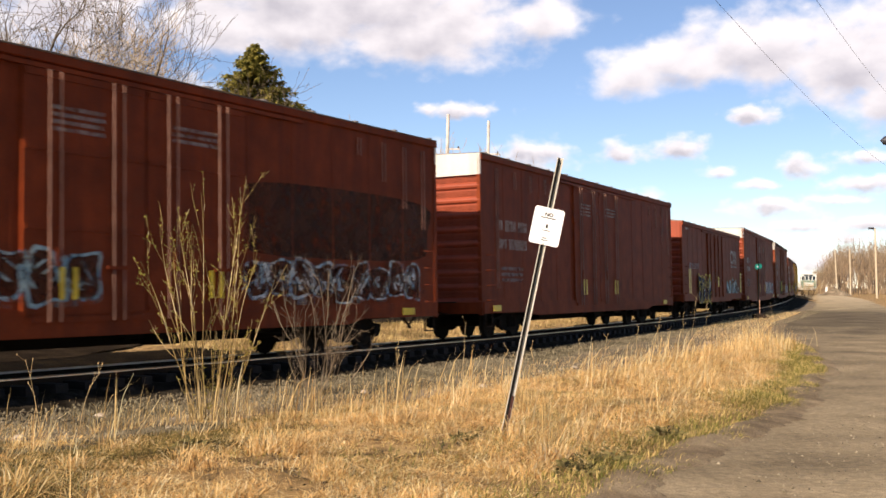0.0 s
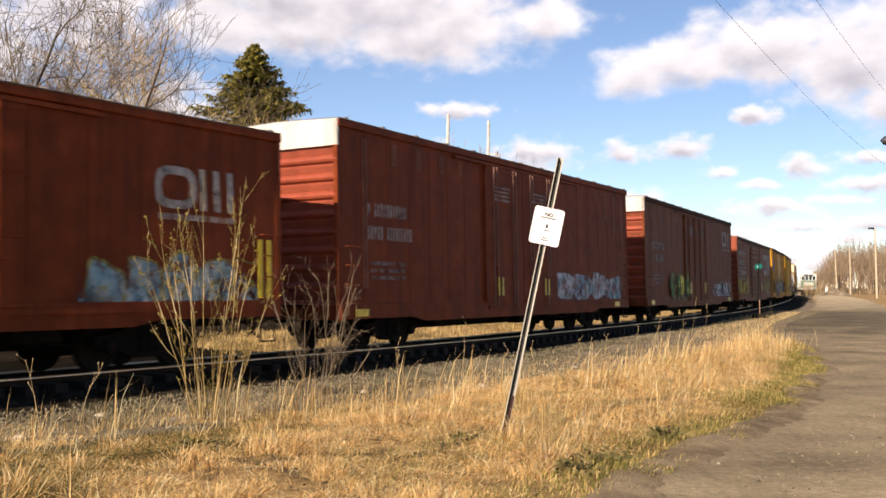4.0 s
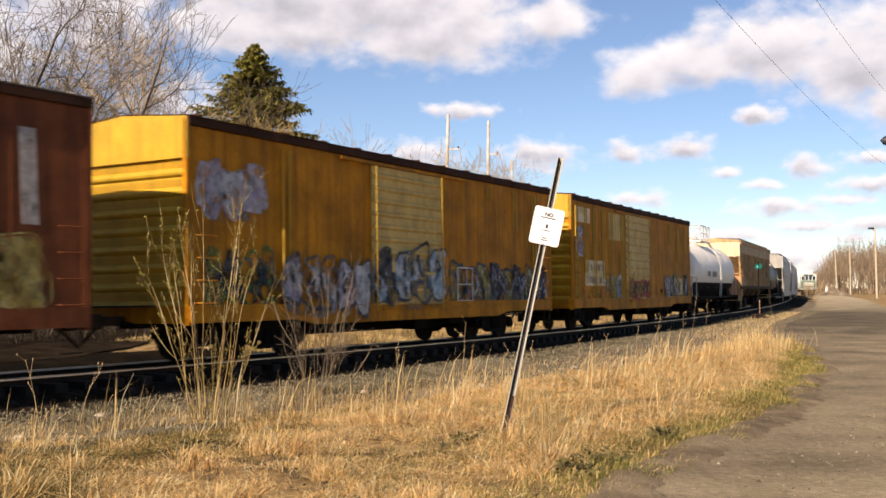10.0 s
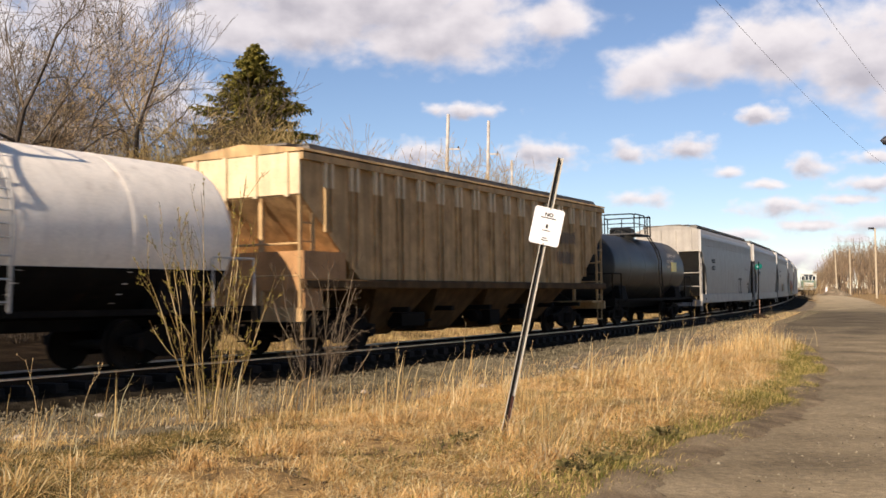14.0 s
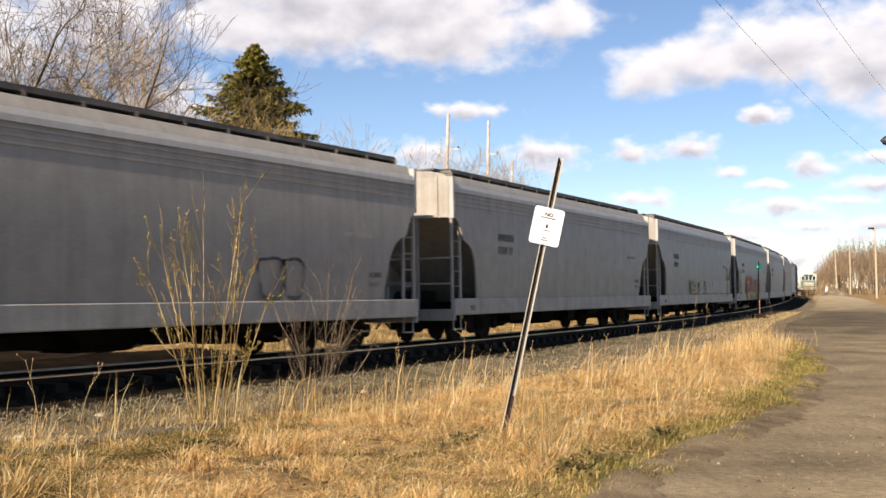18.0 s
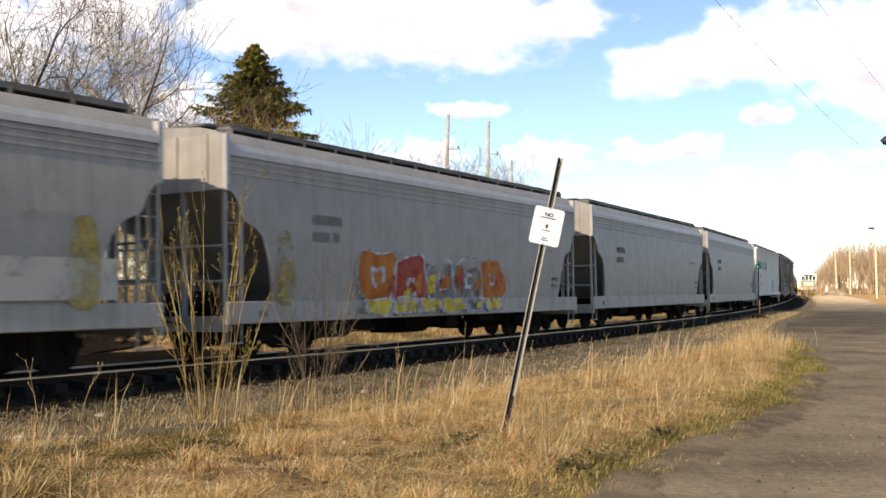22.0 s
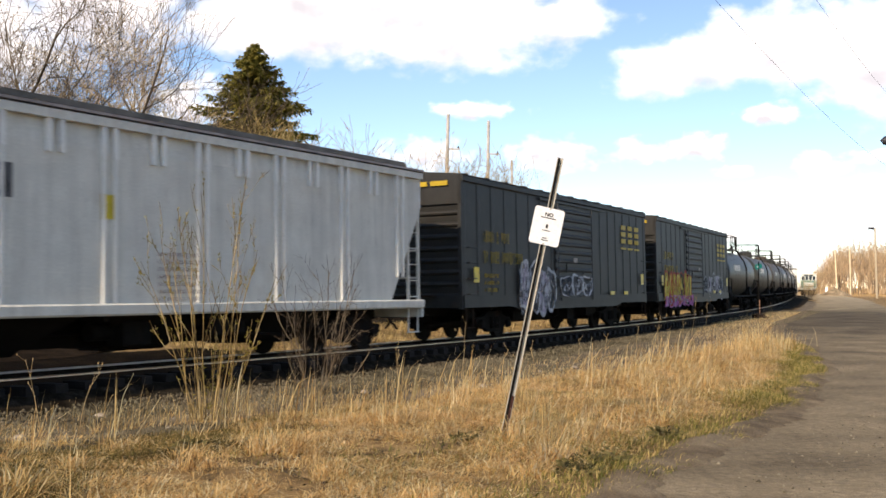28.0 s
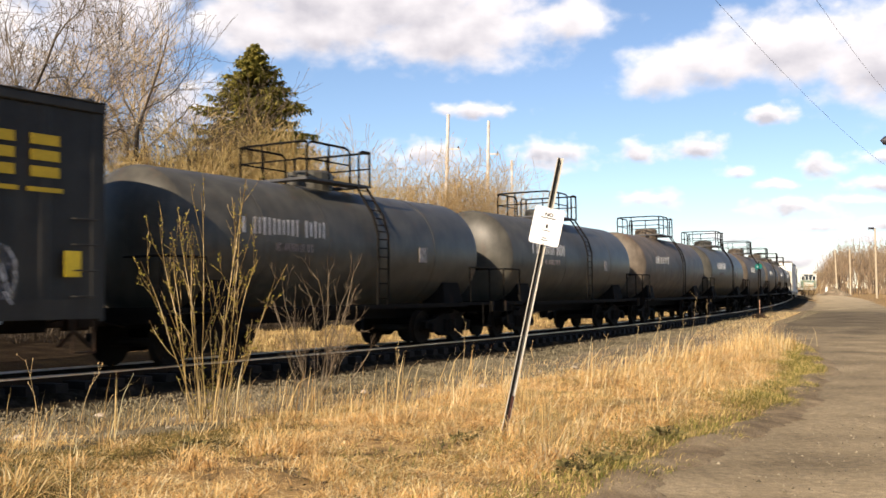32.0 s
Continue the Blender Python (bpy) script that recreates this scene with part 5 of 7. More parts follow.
# ---- ground, road and track bed ----
def mixed_ground(name, a, b, c, scale, bump, spec=0.15):
    m, n, l, bs = nodes_of(name)
    col = ramp(n, l, noise_at(n, l, scale, 6), [(0.3, a), (0.5, b), (0.7, c)])
    fine = ramp(n, l, noise_at(n, l, scale * 22, 4), [(0.3, grey(0.6)), (0.7, grey(1.0))])
    col = blend(n, l, 1.0, col, fine, "MULTIPLY")
    grit = ramp(n, l, noise_at(n, l, 55.0, 3), [(0.35, grey(0.7)), (0.62, grey(1.12))])
    l.new(blend(n, l, 1.0, col, grit, "MULTIPLY"), bs.inputs["Base Color"])
    bs.inputs["Roughness"].default_value = 0.95
    bs.inputs["Specular IOR Level"].default_value = spec
    bp = n.new("ShaderNodeBump")
    bp.inputs["Strength"].default_value, bp.inputs["Distance"].default_value = bump, 0.05
    l.new(noise_at(n, l, scale * 12, 8), bp.inputs["Height"])
    l.new(bp.outputs[0], bs.inputs["Normal"])
    return m


SOIL = mixed_ground("dry_thatch", (0.13, 0.084, 0.036), (0.38, 0.245, 0.105), (0.62, 0.42, 0.185), 3.2, 1.0)
SHOULDER = mixed_ground("trampled_earth", (0.13, 0.095, 0.056), (0.225, 0.168, 0.102), (0.33, 0.255, 0.158), 2.2, 0.6)
STONY = mixed_ground("stony_dirt", (0.09, 0.07, 0.046), (0.22, 0.174, 0.118), (0.38, 0.305, 0.21), 1.1, 0.9)
DIRT = mixed_ground("packed_dirt", (0.15, 0.116, 0.07), (0.262, 0.205, 0.126), (0.385, 0.308, 0.193), 0.45, 0.6)
# Crushed stone far darker than STONE: the train's shade is put into the colour.
GRAVEL_SHADED = mixed_ground("shade_dark_crushed_stone", (0.014, 0.011, 0.008), (0.032, 0.026, 0.018), (0.07, 0.058, 0.042), 4.0, 1.0, 0.02)
# Near-black ground colour that stands in for the shade beyond the track.
FAR_SHADE = mixed_ground("painted_shade_ground", (0.006, 0.0045, 0.003), (0.012, 0.009, 0.006), (0.028, 0.021, 0.012), 1.6, 1.0, 0.02)


def dark_and_pale(m):
    """A darker stretch across the dirt road, broken up by noise, and a paler one beyond it."""
    n, l = m.node_tree.nodes, m.node_tree.links
    bs = n["Principled BSDF"]
    col = bs.inputs["Base Color"].links[0].from_socket
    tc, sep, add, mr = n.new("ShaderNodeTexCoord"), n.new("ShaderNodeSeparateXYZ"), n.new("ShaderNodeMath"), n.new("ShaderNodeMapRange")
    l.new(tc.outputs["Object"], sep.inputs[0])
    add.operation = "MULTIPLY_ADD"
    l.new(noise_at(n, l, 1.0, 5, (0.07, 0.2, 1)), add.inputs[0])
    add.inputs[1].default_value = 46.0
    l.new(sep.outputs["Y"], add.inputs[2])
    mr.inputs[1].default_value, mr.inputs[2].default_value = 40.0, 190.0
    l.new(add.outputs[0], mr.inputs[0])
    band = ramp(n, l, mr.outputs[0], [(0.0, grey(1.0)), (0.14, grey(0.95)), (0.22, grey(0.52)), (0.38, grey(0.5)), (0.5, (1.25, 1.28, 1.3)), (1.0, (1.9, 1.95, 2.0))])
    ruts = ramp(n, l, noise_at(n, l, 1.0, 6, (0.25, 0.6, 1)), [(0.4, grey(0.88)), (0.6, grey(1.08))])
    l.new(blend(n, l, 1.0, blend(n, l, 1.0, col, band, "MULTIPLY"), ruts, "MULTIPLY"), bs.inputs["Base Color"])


dark_and_pale(DIRT)
TIE_WOOD = surface("creosoted_wood", (0.016, 0.012, 0.009), 0.9, vary=0.4, scale=4, bump=0.5, random_tint=0.35)
RAIL_STEEL = surface("rusty_rail", (0.03, 0.018, 0.011), 0.8, 0.0, vary=0.3, spec=0.1)
RAIL_TOP = surface("polished_rail_head", (0.76, 0.68, 0.58), 0.32, 1.0, vary=0.1)
# Leaf litter, its colour darkened to carry the shade of trees and train.
SHADED_LITTER = mixed_ground("leaf_litter", (0.014, 0.01, 0.006), (0.026, 0.018, 0.011), (0.05, 0.036, 0.022), 1.5, 0.8, 0.02)
BRUSH = islands("dark_brush", [(0.0, (0.03, 0.022, 0.016)), (0.6, (0.06, 0.045, 0.03)), (1.0, (0.12, 0.09, 0.06))], 0.9)
STRAW = islands("dry_straw", [(0.0, (0.36, 0.205, 0.075)), (0.35, (0.84, 0.55, 0.235)), (0.7, (1.0, 0.74, 0.36)), (1.0, (1.0, 0.88, 0.57))], 0.7, 0.55, 0.72, 2.4)
GREEN = islands("spring_grass", [(0.0, (0.11, 0.115, 0.024)), (0.35, (0.21, 0.2, 0.048)), (0.6, (0.4, 0.32, 0.1)), (1.0, (0.76, 0.54, 0.23))], 0.7, 0.4, 0.75)
OLIVE = islands("olive_brown_grass", [(0.0, (0.07, 0.056, 0.018)), (0.5, (0.18, 0.135, 0.045)), (1.0, (0.42, 0.3, 0.115))], 0.8, 0.3, 0.4)
PEBBLE = islands("road_pebble", [(0.0, (0.08, 0.065, 0.045)), (0.6, (0.2, 0.162, 0.11)), (1.0, (0.4, 0.335, 0.24))], 0.95)
DULL_STRAW = islands("dull_straw", [(0.0, (0.2, 0.14, 0.055)), (0.5, (0.48, 0.34, 0.14)), (1.0, (0.85, 0.64, 0.32))], 0.8, 0.3, 0.4, 0.5)
STONE = islands("ballast_stone", [(0.0, (0.07, 0.057, 0.036)), (0.4, (0.132, 0.108, 0.07)), (0.75, (0.195, 0.163, 0.108)), (1.0, (0.31, 0.263, 0.18))], 0.95)


def graded(lo, hi, near_lo, near_hi, fine, n_far):
    far = np.geomspace(1, 1 + hi - near_hi, n_far) - 1
    low = np.geomspace(1, 1 + near_lo - lo, n_far) - 1
    return np.unique(np.concatenate([near_lo - low, np.arange(near_lo, near_hi, fine), near_hi + far]))


def bumps(x, y):
    return 0.05 * np.sin(x * 0.9 + 1.3 * np.sin(y * 0.45)) * np.sin(y * 0.7 + 0.6 * np.sin(x * 0.8)) + 0.025 * np.sin(x * 2.3 + y * 1.7)


ROAD_S = [-60, -14, -6, 0.5, 6, 10.5, 14, 20, 33, 60, 260]
ROAD_L = [11.6, 11.45, 11.1, 10.3, 9.2, 8.3, 6.9, 5.6, 4.3, 3.8, 3.8]
ROAD_R = [25, 22, 21, 20.5, 20, 19.5, 18.5, 16.5, 12.5, 9.8, 13.5]


VERGE_S = [-30, -16, -13, -11.5, -9.5, -4.5, 0, 9, 14, 20, 60]
VERGE_L = [2.3, 2.6, 3.25, 3.75, 4.4, 5.05, 5.55, 6.5, 6.9, 7.1, 7.4]


def land_z(x, y):
    x, y = np.asarray(x, float), np.asarray(y, float)
    lat, s = track_lat(x, y)
    near = 1 - smooth(60, 120, np.hypot(x, y))
    edge = np.interp(s, ROAD_S, ROAD_L)
    on_road = smooth(-0.4, 0.3, lat - edge) * (1 - smooth(-0.3, 0.4, lat - np.interp(s, ROAD_S, ROAD_R)))
    away = smooth(3.5, 5.0, np.abs(lat))
    far_rise = 1.1 * smooth(25, 90, lat) * smooth(150, 260, s)
    return ground_z(lat, s) + bumps(x, y) * near * away * (1 - on_road) - 0.03 * on_road + far_rise


def ground_sheet():
    xs, ys = graded(-4200, 4200, -40, 60, 0.6, 26), graded(-2500, 4600, -6, 80, 0.6, 26)
    gx, gy = np.meshgrid(xs, ys)
    x, y = gx.ravel(), gy.ravel()
    z = np.concatenate([land_z(x[i:i + 4000], y[i:i + 4000]) for i in range(0, len(x), 4000)])
    nx = len(xs)
    i, j = np.meshgrid(np.arange(nx - 1), np.arange(len(ys) - 1))
    a = (j * nx + i).ravel()
    me = big_mesh("ground", np.stack([x, y, z], 1), np.stack([a, a + 1, a + nx + 1, a + nx], 1), SOIL)
    me.polygons.foreach_set("use_smooth", [True] * len(me.polygons))
    thing("ground", "dry grassland with straw-coloured thatch", "ground", kind="structure", data=me)


def ribbon(name, label, category, s0, s1, step, lat_of, material, lift, n=12):
    ss = np.arange(s0, s1, step)
    vs = []
    for s in ss:
        lo, hi = lat_of(s)
        lats = np.linspace(lo, hi, n)
        x, y, _ = track(s, lats)
        z = land_z(x, y) + lift(s, lats, (lats - lo) / (hi - lo))
        vs.append(np.stack([x, y, z], 1))
    vs = np.concatenate(vs)
    i, j = np.meshgrid(np.arange(n - 1), np.arange(len(ss) - 1))
    a = (j * n + i).ravel()
    me = big_mesh(name, vs, np.stack([a, a + 1, a + n + 1, a + n], 1), material)
    me.polygons.foreach_set("use_smooth", [True] * len(me.polygons))
    return thing(name, label, category, kind="structure", data=me)


def road():
    def span(s):
        w = 0.1 * math.sin(s * 0.5) + 0.05 * math.sin(s * 1.7)
        return np.interp(s, ROAD_S, ROAD_L) + w, np.interp(s, ROAD_S, ROAD_R) + w

    def lift(s, lats, t):
        return 0.012 + 0.06 * np.clip(np.sin(np.pi * t), 0, 1) ** 0.5 - 0.02 * np.sin(lats * 1.9 + 0.4 * math.sin(s * 0.2)) ** 2 * smooth(0.0, 0.15, t)
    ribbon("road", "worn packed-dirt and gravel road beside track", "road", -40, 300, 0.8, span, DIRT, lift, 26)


def road_edge():
    def span(s):
        c = float(np.interp(s, ROAD_S, ROAD_L)) + 0.1 * math.sin(s * 0.7) + 0.05 * math.sin(s * 2.1)
        return c - 0.3, c + 0.4 + 0.05 * math.sin(s * 3.1) + 0.05 * math.sin(s * 7.3 + 1) + 0.05 * math.sin(s * 13.7) + 0.04 * math.sin(s * 22.9)
    ribbon("road_shoulder", "brown trampled earth along the road edge", "dirt", -40, 60, 0.16, span, SHOULDER, lambda s, lats, t: -0.01 + 0.07 * np.sin(np.pi * t) ** 0.7, 10)


def stony_strip():
    def span(s):
        return 2.7, min(max(3.2, float(np.interp(s, VERGE_S, VERGE_L)) + 0.5), float(np.interp(s, ROAD_S, ROAD_L)) + 0.15) + 0.2 * math.sin(s * 1.1)
    ribbon("stony_verge", "stony bare dirt between ballast and grass", "dirt", -60, 120, 0.8, span, STONY, lambda s, lats, t: 0.03 * np.sin(np.pi * t) ** 0.5 + 0.004, 8)


def track_bed():
    prof = [(-4.2, -0.5), (-3.2, -0.42), (-2.3, -0.24), (-1.35, -0.17), (1.32, -0.17), (1.5, -0.28), (2.0, -0.41), (2.8, -0.5), (3.3, -0.54), (3.8, -0.6)]
    ss = np.concatenate([np.arange(-120, 100, 0.7), np.arange(100, 700, 8)])
    vs = []
    for s in ss:
        for k, (lat, z) in enumerate(prof):
            x, y, _ = track(s, lat + (0.25 * math.sin(s * 1.7) + 0.2 * math.sin(s * 0.61) if abs(lat) > 3 else 0))
            z = z if lat < 0 or z > -0.2 else -0.2 + (z + 0.2) * float(hollow(s))
            vs.append((x, y, z + 0.015 * math.sin(s * 3.1 + k)))
    n = len(prof)
    i, j = np.meshgrid(np.arange(n - 1), np.arange(len(ss) - 1))
    a = (j * n + i).ravel()
    bed = thing("track_bed", "crushed-stone ballast under the railway track, darkened for shade", "ballast", kind="structure", data=big_mesh("track_bed", vs, np.stack([a, a + 1, a + n + 1, a + n], 1), GRAVEL_SHADED))
    for lat in (-0.755, 0.755):
        lift = math.sin(radians(CANT)) * lat + 0.03
        for nm, mt, pr in (("rail", RAIL_STEEL, [(-0.075, -0.17), (0.075, -0.17), (0.075, -0.155), (0.012, -0.135), (0.012, -0.04), (0.036, -0.03), (-0.036, -0.03), (-0.012, -0.04), (-0.012, -0.135), (-0.075, -0.155)]), ("rail_head", RAIL_TOP, [(-0.038, -0.03), (0.038, -0.03), (0.038, -0.01), (0.03, -0.002), (0.014, 0.001), (-0.014, 0.001), (-0.03, -0.002), (-0.038, -0.01)])):
            sh, rings = Shape(), []
            for s in np.concatenate([np.arange(-120, 110, 2.0), np.arange(110, 700, 20)]):
                ring = []
                for d, z in pr:
                    x, y, _ = track(s, lat + d)
                    ring.append((x, y, z + lift))
                rings.append(ring)
            part(nm, sh.loft(rings), mt, bed, "bright worn rail head" if nm == "rail_head" else "")
    tie = Shape().box(0, 0, -0.26, 0.23, 2.6, 0.18, 0.012).mesh("tie", TIE_WOOD)
    rnd = random.Random(5)
    s = -30.0
    while s < 90:
        x, y, h = track(s)
        o = part("tie", tie, None, bed, at=(x, y, 0.095))
        o.rotation_euler = (radians(-CANT), 0, math.pi / 2 - h + rnd.uniform(-0.02, 0.02))
        s += 0.56 + rnd.uniform(-0.02, 0.02)


def scatter_blades(name, label, category, count, area, height, width, material, seed, lean=0.5, tangle=1.1):
    """Grass: each blade a bent, tapering strip. area(rnd, count) gives x, y and a height factor."""
    rng = np.random.default_rng(seed)
    x, y, hf = area(rng, count)
    z = np.concatenate([land_z(x[i:i + 4000], y[i:i + 4000]) for i in range(0, len(x), 4000)])
    n = len(x)
    h = height * hf * rng.uniform(0.45, 1.25, n)
    w = width * rng.uniform(0.6, 1.3, n)
    a = rng.uniform(0, 6.283, n)
    d = 0.3 + 1.5 * np.sin(x * 0.9 + 0.7 * np.sin(y * 1.3)) * np.cos(y * 0.75 + x * 0.3) + rng.normal(0, tangle, n)
    le = lean * h * rng.uniform(0.1, 1.0, n) ** 1.5
    ux, uy = np.cos(a) * w, np.sin(a) * w
    bx, by = np.cos(d) * le, np.sin(d) * le
    base = np.stack([x, y, z - 0.02], 1)
    m1 = base + np.stack([bx * 0.4, by * 0.4, h * 0.62], 1)
    tip = base + np.stack([bx, by, h * np.maximum(0.25, 1 - 0.35 * (le / np.maximum(h, 1e-3)) ** 2)], 1)
    u = np.stack([ux, uy, 0 * ux], 1)
    vs = np.stack([base - u, base + u, m1 + u * 0.7, m1 - u * 0.7, tip], 1).reshape(-1, 3)
    k = np.arange(n) * 5
    tris = np.concatenate([np.stack([k, k + 1, k + 2], 1), np.stack([k, k + 2, k + 3], 1), np.stack([k + 3, k + 2, k + 4], 1)])
    return thing(name, label, category, kind="stuff", data=big_mesh(name, vs, tris, material))


def clump(rng, s, lat, spread, n):
    """Gathers points round random centres."""
    k = rng.integers(0, len(s), n)
    return s[k] + rng.normal(0, spread, n), lat[k] + rng.normal(0, spread, n)


def field(s0, s1, power=1.0, tufts=900, spread=0.16, edge_gap=0.3, only=None, inset=0.0):
    def area(rng, count):
        s = s0 + (s1 - s0) * rng.random(tufts) ** power
        hi = np.interp(s, ROAD_S, ROAD_L) - edge_gap
        low = np.interp(s, VERGE_S, VERGE_L) + inset
        lat = low + (hi - low) * rng.random(tufts)
        keep = hi > low + 0.1
        s, lat = s[keep], lat[keep]
        if only is not None:
            ok = only(s, lat)
            s, lat = s[ok], lat[ok]
        s, lat = clump(rng, s, lat, spread, count)
        hi = np.interp(s, ROAD_S, ROAD_L) - edge_gap * 0.4
        low = np.interp(s, VERGE_S, VERGE_L)
        ok = (lat < hi) & (lat > low - 0.5 * rng.random(len(lat)))
        s, lat = s[ok], lat[ok]
        x, y, _ = track(s, lat)
        patch = 0.75 + 0.35 * np.sin(x * 0.8 + 1.1) * np.sin(y * 0.6) + 0.2 * np.sin(x * 2.1 + y)
        thin = smooth(-0.3, 1.4, lat - np.interp(s, VERGE_S, VERGE_L)) * 0.65 + 0.35
        patch = patch + 0.3 * np.sin(x * 3.7 + 2 * np.sin(y * 1.9)) * np.sin(y * 3.1 + x)
        return x, y, np.clip(patch, 0.68, 1.45) * thin
    return area


def stones():
    rng = np.random.default_rng(9)
    n = 190000
    s = np.where(np.arange(n) < 120000, -22 + 85 * rng.random(n) ** 1.4, -16 + 18 * rng.random(n))
    lat = np.where(rng.random(n) < 0.85, 1.7 + 3.0 * rng.random(n) ** 0.7, -1.3 - 2.6 * rng.random(n))
    x, y, _ = track(s, lat)
    z = np.interp(np.abs(lat), [1.32, 1.5, 2.0, 2.8, 3.6, 4.4, 5.2], [-0.17, -0.28, -0.41, -0.48, -0.49, -0.47, -0.45])
    z = np.where((lat > 0) & (z < -0.2), -0.2 + (z + 0.2) * hollow(s), z)
    r = rng.uniform(0.011, 0.03, n)
    octa = np.array([(1, 0, 0), (-1, 0, 0), (0, 1, 0), (0, -1, 0), (0, 0, 1), (0, 0, -1)], float)
    v = octa[None] * (r[:, None, None] * rng.uniform(0.6, 1.3, (n, 6, 1))) + rng.normal(0, 0.25, (n, 6, 3)) * r[:, None, None]
    v += np.stack([x, y, z + 0.012], 1)[:, None]
    f = np.array([(0, 2, 4), (2, 1, 4), (1, 3, 4), (3, 0, 4), (2, 0, 5), (1, 2, 5), (3, 1, 5), (0, 3, 5)])
    faces = (np.arange(n) * 6)[:, None, None] + f[None]
    thing("ballast_stones", "loose grey crushed stones along track shoulder", "stones", kind="stuff", data=big_mesh("ballast_stones", v.reshape(-1, 3), faces.reshape(-1, 3), STONE))


def road_pebbles():
    rng = np.random.default_rng(19)
    n = 9000
    s = -17 + 45 * rng.random(n) ** 1.3
    edge, far = np.interp(s, ROAD_S, ROAD_L), np.interp(s, ROAD_S, ROAD_R)
    lat = edge + 0.1 + (far - edge) * rng.random(n) ** 2.2
    x, y, _ = track(s, lat)
    u = np.clip((lat - edge) / (far - edge), 0, 1)
    z = np.concatenate([land_z(x[i:i + 4000], y[i:i + 4000]) for i in range(0, n, 4000)]) + 0.006 + 0.055 * np.sin(np.pi * u) ** 0.5
    r = rng.uniform(0.005, 0.016, n) * np.where(rng.random(n) < 0.03, 2.0, 1.0)
    octa = np.array([(1, 0, 0), (-1, 0, 0), (0, 1, 0), (0, -1, 0), (0, 0, 1), (0, 0, -1)], float)
    v = octa[None] * (r[:, None, None] * rng.uniform(0.6, 1.3, (n, 6, 1))) + np.stack([x, y, z], 1)[:, None]
    f = np.array([(0, 2, 4), (2, 1, 4), (1, 3, 4), (3, 0, 4), (2, 0, 5), (1, 2, 5), (3, 1, 5), (0, 3, 5)])
    faces = (np.arange(n) * 6)[:, None, None] + f[None]
    thing("road_pebbles", "small loose pebbles on the dirt road", "stones", kind="stuff", data=big_mesh("road_pebbles", v.reshape(-1, 3), faces.reshape(-1, 3), PEBBLE))


# ---- trees and shrubs ----
def branches(rnd, start, direction, length, radius, level, out, split=(2, 3), curl=0.25, up=0.08, min_r=0.004, shrink=0.72, wide=1.0):
    """Grows a bare branch and its twigs into out: (p0, p1, r0, r1)."""
    p, d, r = Vector(start), Vector(direction).normalized(), radius
    steps = 3 if level > 1 else 2
    for i in range(steps):
        d = (d + Vector((rnd.gauss(0, curl), rnd.gauss(0, curl), rnd.gauss(0, curl) + up))).normalized()
        q = p + d * (length / steps)
        r2 = max(min_r, r * (0.84 if level else 0.5))
        out.append((p, q, r, r2))
        p, r = q, r2
        if level > 0 and i < steps - 1 or level > 1:
            for _ in range(rnd.randint(*split) - 1):
                side = d.orthogonal().normalized()
                side.rotate(Matrix.Rotation(rnd.uniform(0, 6.28), 3, d))
                nd = (d * rnd.uniform(0.6, 1.0) + side * rnd.uniform(0.5, 0.95) * wide).normalized()
                branches(rnd, p, nd, length * rnd.uniform(0.55, 0.8), r * rnd.uniform(0.5, 0.7), level - 1, out, split, curl, up, min_r, shrink, wide)
    if level > 0:
        branches(rnd, p, d, length * shrink, r * 0.85, level - 1, out, split, curl, up, min_r, shrink, wide)


def sticks(name, segs, material, sides=3):
    """A mesh of tapered sticks."""
    p0 = np.array([s[0] for s in segs], float)
    p1 = np.array([s[1] for s in segs], float)
    r0, r1 = np.array([s[2] for s in segs]), np.array([s[3] for s in segs])
    d = p1 - p0
    d /= np.maximum(np.linalg.norm(d, axis=1, keepdims=True), 1e-6)
    ref = np.where(np.abs(d[:, 2:3]) > 0.9, [[1.0, 0, 0]], [[0, 0, 1.0]])
    u = np.cross(d, ref)
    u /= np.linalg.norm(u, axis=1, keepdims=True)
    w = np.cross(d, u)
    rings = []
    for p, r in ((p0, r0), (p1, r1)):
        for k in range(sides):
            a = 6.28319 * k / sides
            rings.append(p + (u * math.cos(a) + w * math.sin(a)) * r[:, None])
    v = np.stack(rings, 1).reshape(-1, 3)
    base = np.arange(len(segs)) * 2 * sides
    fs = [np.stack([base + k, base + (k + 1) % sides, base + sides + (k + 1) % sides, base + sides + k], 1) for k in range(sides)]
    return big_mesh(name, v, np.concatenate(fs), material)


BARK = surface("grey_bark", (0.1, 0.08, 0.062), 0.9, vary=0.3, scale=5, bump=0.5)
TWIG = islands("grey_twigs", [(0.0, (0.09, 0.068, 0.048)), (0.5, (0.19, 0.145, 0.1)), (1.0, (0.36, 0.27, 0.175))], 0.85, 0.2)
TWIG_TAN = islands("tan_twigs", [(0.0, (0.4, 0.27, 0.13)), (0.5, (0.56, 0.4, 0.21)), (1.0, (0.7, 0.52, 0.29))], 0.85, 0.3, 0.75)
TWIG_OLIVE = islands("olive_twigs", [(0.0, (0.4, 0.28, 0.11)), (0.5, (0.6, 0.44, 0.19)), (1.0, (0.74, 0.57, 0.29))], 0.85, 0.35, 0.75)
TWIG_FAR = islands("far_twigs", [(0.0, (0.16, 0.12, 0.09)), (0.5, (0.27, 0.195, 0.13)), (1.0, (0.45, 0.33, 0.21))], 0.85)
TWIG_GREEN = islands("yellow_green_stems", [(0.0, (0.09, 0.055, 0.02)), (0.4, (0.21, 0.135, 0.046)), (0.75, (0.37, 0.255, 0.1)), (1.0, (0.6, 0.45, 0.26))], 0.75)
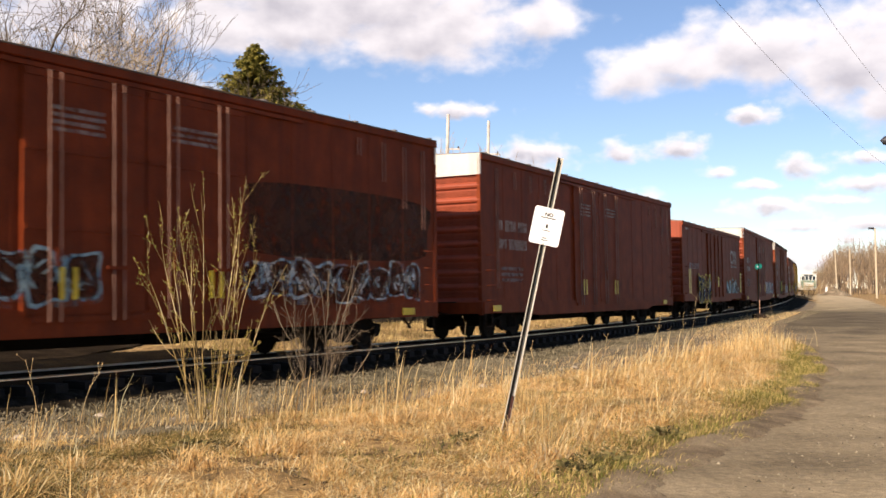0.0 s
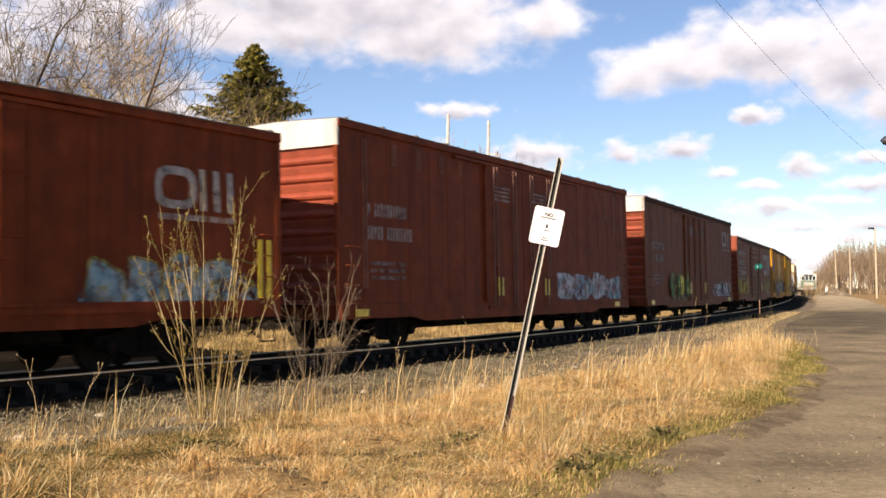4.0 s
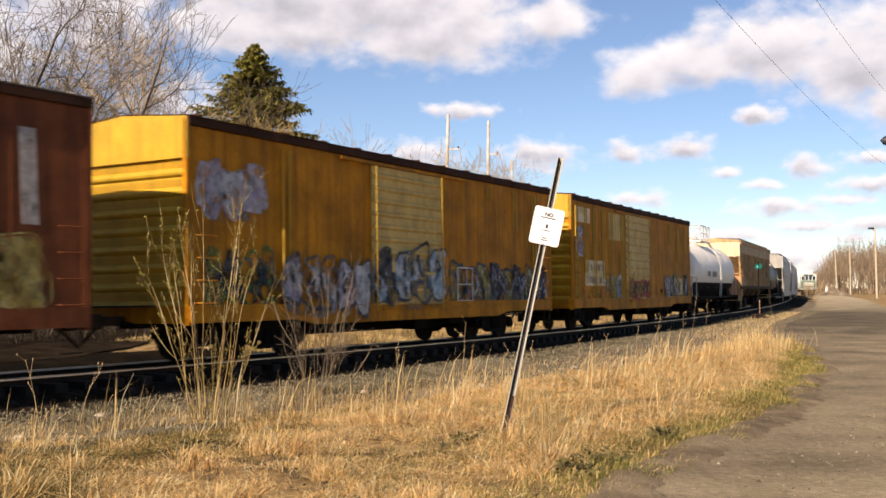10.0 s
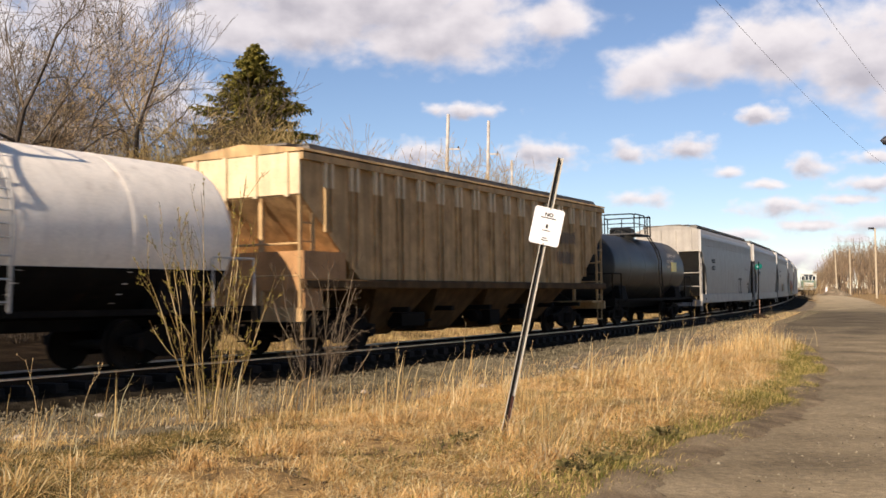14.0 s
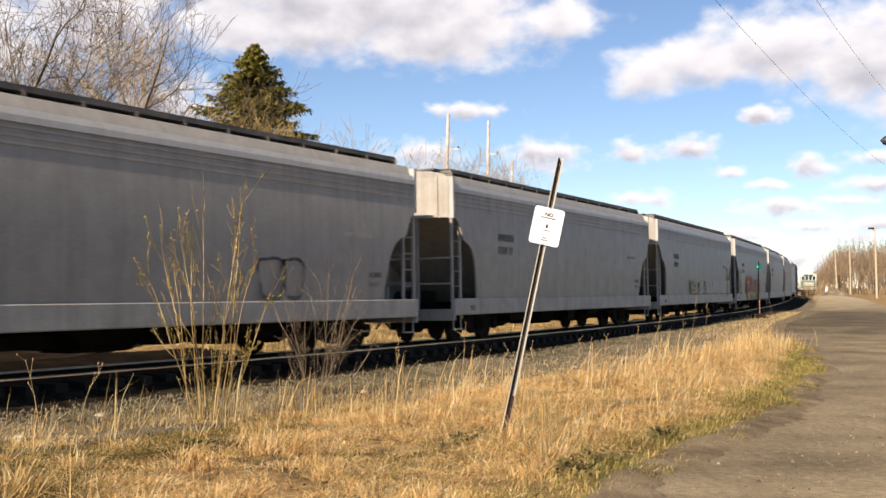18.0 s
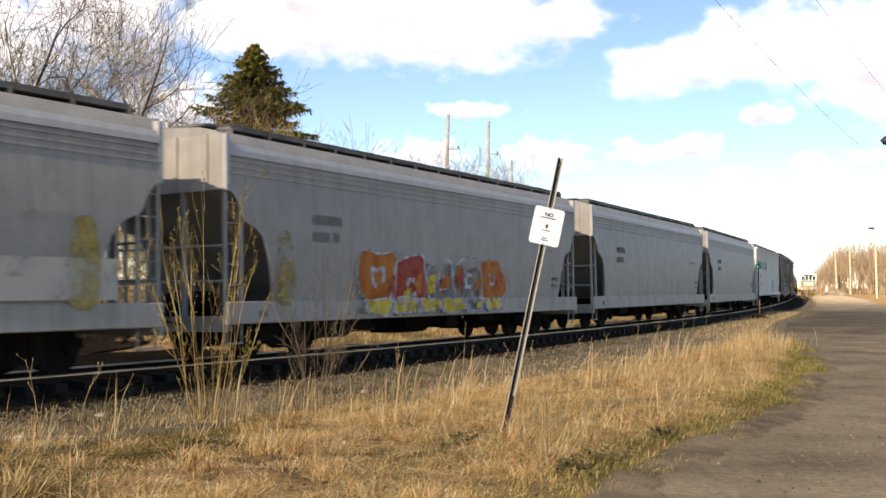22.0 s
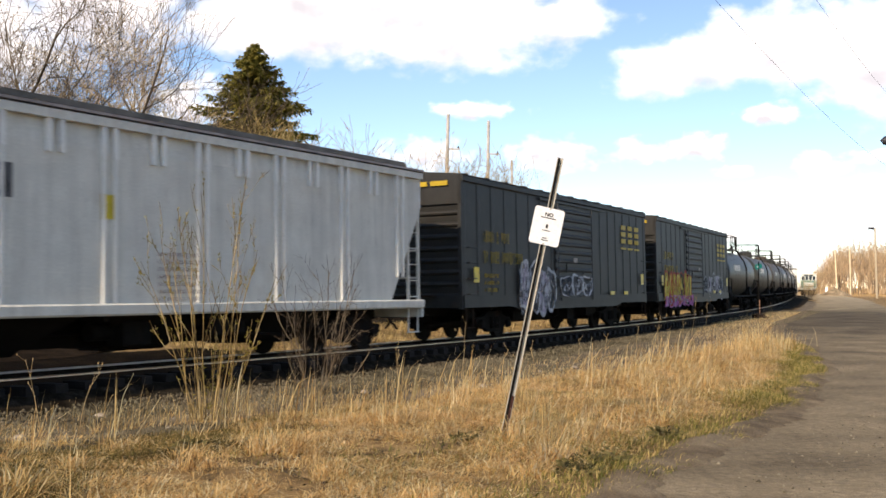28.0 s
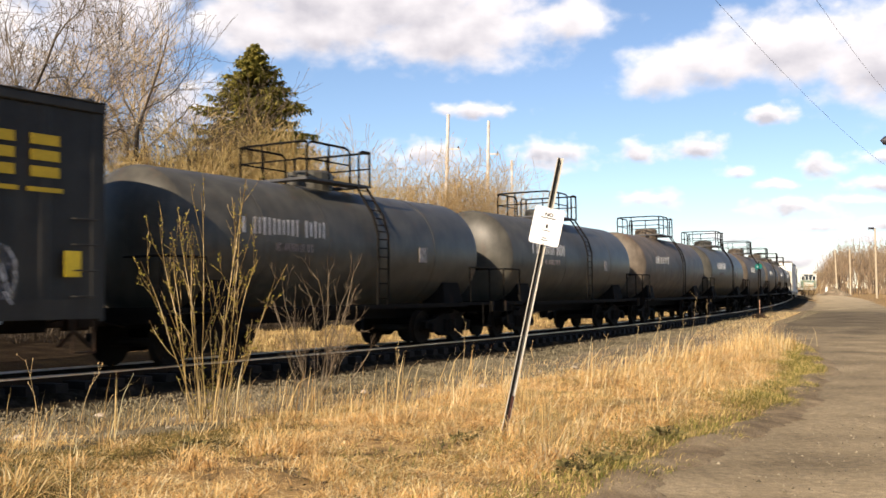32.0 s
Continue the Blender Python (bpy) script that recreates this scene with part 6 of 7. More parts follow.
TWIG_DARK = islands("grey_brown_stems", [(0.0, (0.07, 0.048, 0.03)), (0.5, (0.13, 0.092, 0.06)), (1.0, (0.3, 0.235, 0.165))], 0.85)
BUD = islands("opening_buds", [(0.0, (0.2, 0.17, 0.025)), (1.0, (0.46, 0.37, 0.075))], 0.8, 0.3)
NEEDLES = islands("spruce_needles", [(0.0, (0.06, 0.064, 0.013)), (0.5, (0.24, 0.215, 0.045)), (1.0, (0.5, 0.41, 0.11))], 0.7, 0.5, 0.75)


def bare_tree(label, height, seed, twig, level=5, spread=0.5, stems=1, tag="tree", group="bare trees", split=(2, 3), up=0.06, curl=0.25, wide=1.0, fine=0.01):
    rnd = random.Random(seed)
    tree = thing("bare_tree" if tag == "tree" else tag, label, tag if tag != "tree" else "tree", group)
    segs = []
    for i in range(stems):
        a = 6.283 * i / stems + rnd.uniform(-0.4, 0.4)
        lean = spread * (0.3 if stems == 1 else rnd.uniform(0.3, 1.0))
        branches(rnd, (0.25 * math.cos(a) * (stems > 1), 0.25 * math.sin(a) * (stems > 1), -0.15), (lean * math.cos(a), lean * math.sin(a), 1), height * (0.3 if level > 4 else 0.36), height * (0.016 if stems == 1 else 0.008), level, segs, split=split, curl=curl, up=up, min_r=fine, wide=wide)
    if level < 6:
        grow = height / max(s[1].z for s in segs)
        segs = [(p * grow, q * grow, a, b) for p, q, a, b in segs]
    cut = height * 0.0035
    big = [s for s in segs if s[2] > cut]
    small = [s for s in segs if s[2] <= cut]
    part("trunk", sticks("trunk", big, BARK, 6), None, tree)
    if small:
        part("crown", sticks("crown", small, twig, 3), None, tree)
    return tree


def spruce(height, seed):
    rnd = np.random.default_rng(seed)
    tree = thing("spruce_tree", "tall dark green spruce with ragged tapering outline", "tree")
    part("trunk", Shape().lathe("z", [(-0.2, 0.24), (height * 0.5, 0.14), (height * 0.98, 0.02)], 8), BARK, tree, soft=True)
    vs, fs, limbs = [], [], []
    z = 1.2
    while z < height - 0.1:
        t = (height - z) / height
        reach = min(4.3, 0.76 * (height - z) ** 0.86 + 0.02)
        for k in range(int(7 + 5 * t)):
            a = rnd.uniform(0, 6.283)
            L = reach * rnd.uniform(0.55, 1.2)
            droop = -0.12 - 0.22 * t + rnd.normal(0, 0.13)
            dx, dy = math.cos(a), math.sin(a)
            limbs.append((Vector((0, 0, z)), Vector((dx * L, dy * L, z + droop * L)), 0.035 * t + 0.01, 0.006))
            for q in range(int(24 + 42 * L)):
                f = rnd.uniform(0.15, 1.03)
                cx, cy, cz = dx * L * f, dy * L * f, z + droop * L * f + 0.12 * f * f * L
                w = 0.2 + 0.22 * (1 - f) * L * 0.4
                side = rnd.uniform(-1, 1)
                ex, ey, ez = dx * 0.5 - dy * side, dy * 0.5 + dx * side, -0.35 + rnd.normal(0, 0.25)
                l2 = rnd.uniform(0.18, 0.42) * min(1.0, 0.4 + 0.25 * (height - z))
                o = len(vs)
                px, py = -ey * 0.06, ex * 0.06
                vs += [(cx - px, cy - py, cz), (cx + px, cy + py, cz), (cx + ex * l2 + px * 0.7, cy + ey * l2 + py * 0.7, cz + ez * l2 - 0.04), (cx + ex * l2 * 1.25, cy + ey * l2 * 1.25, cz + ez * l2 * 1.2)]
                fs.append((o, o + 1, o + 2, o + 3))
        z += 0.1 + 0.1 * t
    part("crown", big_mesh("crown", vs, fs, NEEDLES), None, tree)
    part("branchwork", sticks("branchwork", limbs, BARK, 3), None, tree)["kind"] = "stuff"
    return tree


def place(ob, x, y, turn=0.0, sink=0.0):
    z = float(land_z([x], [y])[0])
    ob.matrix_basis = pose(x, y, z - sink, 0, 0, turn)
    return ob


def woods():
    # bare trees behind the track
    kinds = [bare_tree("tall bare deciduous tree with grey-tan twigs", h, sd, tw, 6, sp, split=(2, 2), curl=0.2, wide=0.98, up=0.055) for h, sd, tw, sp in ((20, 1, TWIG, 0.5), (19, 2, TWIG, 0.6), (18, 3, TWIG_TAN, 0.5))]
    spots = [(0, -20.5, 46, 0), (1, -17.2, 49, 40), (2, -14.4, 53, 100), (0, -24, 52, 150), (1, -22, 44, 230), (2, -19.5, 58, 20), (0, -25, 60, 70), (1, -20.5, 54, 300)]
    used = set()
    for k, x, y, turn in spots:
        tree = kinds[k] if k not in used else copy_thing(kinds[k], Matrix())
        used.add(k)
        place(tree, x, y, turn)
    place(spruce(14.6, 4), -10.2, 56, 20)
    low = [bare_tree("bare brown thicket of thin shrubs", h, sd, TWIG_OLIVE, 5, 0.6, 6, "shrub", "bare shrubs behind the track", split=(2, 3), fine=0.011) for h, sd in ((10.6, 11), (9.0, 12))]
    spots = [(0, -10.6, 49, 0), (1, -9.0, 50, 60), (1, -7.6, 54, 130)]
    used = set()
    for k, x, y, turn in spots:
        tree = low[k] if k not in used else copy_thing(low[k], Matrix())
        used.add(k)
        place(tree, x, y, turn)
    dome = bare_tree("round tan leafless thicket behind the track", 12.0, 17, TWIG_TAN, 5, 0.6, 8, "shrub", "bare shrubs behind the track", split=(2, 2), fine=0.012)
    place(dome, 0.2, 72, 0)
    for x, y, turn in ((2.3, 74, 120),):
        place(copy_thing(dome, Matrix()), x, y, turn)
    slim = bare_tree("slender bare grey tree behind the track", 12.0, 19, TWIG_TAN, 5, 0.5, 4, "tree", "bare trees", split=(2, 2), fine=0.012)
    place(slim, -6.3, 64, 0)
    for x, y, turn in ((-4.6, 67, 140), (-7.6, 66, 260)):
        place(copy_thing(slim, Matrix()), x, y, turn)
    far = bare_tree("brown-green bush beside the far track", 3.4, 31, TWIG_TAN, 3, 0.6, 8, "shrub", "bare shrubs behind the track")
    fx, fy, _ = track(150, 3.2)
    place(far, float(fx), float(fy), 0)
    # far wood beyond the road
    rnd = random.Random(8)
    segs = []
    for i in range(470):
        d = rnd.uniform(270, 430)
        b = 0.352 + 0.174 * rnd.random()
        h = rnd.uniform(13, 19) * d / 330 * min(1.0, 0.4 + (b - 0.352) * 24)
        base = Vector((b * d, d, 0.0))
        out = []
        branches(rnd, base, (rnd.gauss(0, 0.06), rnd.gauss(0, 0.06), 1), h * 0.36, 0.17, 3, out, (2, 2), 0.07, 0.2, 0.03, 0.72, 0.55)
        segs += out
    thing("far_woods", "distant bare grey-brown woods at the field edge", "trees", kind="stuff", data=sticks("far_woods", segs, TWIG_FAR, 3))
    mound = thing("dirt_mound", "low heap of tan dirt by the far road", "dirt heap")
    part("heap", Shape().lathe("z", [(-0.4, 4.2), (0.2, 3.4), (0.9, 2.0), (1.5, 0.7), (1.7, 0.1)], 14), STONY, mound, soft=True)
    place(mound, 0.372 * 232, 232)
    marker = thing("marker_post", "short white marker post beside far road", "post")
    part("post", Shape().box(0, 0, 0.8, 0.42, 0.42, 2.0), SIGN_WHITE, marker)
    part("cap", Shape().box(0, 0, 1.85, 0.5, 0.5, 0.12), SIGN_WHITE, marker)
    place(marker, 0.3635 * 270, 270)


def shoot(rnd, p, d, length, r, depth, out, angle, bend, first=0.3):
    """A bent stem with forking side shoots that turn upwards and thin out to their tips."""
    steps = (4, 6, 9)[depth]
    nodes, tip = [], (0.0022, 0.0026, 0.0034)[depth]
    for i in range(steps):
        d = (d + Vector((rnd.gauss(0, bend), rnd.gauss(0, bend), 0.05 + rnd.gauss(0, bend * 0.5)))).normalized()
        q = p + d * (length / steps) * rnd.uniform(0.8, 1.2)
        r2 = r + (tip - r) / (steps - i)
        out.append((p, q, r, r2))
        p, r = q, r2
        nodes.append((p, d.copy(), r, (i + 1) / steps))
    if depth:
        for q, e, rr, t in nodes[:-1]:
            if t < first:
                continue
            for _ in range(rnd.choice((1, 1, 2) if depth > 1 else (0, 1, 1))):
                side = e.orthogonal().normalized()
                side.rotate(Matrix.Rotation(rnd.uniform(0, 6.28), 3, e))
                nd = (e + side * angle * rnd.uniform(0.6, 1.3)).normalized()
                shoot(rnd, q, nd, length * rnd.uniform(0.16, 0.4) * (1.2 - 0.55 * t), max(0.003, rr * 0.62), depth - 1, out, angle, bend * 1.2, 0.25)


def near_shrub(x, y, height, reach, stems, shoots, seed, spread, angle, bend, label, bud, twig, first, thick=0.0115):
    """A leafless shrub of known height and half width: crooked stems that fork upwards, and short shoots from the root."""
    rnd, rnd2 = random.Random(seed), random.Random(seed + 1)
    bush = thing("shrub", label, "shrub", "leafless shrubs in the verge")
    leaf_v, leaf_f, grown = [], [], []
    for i in range(stems + shoots):
        short = i >= stems
        u = rnd.uniform(-1, 1) if short else (2 * i + 1) / stems - 1 + rnd.gauss(0, 0.08)
        out = []
        h = height * (rnd.uniform(0.12, 0.45) if short else rnd.uniform(0.72, 1.0) * (1 - 0.34 * abs(u) ** 1.5))
        root = Vector((0.22 * u + rnd.gauss(0, 0.05), rnd.gauss(0, 0.12), -0.1))
        shoot(rnd, root, Vector((spread * u, spread * rnd.uniform(-0.6, 0.6), 1)).normalized(), h, 0.006 if short else thick * rnd.uniform(0.65, 1.15), 1 if short else 2, out, angle, bend, first)
        grown.append(out)
    up = height / max(s[1].z for out in grown for s in out)
    wide = min(1.9, reach / max(abs(s[1].x) for out in grown for s in out))
    size = Vector((wide, wide, up))
    for out in grown:
        out = [(p * size, q * size, a, b) for p, q, a, b in out]
        part("stem", sticks("stem", out, twig, 5), None, bush)
        for p0, p1, r0, r1 in out:
            if bud and r0 < 0.005 and rnd2.random() < 0.5:
                for _ in range(2):
                    c = p0.lerp(p1, rnd2.random())
                    o = len(leaf_v)
                    e = (Vector((rnd2.gauss(0, 1), rnd2.gauss(0, 1), rnd2.gauss(0.9, 0.8))).normalized()) * rnd2.uniform(0.02, 0.05)
                    g = e.orthogonal().normalized() * e.length * 0.22
                    leaf_v += [tuple(c), tuple(c + e * 0.5 - g), tuple(c + e), tuple(c + e * 0.5 + g)]
                    leaf_f.append((o, o + 1, o + 2, o + 3))
    if leaf_v:
        bud_ob = part("foliage", big_mesh("foliage", leaf_v, leaf_f, BUD), None, bush, "small yellow-green opening buds")
        bud_ob["kind"] = "stuff"
    return place(bush, x, y)


def weed(x, y, h, seed, lean=0.2):
    """A dry stalk, bent and forked, with small seed heads."""
    rnd = random.Random(seed)
    w = thing("weed_stalk", "dry brown weed stalk with seed heads", "weed", "weed stalks in the verge")
    d = Vector((rnd.uniform(-lean, lean), rnd.uniform(-0.1, 0.1), 1)).normalized()
    p, r, segs, tips = Vector((0, 0, -0.05)), 0.0075, [], []
    for i in range(5):
        d = (d + Vector((rnd.gauss(0, 0.1), rnd.gauss(0, 0.1), 0))).normalized()
        q = p + d * (h / 5)
        segs.append((p, q, r, r * 0.82))
        p, r = q, r * 0.82
        if i > 1:
            for _ in range(rnd.choice((1, 1, 2))):
                e = p + (d + Vector((rnd.gauss(0, 0.6), rnd.gauss(0, 0.6), 0.1))).normalized() * h * rnd.uniform(0.1, 0.22)
                segs.append((p, e, 0.0042, 0.0025))
                tips.append(e)
    part("stalk", sticks("stalk", segs, TWIG_TAN, 4), None, w)
    for c in tips + [p]:
        part("seed_head", Shape().lathe("z", [(-0.012, 0.003), (-0.003, 0.008), (0.01, 0.008), (0.026, 0.002)], 6, tuple(c)), TWIG_TAN, w)
    return place(w, x, y)


ROCK = surface("pale_stone", (0.42, 0.35, 0.27), 0.9, vary=0.3, scale=9, bump=0.5)
WEED_LEAF = islands("dull_weed_leaves", [(0.0, (0.09, 0.075, 0.028)), (0.6, (0.17, 0.14, 0.05)), (1.0, (0.32, 0.24, 0.11))], 0.85, 0.2)


def leafy_weed(x, y, r, seed):
    """A low clump of dull broad leaves."""
    rnd = random.Random(seed)
    vs, fs = [], []
    for i in range(90):
        a, d = rnd.uniform(0, 6.283), r * rnd.random() ** 0.6
        c = Vector((d * math.cos(a), d * math.sin(a), rnd.uniform(0.0, 0.55) * r * (1.2 - d / r)))
        e = Vector((math.cos(a) + rnd.gauss(0, 0.6), math.sin(a) + rnd.gauss(0, 0.6), rnd.uniform(-0.2, 0.9))).normalized() * rnd.uniform(0.05, 0.11)
        g = e.orthogonal().normalized() * e.length * 0.24
        o = len(vs)
        vs += [tuple(c), tuple(c + e * 0.5 - g), tuple(c + e), tuple(c + e * 0.5 + g)]
        fs.append((o, o + 1, o + 2, o + 3))
    w = thing("leafy_weed", "low dark clump of dull green-brown weed leaves", "weed", "leafy weeds in the verge")
    part("foliage", big_mesh("foliage", vs, fs, WEED_LEAF), None, w)["kind"] = "stuff"
    return place(w, x, y)


# ---- sign, poles, wires, switch stand, parked locomotive ----
GALV = surface("galvanised_post", (0.5, 0.47, 0.4), 0.6, 0.2, vary=0.15, rust=0.1)
ORANGE_RUST = surface("red_rust", (0.05, 0.017, 0.012), 0.8, vary=0.3)
POST_SHADE = surface("painted_post_shade", (0.008, 0.007, 0.006), 0.9, vary=0.3, spec=0.1)
SIGN_WHITE = surface("white_sign_sheet", (0.82, 0.82, 0.82), 0.45, vary=0.04)
SIGN_INK = surface("black_sign_ink", (0.03, 0.03, 0.03), 0.5)
POLE_WOOD = surface("weathered_pole_wood", (0.55, 0.51, 0.46), 0.9, vary=0.25, scale=3, bump=0.4)
POLE_TAN = surface("tan_pole_wood", (0.5, 0.42, 0.3), 0.9, vary=0.2, scale=3, bump=0.3)
LAMP_DARK = surface("dark_lamp_housing", (0.05, 0.05, 0.06), 0.5, 0.3)
SIGN_GREEN = surface("green_target", (0.004, 0.22, 0.17), 0.45, vary=0.1)
ORANGE = surface("faded_marker_paint", (0.42, 0.24, 0.16), 0.6, vary=0.2)
CABLE = surface("grey_cable", (0.1, 0.1, 0.11), 0.6)


def no_sign():
    sign = thing("warning_sign", "white warning sign on leaning perforated metal post", "sign")
    h = 3.5
    ring = [(-0.04, 0.0), (-0.03, 0.0), (-0.015, 0.03), (0.015, 0.03), (0.03, 0.0), (0.04, 0.0), (0.04, 0.006), (0.033, 0.006), (0.018, 0.036), (-0.018, 0.036), (-0.033, 0.006), (-0.04, 0.006)]
    post = part("post", Shape().loft([[(a, b, z) for a, b in ring] for z in (-0.3, h)]), GALV, sign)
    holes = Shape()
    for i in range(46):
        holes.lathe("y", [(0.025, 0.008), (0.029, 0.008)], 6, (0, 0, 0.4 + i * 0.06))
    part("post_holes", holes, SIGN_INK, post, "row of dark punched holes")
    # A black strip painted as the flange's shadow in the channel.
    shade_strip = Shape().box(-0.014, -0.005, h / 2, 0.029, 0.006, h - 0.02)
    part("dark_edge", shade_strip, POST_SHADE, post, "black strip painted for the flange's shadow")
    part("rusty_foot", Shape().box(0.012, -0.004, 0.2, 0.04, 0.006, 0.55), ORANGE_RUST, post, "rusty lower end")
    pl = []
    for i in range(24):
        a = 6.28319 * i / 24
        c, s = math.cos(a), math.sin(a)
        pl.append((0.15 * math.copysign(1, c) + 0.04 * c, 0.195 * math.copysign(1, s) + 0.04 * s))
    plate = part("plate", Shape().loft([[(p, y, q) for p, q in pl] for y in (-0.02, -0.016)]), SIGN_WHITE, sign, at=(0, 0, 2.61))
    cv = bpy.data.curves.new("lettering", "FONT")
    cv.body, cv.size, cv.align_x, cv.extrude = "NO", 0.066, "CENTER", 0.001
    cv.offset = 0.0025
    cv.materials.append(SIGN_INK)
    t = new("lettering", cv)
    t.parent, t.location, t.rotation_euler = plate, (0, -0.024, 0.125), (math.pi / 2, 0, 0)
    small = Shape()
    for z, w, hh in ((0.105, 0.19, 0.012), (0.0, 0.03, 0.05), (-0.055, 0.1, 0.01), (-0.15, 0.06, 0.012), (-0.178, 0.09, 0.012)):
        small.box(0.0, -0.0225, z, w, 0.002, hh)
    parts("small_print", small, SIGN_INK, plate)
    bolts = Shape().lathe("y", [(-0.026, 0.012), (-0.02, 0.012)], 8, (0, 0, 0.22)).lathe("y", [(-0.026, 0.012), (-0.02, 0.012)], 8, (0, 0, -0.22))
    part("bolt", bolts, GALV, plate)
    x, y = 0.77, 12.93
    sign.matrix_basis = pose(x, y, float(land_z([x], [y])[0]), 0, 0, 2) @ pose(0, 0, 0, -4, 11.6, 0)


def pole(px, depth, top_z, r, lean, arm, material, label, lamp=False):
    x, y = px * depth, depth
    z0 = float(land_z([x], [y])[0])
    p = thing("utility_pole", label, "utility pole", "wooden poles")
    h = top_z - z0
    part("shaft", Shape().rod((0, 0, -0.5), (lean * h, 0, h), r, r * 0.7, 10), material, p)
    if arm:
        part("crossarm", Shape().box(lean * h + 0.35, 0, h * 0.82, 1.0, 0.09, 0.11), material, p)
        ins = Shape().lathe("z", [(0, 0.04), (0.1, 0.06), (0.16, 0.03)], 8, (lean * h + 0.75, 0, h * 0.82 + 0.05))
        part("insulator", ins, LAMP_DARK, p)
    if lamp:
        part("lamp_head", Shape().box(lean * h - 0.7, 0, h - 0.02, 0.9, 0.4, 0.34, 0.08), LAMP_DARK, p)
        part("lamp_arm", Shape().rod((lean * h, 0, h - 0.4), (lean * h - 0.6, 0, h - 0.1), 0.06), LAMP_DARK, p)
    p.location = (x, y, z0)


def wire(a, b, sag, label):
    cv = bpy.data.curves.new("wire", "CURVE")
    cv.dimensions, cv.bevel_depth = "3D", 0.0045
    sp = cv.splines.new("POLY")
    sp.points.add(20)
    for i in range(21):
        t = i / 20
        p = Vector(a).lerp(Vector(b), t)
        sp.points[i].co = (p.x, p.y, p.z - sag * 4 * t * (1 - t), 1)
    cv.materials.append(CABLE)
    thing("overhead_wire", label, "cable", "overhead wires", data=cv)


def street_lamp():
    lampt = thing("street_lamp", "dark street lamp on tall pole by the road", "street lamp")
    part("pole", Shape().rod((0, 0, -0.3), (0, 0, 6.3), 0.1, 0.07, 10), POLE_WOOD, lampt)
    part("arm", Shape().rod((0, 0, 5.9), (-1.5, 0, 6.08), 0.03), LAMP_DARK, lampt)
    part("lamp_head", Shape().lathe("x", [(-2.05, 0.02), (-1.95, 0.12), (-1.7, 0.2), (-1.4, 0.14), (-1.3, 0.04)], 12, (0, 0, 6.05)), LAMP_DARK, lampt, soft=True)
    place(lampt, 14.5, 30.0)


def switch_stand():
    st = thing("switch_stand", "switch stand with green twin target and pale lever", "switch stand")
    part("mast", Shape().rod((0, 0, 0.2), (0, 0, 3.3), 0.035, n=8), STEEL_DARK, st)
    part("base", Shape().box(0, 0, 0.12, 0.6, 0.4, 0.3).box(0.5, 0.1, 0.05, 0.9, 0.15, 0.12), STEEL_BROWN, st)
    tg = part("target", Shape().lathe("y", [(-0.02, 0.16), (0.02, 0.16)], 14, (-0.12, 0, 3.0)).lathe("y", [(-0.021, 0.15), (0.019, 0.15)], 14, (0.12, 0, 3.04)), SIGN_GREEN, st, "green twin-disc target")
    part("lens", Shape().lathe("y", [(-0.03, 0.045), (-0.018, 0.05)], 10, (-0.1, 0, 3.0)), SIGN_WHITE, tg, "white lens")
    part("lever", Shape().rod((0.03, -0.08, 0.3), (0.03, -0.06, 1.1), 0.022), ORANGE, st, "pale pinkish lever")
    x, y, h = track(39.0, 2.45)
    place(st, float(x), float(y), 30)


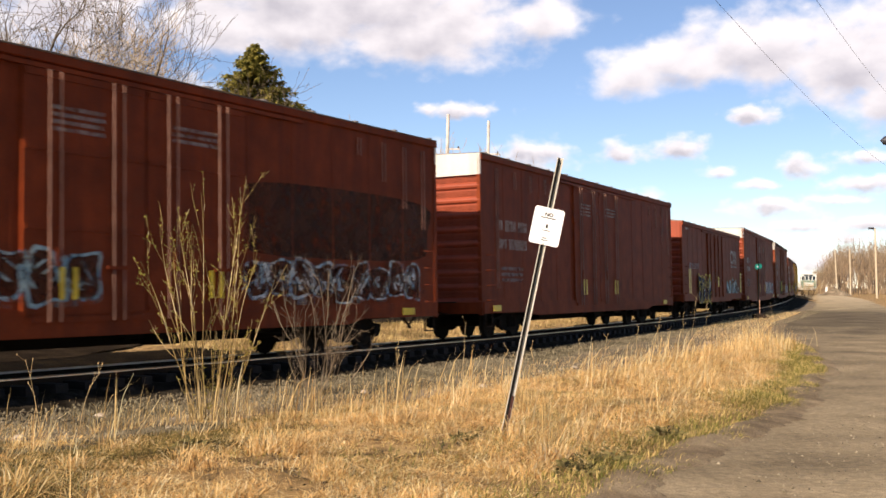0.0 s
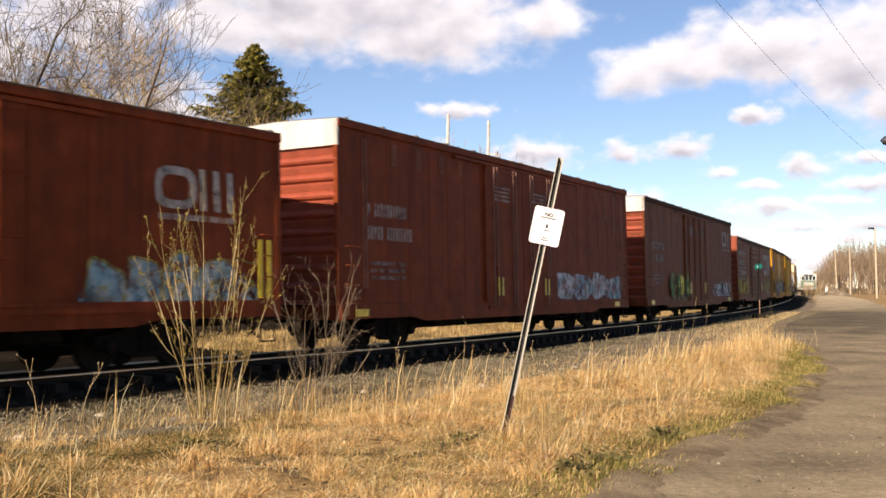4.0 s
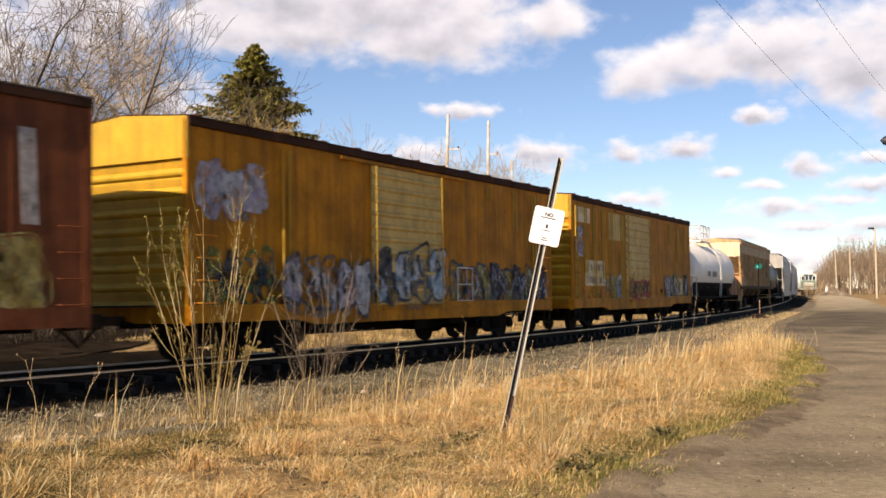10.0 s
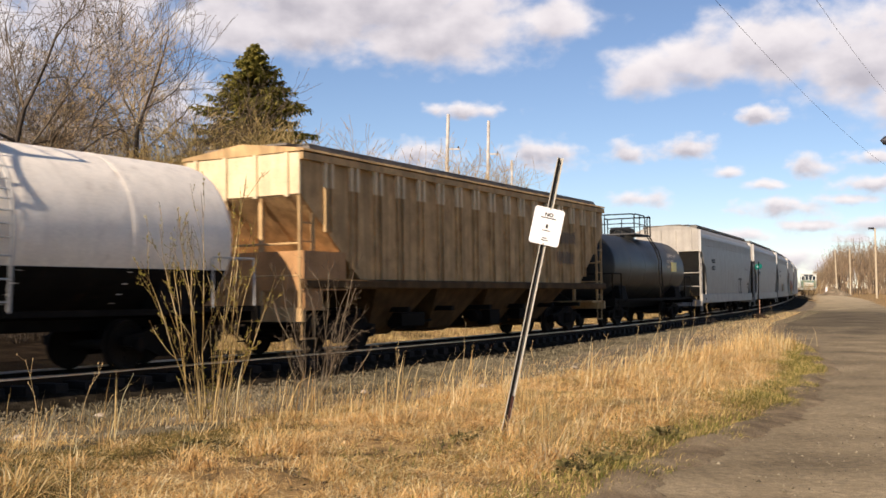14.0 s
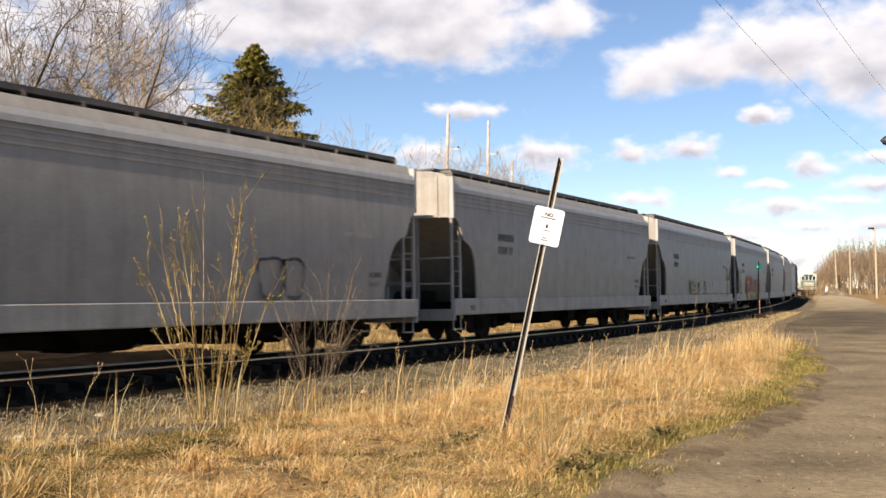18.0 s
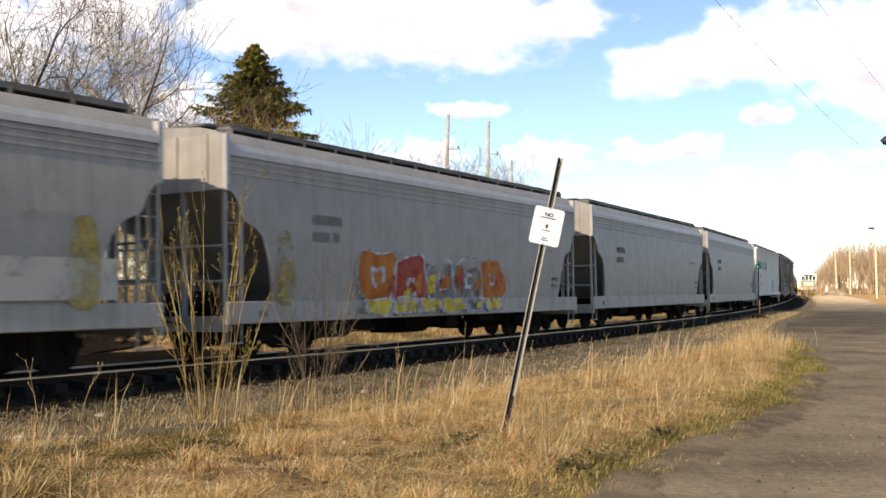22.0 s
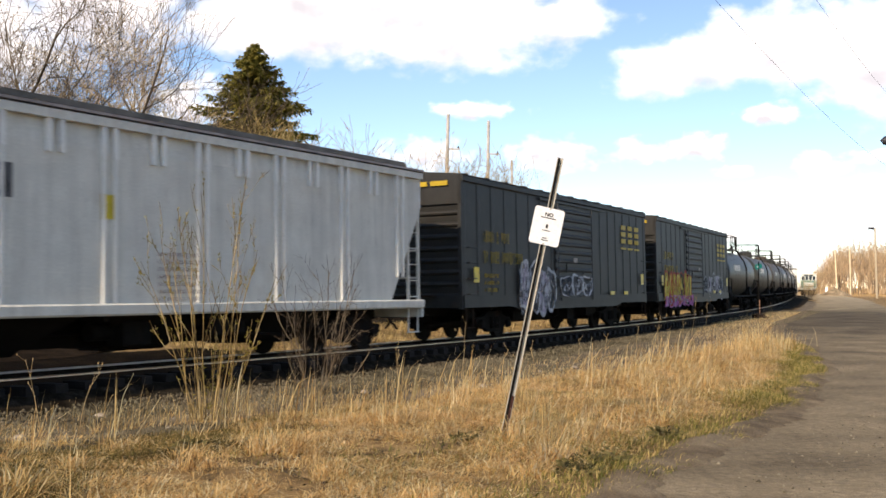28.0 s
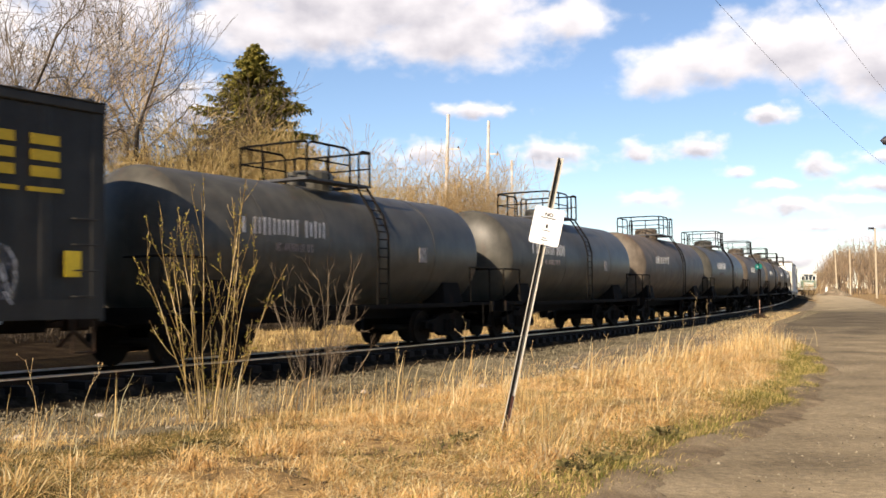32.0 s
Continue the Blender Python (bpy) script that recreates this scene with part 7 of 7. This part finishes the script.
def locomotive():
    """Parked on the siding, cab end towards the road."""
    lo = thing("locomotive", "parked diesel locomotive in off-white and grey-green", "locomotive")
    cream, green, glass = surface("off_white_cab_paint", (0.62, 0.62, 0.58), 0.5, vary=0.1), surface("grey_green_paint", (0.13, 0.21, 0.17), 0.5, vary=0.15), surface("dark_window", (0.03, 0.04, 0.05), 0.15)
    part("frame", Shape().box(0, 0, 1.15, 17, 3.0, 0.4), STEEL_DARK, lo)
    part("long_hood", Shape().box(1.9, 0, 2.75, 12.2, 1.9, 2.8, 0.2), green, lo)
    part("cab", Shape().box(-5.6, 0, 2.95, 2.8, 3.1, 3.2, 0.25), cream, lo)
    part("short_hood", Shape().box(-7.6, 0, 2.1, 1.5, 1.9, 1.5, 0.2), cream, lo)
    part("cab_panel", Shape().box(-7.03, 0, 2.55, 0.05, 3.0, 1.5), green, lo, "grey-green lower cab front")
    part("cab_roof", Shape().box(-5.6, 0, 4.62, 3.1, 3.2, 0.14, 0.05), cream, lo)
    for y in (-1.05, -0.35, 0.35, 1.05):
        part("window", Shape().box(-7.03, y, 3.75, 0.05, 0.55, 0.75), glass, lo)
    for s in (-1, 1):
        part("side_window", Shape().box(-5.6, s * 1.56, 3.7, 1.6, 0.05, 0.75), glass, lo)
        rail = Shape()
        for x in range(-8, 9, 2):
            rail.rod((x, s * 1.45, 1.35), (x, s * 1.45, 2.35), 0.025, n=5)
        rail.rod((-8.2, s * 1.45, 2.35), (8.2, s * 1.45, 2.35), 0.025, n=5)
        part("handrail", rail, WHITE_BAND, lo)
    part("pilot", Shape().box(-8.5, 0, 0.75, 0.2, 2.9, 1.0), STEEL_BROWN, lo, "rusty front plate")
    part("nose_stripe", Shape().box(-8.37, 0, 2.0, 0.04, 1.7, 0.3), green, lo, "grey-green nose stripe")
    part("headlight", Shape().lathe("x", [(-7.1, 0.14), (-7.0, 0.14)], 10, (0, 0, 4.3)), WHITE_BAND, lo)
    part("number_board", Shape().box(-7.05, 0, 4.3, 0.04, 1.8, 0.28), glass, lo)
    for e in (-1, 1):
        t = part("truck", TRUCK, None, lo, at=(e * 5.3, 0, 0))
        for a in (-0.87, 0.87):
            part("wheelset", WHEELSET, None, t, at=(a, 0, 0.42))
    x, y, h = track(214, 4.6)
    lo.matrix_basis = pose(float(x), float(y), -0.25, 0, 0, 90 - math.degrees(h))
    bed = Shape()
    sid = [track(s, 4.6) for s in np.arange(120, 330, 6)]
    siding = thing("siding", "rusty siding track beside the main line", "track", kind="structure", data=Shape().loft([[(float(px + d * math.cos(ph)), float(py - d * math.sin(ph)), z) for d, z in ((-1.9, -0.44), (-1.4, -0.36), (1.4, -0.36), (1.9, -0.44))] for px, py, ph in sid]).mesh("siding", GRAVEL_SHADED))
    for lat in (-0.755, 0.755):
        part("rail", Shape().loft([[(float(px + (lat + d) * math.cos(ph)), float(py - (lat + d) * math.sin(ph)), z) for d, z in ((-0.04, -0.37), (0.04, -0.37), (0.035, -0.25), (-0.035, -0.25))] for px, py, ph in sid]), RAIL_STEEL, siding)


def verge_things():
    near_shrub(-3.42, 15.5, 3.75, 1.15, 10, 16, 27, 0.46, 0.66, 0.08, "leafless shrub with pale yellow-green stems and buds", True, TWIG_GREEN, 0.32)
    near_shrub(-2.25, 19.2, 2.65, 1.2, 13, 12, 22, 0.8, 0.95, 0.13, "small bare grey shrub with tangled twigs", False, TWIG_DARK, 0.12, 0.0105)
    for i, (px, py, hh) in enumerate(((-0.035, 17.5, 1.0), (0.0205, 20.5, 1.35), (0.05, 21.5, 0.8), (0.155, 26, 0.75), (0.128, 27, 0.7), (0.205, 33, 1.0), (0.236, 38, 1.5), (0.25, 39, 1.2), (0.228, 37, 0.9), (-0.375, 13.8, 1.1), (0.075, 18.5, 0.6), (0.29, 40, 0.9), (0.31, 42, 1.1), (-0.34, 14.5, 0.9), (0.185, 30, 0.8), (0.09, 19.0, 0.8))):
        weed(px * py, py, hh, 50 + i, 0.5 if px < -0.3 else 0.22)
    for i, (px, py, r) in enumerate(((0.149, 10.6, 0.3), (0.165, 10.9, 0.22), (0.128, 10.1, 0.24), (0.213, 12.6, 0.2), (0.025, 12.2, 0.16), (-0.16, 12.6, 0.24), (-0.235, 11.5, 0.2))):
        leafy_weed(px * py, py, r, 80 + i)
    rnd = random.Random(77)
    for i in range(26):
        s = rnd.uniform(-14, 16)
        lat = float(np.interp(s, VERGE_S, VERGE_L)) - rnd.uniform(-0.4, 1.6)
        x, y, _ = track(s, lat)
        rock = thing("rock", "pale rounded stone lying in the verge", "stone", "loose stones")
        r = rnd.uniform(0.04, 0.1)
        part("stone", Shape().lathe("z", [(-r * 0.5, r * 0.5), (-r * 0.2, r), (r * 0.3, r * 0.9), (r * 0.6, r * 0.3)], 7), ROCK, rock, soft=True)
        rock.matrix_basis = pose(float(x), float(y), float(land_z([x], [y])[0]) + r * 0.45, rnd.uniform(-15, 15), rnd.uniform(-15, 15), rnd.uniform(0, 180))


no_sign()
pole(0.0012, 76, 13.8, 0.17, 0.012, True, POLE_WOOD, "weathered wooden utility pole with short crossarm")
pole(0.0412, 84, 14.6, 0.17, 0.004, True, POLE_WOOD, "weathered wooden utility pole with short crossarm")
pole(0.067, 98, 13.1, 0.17, -0.02, False, POLE_WOOD, "plain weathered wooden pole")
pole(0.374, 250, 10.3, 0.17, -0.06, False, POLE_TAN, "leaning tan wooden pole by far road")
pole(0.3865, 235, 10.2, 0.17, -0.02, False, POLE_TAN, "tan wooden pole by far road")
pole(0.4115, 190, 12.4, 0.19, -0.03, False, POLE_TAN, "tan wooden pole with floodlight by far road", True)
wire((0.237 * 22, 22, 1.6 + 0.2685 * 22 + 0.6), (0.44 * 60, 60, 1.6 + 0.105 * 60), 0.5, "thin dark grey overhead cable")
wire((0.345 * 26, 26, 1.6 + 0.2685 * 26 + 0.5), (0.45 * 60, 60, 1.6 + 0.16 * 60), 0.4, "thin dark grey overhead cable")
street_lamp()
switch_stand()
locomotive()
verge_things()
woods()
ground_sheet()
road()
road_edge()
stony_strip()
track_bed()
stones()
road_pebbles()
def sparse(rng, count):
    s = -20 + 75 * rng.random(count) ** 1.2
    lat = np.minimum(np.interp(s, VERGE_S, VERGE_L) + 0.3, np.interp(s, ROAD_S, ROAD_L) - 0.3) - 2.6 * rng.random(count) ** 1.5
    x, y, _ = track(s, lat)
    return x, y, 0.6 + 0.6 * rng.random(count)


def low_corner(s, lat):
    """Where the dry grass is thin and olive."""
    return np.sin(s * 1.3) + np.cos(lat * 1.1 + s * 0.4) + 0.35 * (-12.5 - s) + 0.9 * (7.6 - lat) > 0.6


def keep_dry(s, lat):
    """Thins the straw where the grass is olive."""
    return ~((s < -11.0) & (lat < 9.2) & (np.sin(s * 37.0 + lat * 91.0) > 0.1))


scatter_blades("olive_grass", "short olive-brown grass in the lower verge", "grass", 120000, field(-24, 14, 1.3, 4600, 0.25, 0.6, low_corner), 0.15, 0.0055, OLIVE, 15, 2.4)
scatter_blades("dry_grass", "matted golden dry grass over the verge", "grass", 200000, field(-24, 24, 1.1, 3600, 0.12, 0.85, keep_dry), 0.125, 0.0052, STRAW, 1, 3.8, 1.8)
scatter_blades("lying_straw", "long bleached straw lying over the grass", "grass", 60000, field(-24, 22, 1.1, 1100, 0.14, 0.8, keep_dry), 0.12, 0.0085, STRAW, 7, 9.0, 3.0)
scatter_blades("dry_grass_tufts", "straw-coloured dry grass tufts", "grass", 40000, field(-24, 24, 1.1, 420, 0.1, 1.0, keep_dry), 0.26, 0.006, STRAW, 2, 3.2, 1.8)
scatter_blades("tall_dry_grass", "tall thin straw-coloured grass stems", "grass", 2600, field(-24, 16, 1.0, 170, 0.12, 1.0, keep_dry), 0.62, 0.0042, STRAW, 5, 1.3)


def stalk_bunches(rng, count):
    """Loose bunches of tall stalks standing over the matted grass."""
    k = 34
    cs = -16 + 24 * rng.random(k)
    low, high = np.interp(cs, VERGE_S, VERGE_L) + 0.3, np.interp(cs, ROAD_S, ROAD_L) - 1.4
    cl = low + np.maximum(high - low, 0.2) * rng.random(k) ** 1.2
    i = rng.integers(0, k, count)
    x, y, _ = track(cs[i] + rng.normal(0, 0.16, count), cl[i] + rng.normal(0, 0.16, count))
    return x, y, (0.6 + 0.55 * rng.random(k))[i]


def edge_stalks(rng, count):
    """Thin dead stalks along the foot of the ballast, round the shrubs."""
    s = rng.normal(-9.5, 2.6, count)
    lat = np.interp(s, VERGE_S, VERGE_L) - 0.25 + 0.45 * rng.random(count)
    x, y, _ = track(s, lat)
    return x, y, 0.35 + 0.75 * rng.random(count) ** 2


scatter_blades("dead_stalks", "tall bleached stalks in loose bunches", "grass", 420, stalk_bunches, 0.8, 0.0075, STRAW, 21, 1.0, 0.5)
scatter_blades("edge_stalks", "thin brown dead stalks at the foot of the ballast", "grass", 560, edge_stalks, 0.7, 0.0045, DULL_STRAW, 22, 0.6, 2.0)
scatter_blades("leaf_crumbs", "small brown dead leaves in the matted grass", "leaves", 5000, field(-24, 16, 1.1, 900, 0.25, 0.5), 0.075, 0.016, BRUSH, 23, 5.0, 3.0)
scatter_blades("green_grass", "short green spring grass along the road edge", "grass", 80000, field(-24, 15, 1.0, 5000, 0.24, -0.3, lambda s, lat: lat > np.interp(s, ROAD_S, ROAD_L) - 1.0 - 0.35 * np.sin(s * 0.9) - 0.3 * np.sin(s * 2.3 + lat)), 0.13, 0.0055, GREEN, 3, 1.9)
scatter_blades("green_tufts", "green shoots among the dry grass", "grass", 26000, field(-24, 22, 1.1, 700, 0.3, 0.3, lambda s, lat: np.sin(s * 1.3) + np.cos(lat * 1.1 + s * 0.4) + 0.09 * (-4 - s) > 0.2), 0.12, 0.005, GREEN, 8, 1.8)
def bend_tuft(rng, count):
    s, lat = rng.normal(7.0, 1.3, count), rng.normal(7.6, 0.45, count)
    x, y, _ = track(s, lat)
    return x, y, 0.6 + 0.5 * rng.random(count)


scatter_blades("reed_tuft", "tall rusty dry grass tuft at road bend", "grass", 1300, bend_tuft, 0.6, 0.006, STRAW, 12, 0.7)
scatter_blades("sparse_grass", "thin dry grass in stony dirt", "grass", 16000, sparse, 0.2, 0.005, STRAW, 6, 1.5)


def far_side(rng, count):
    s = -1 + 91 * rng.random(count) ** 1.2
    lat = -4.4 - 4.8 * rng.random(count)
    x, y, _ = track(s, lat)
    return x, y, np.ones(count)


scatter_blades("far_side_grass", "dry grass beyond the railway track", "grass", 30000, far_side, 0.2, 0.012, DULL_STRAW, 4, 1.4)


def undergrowth():
    """Dark brush at the foot of the trees beyond the track, and ground sheets there with shade painted in."""
    ribbon("leaf_litter", "leaf litter under the trees with shade painted in", "leaf litter", -60, 110, 1.0, lambda s: (-26.0, -8.9 + 0.4 * math.sin(s * 0.8) + 2.6 * float(smooth(3, -4, s))), SHADED_LITTER, lambda s, lats, t: 0.05 + 0.0 * lats, 14)
    # This dark strip is added as painted shade behind the train.
    ribbon("cinder_shoulder", "near-black strip painted for the shade beyond the track", "cinder", -60, 110, 1.0, lambda s: (-4.5 - 1.9 * float(smooth(3, -4, s)) + 0.3 * math.sin(s * 1.1), -3.0), FAR_SHADE, lambda s, lats, t: 0.04 + 0.0 * lats, 8)
    rnd = random.Random(14)
    segs = []
    for i in range(2600):
        s, lat = rnd.uniform(-30, 95), -9.2 - 5.5 * rnd.random() ** 1.5
        x, y, _ = track(s, lat)
        h = rnd.uniform(0.5, 1.5)
        p = Vector((float(x), float(y), -0.45))
        for k in range(4):
            q = p + Vector((rnd.gauss(0, 0.16), rnd.gauss(0, 0.16), h * rnd.uniform(0.25, 0.4)))
            segs.append((p, q, 0.016, 0.01))
            segs.append((q, q + Vector((rnd.gauss(0, 0.25), rnd.gauss(0, 0.25), rnd.uniform(0.05, 0.3))), 0.01, 0.005))
            p = q
    thing("undergrowth", "dark tangled brush at the foot of the trees", "brush", kind="stuff", data=sticks("undergrowth", segs, BRUSH, 3))


undergrowth()

motions()
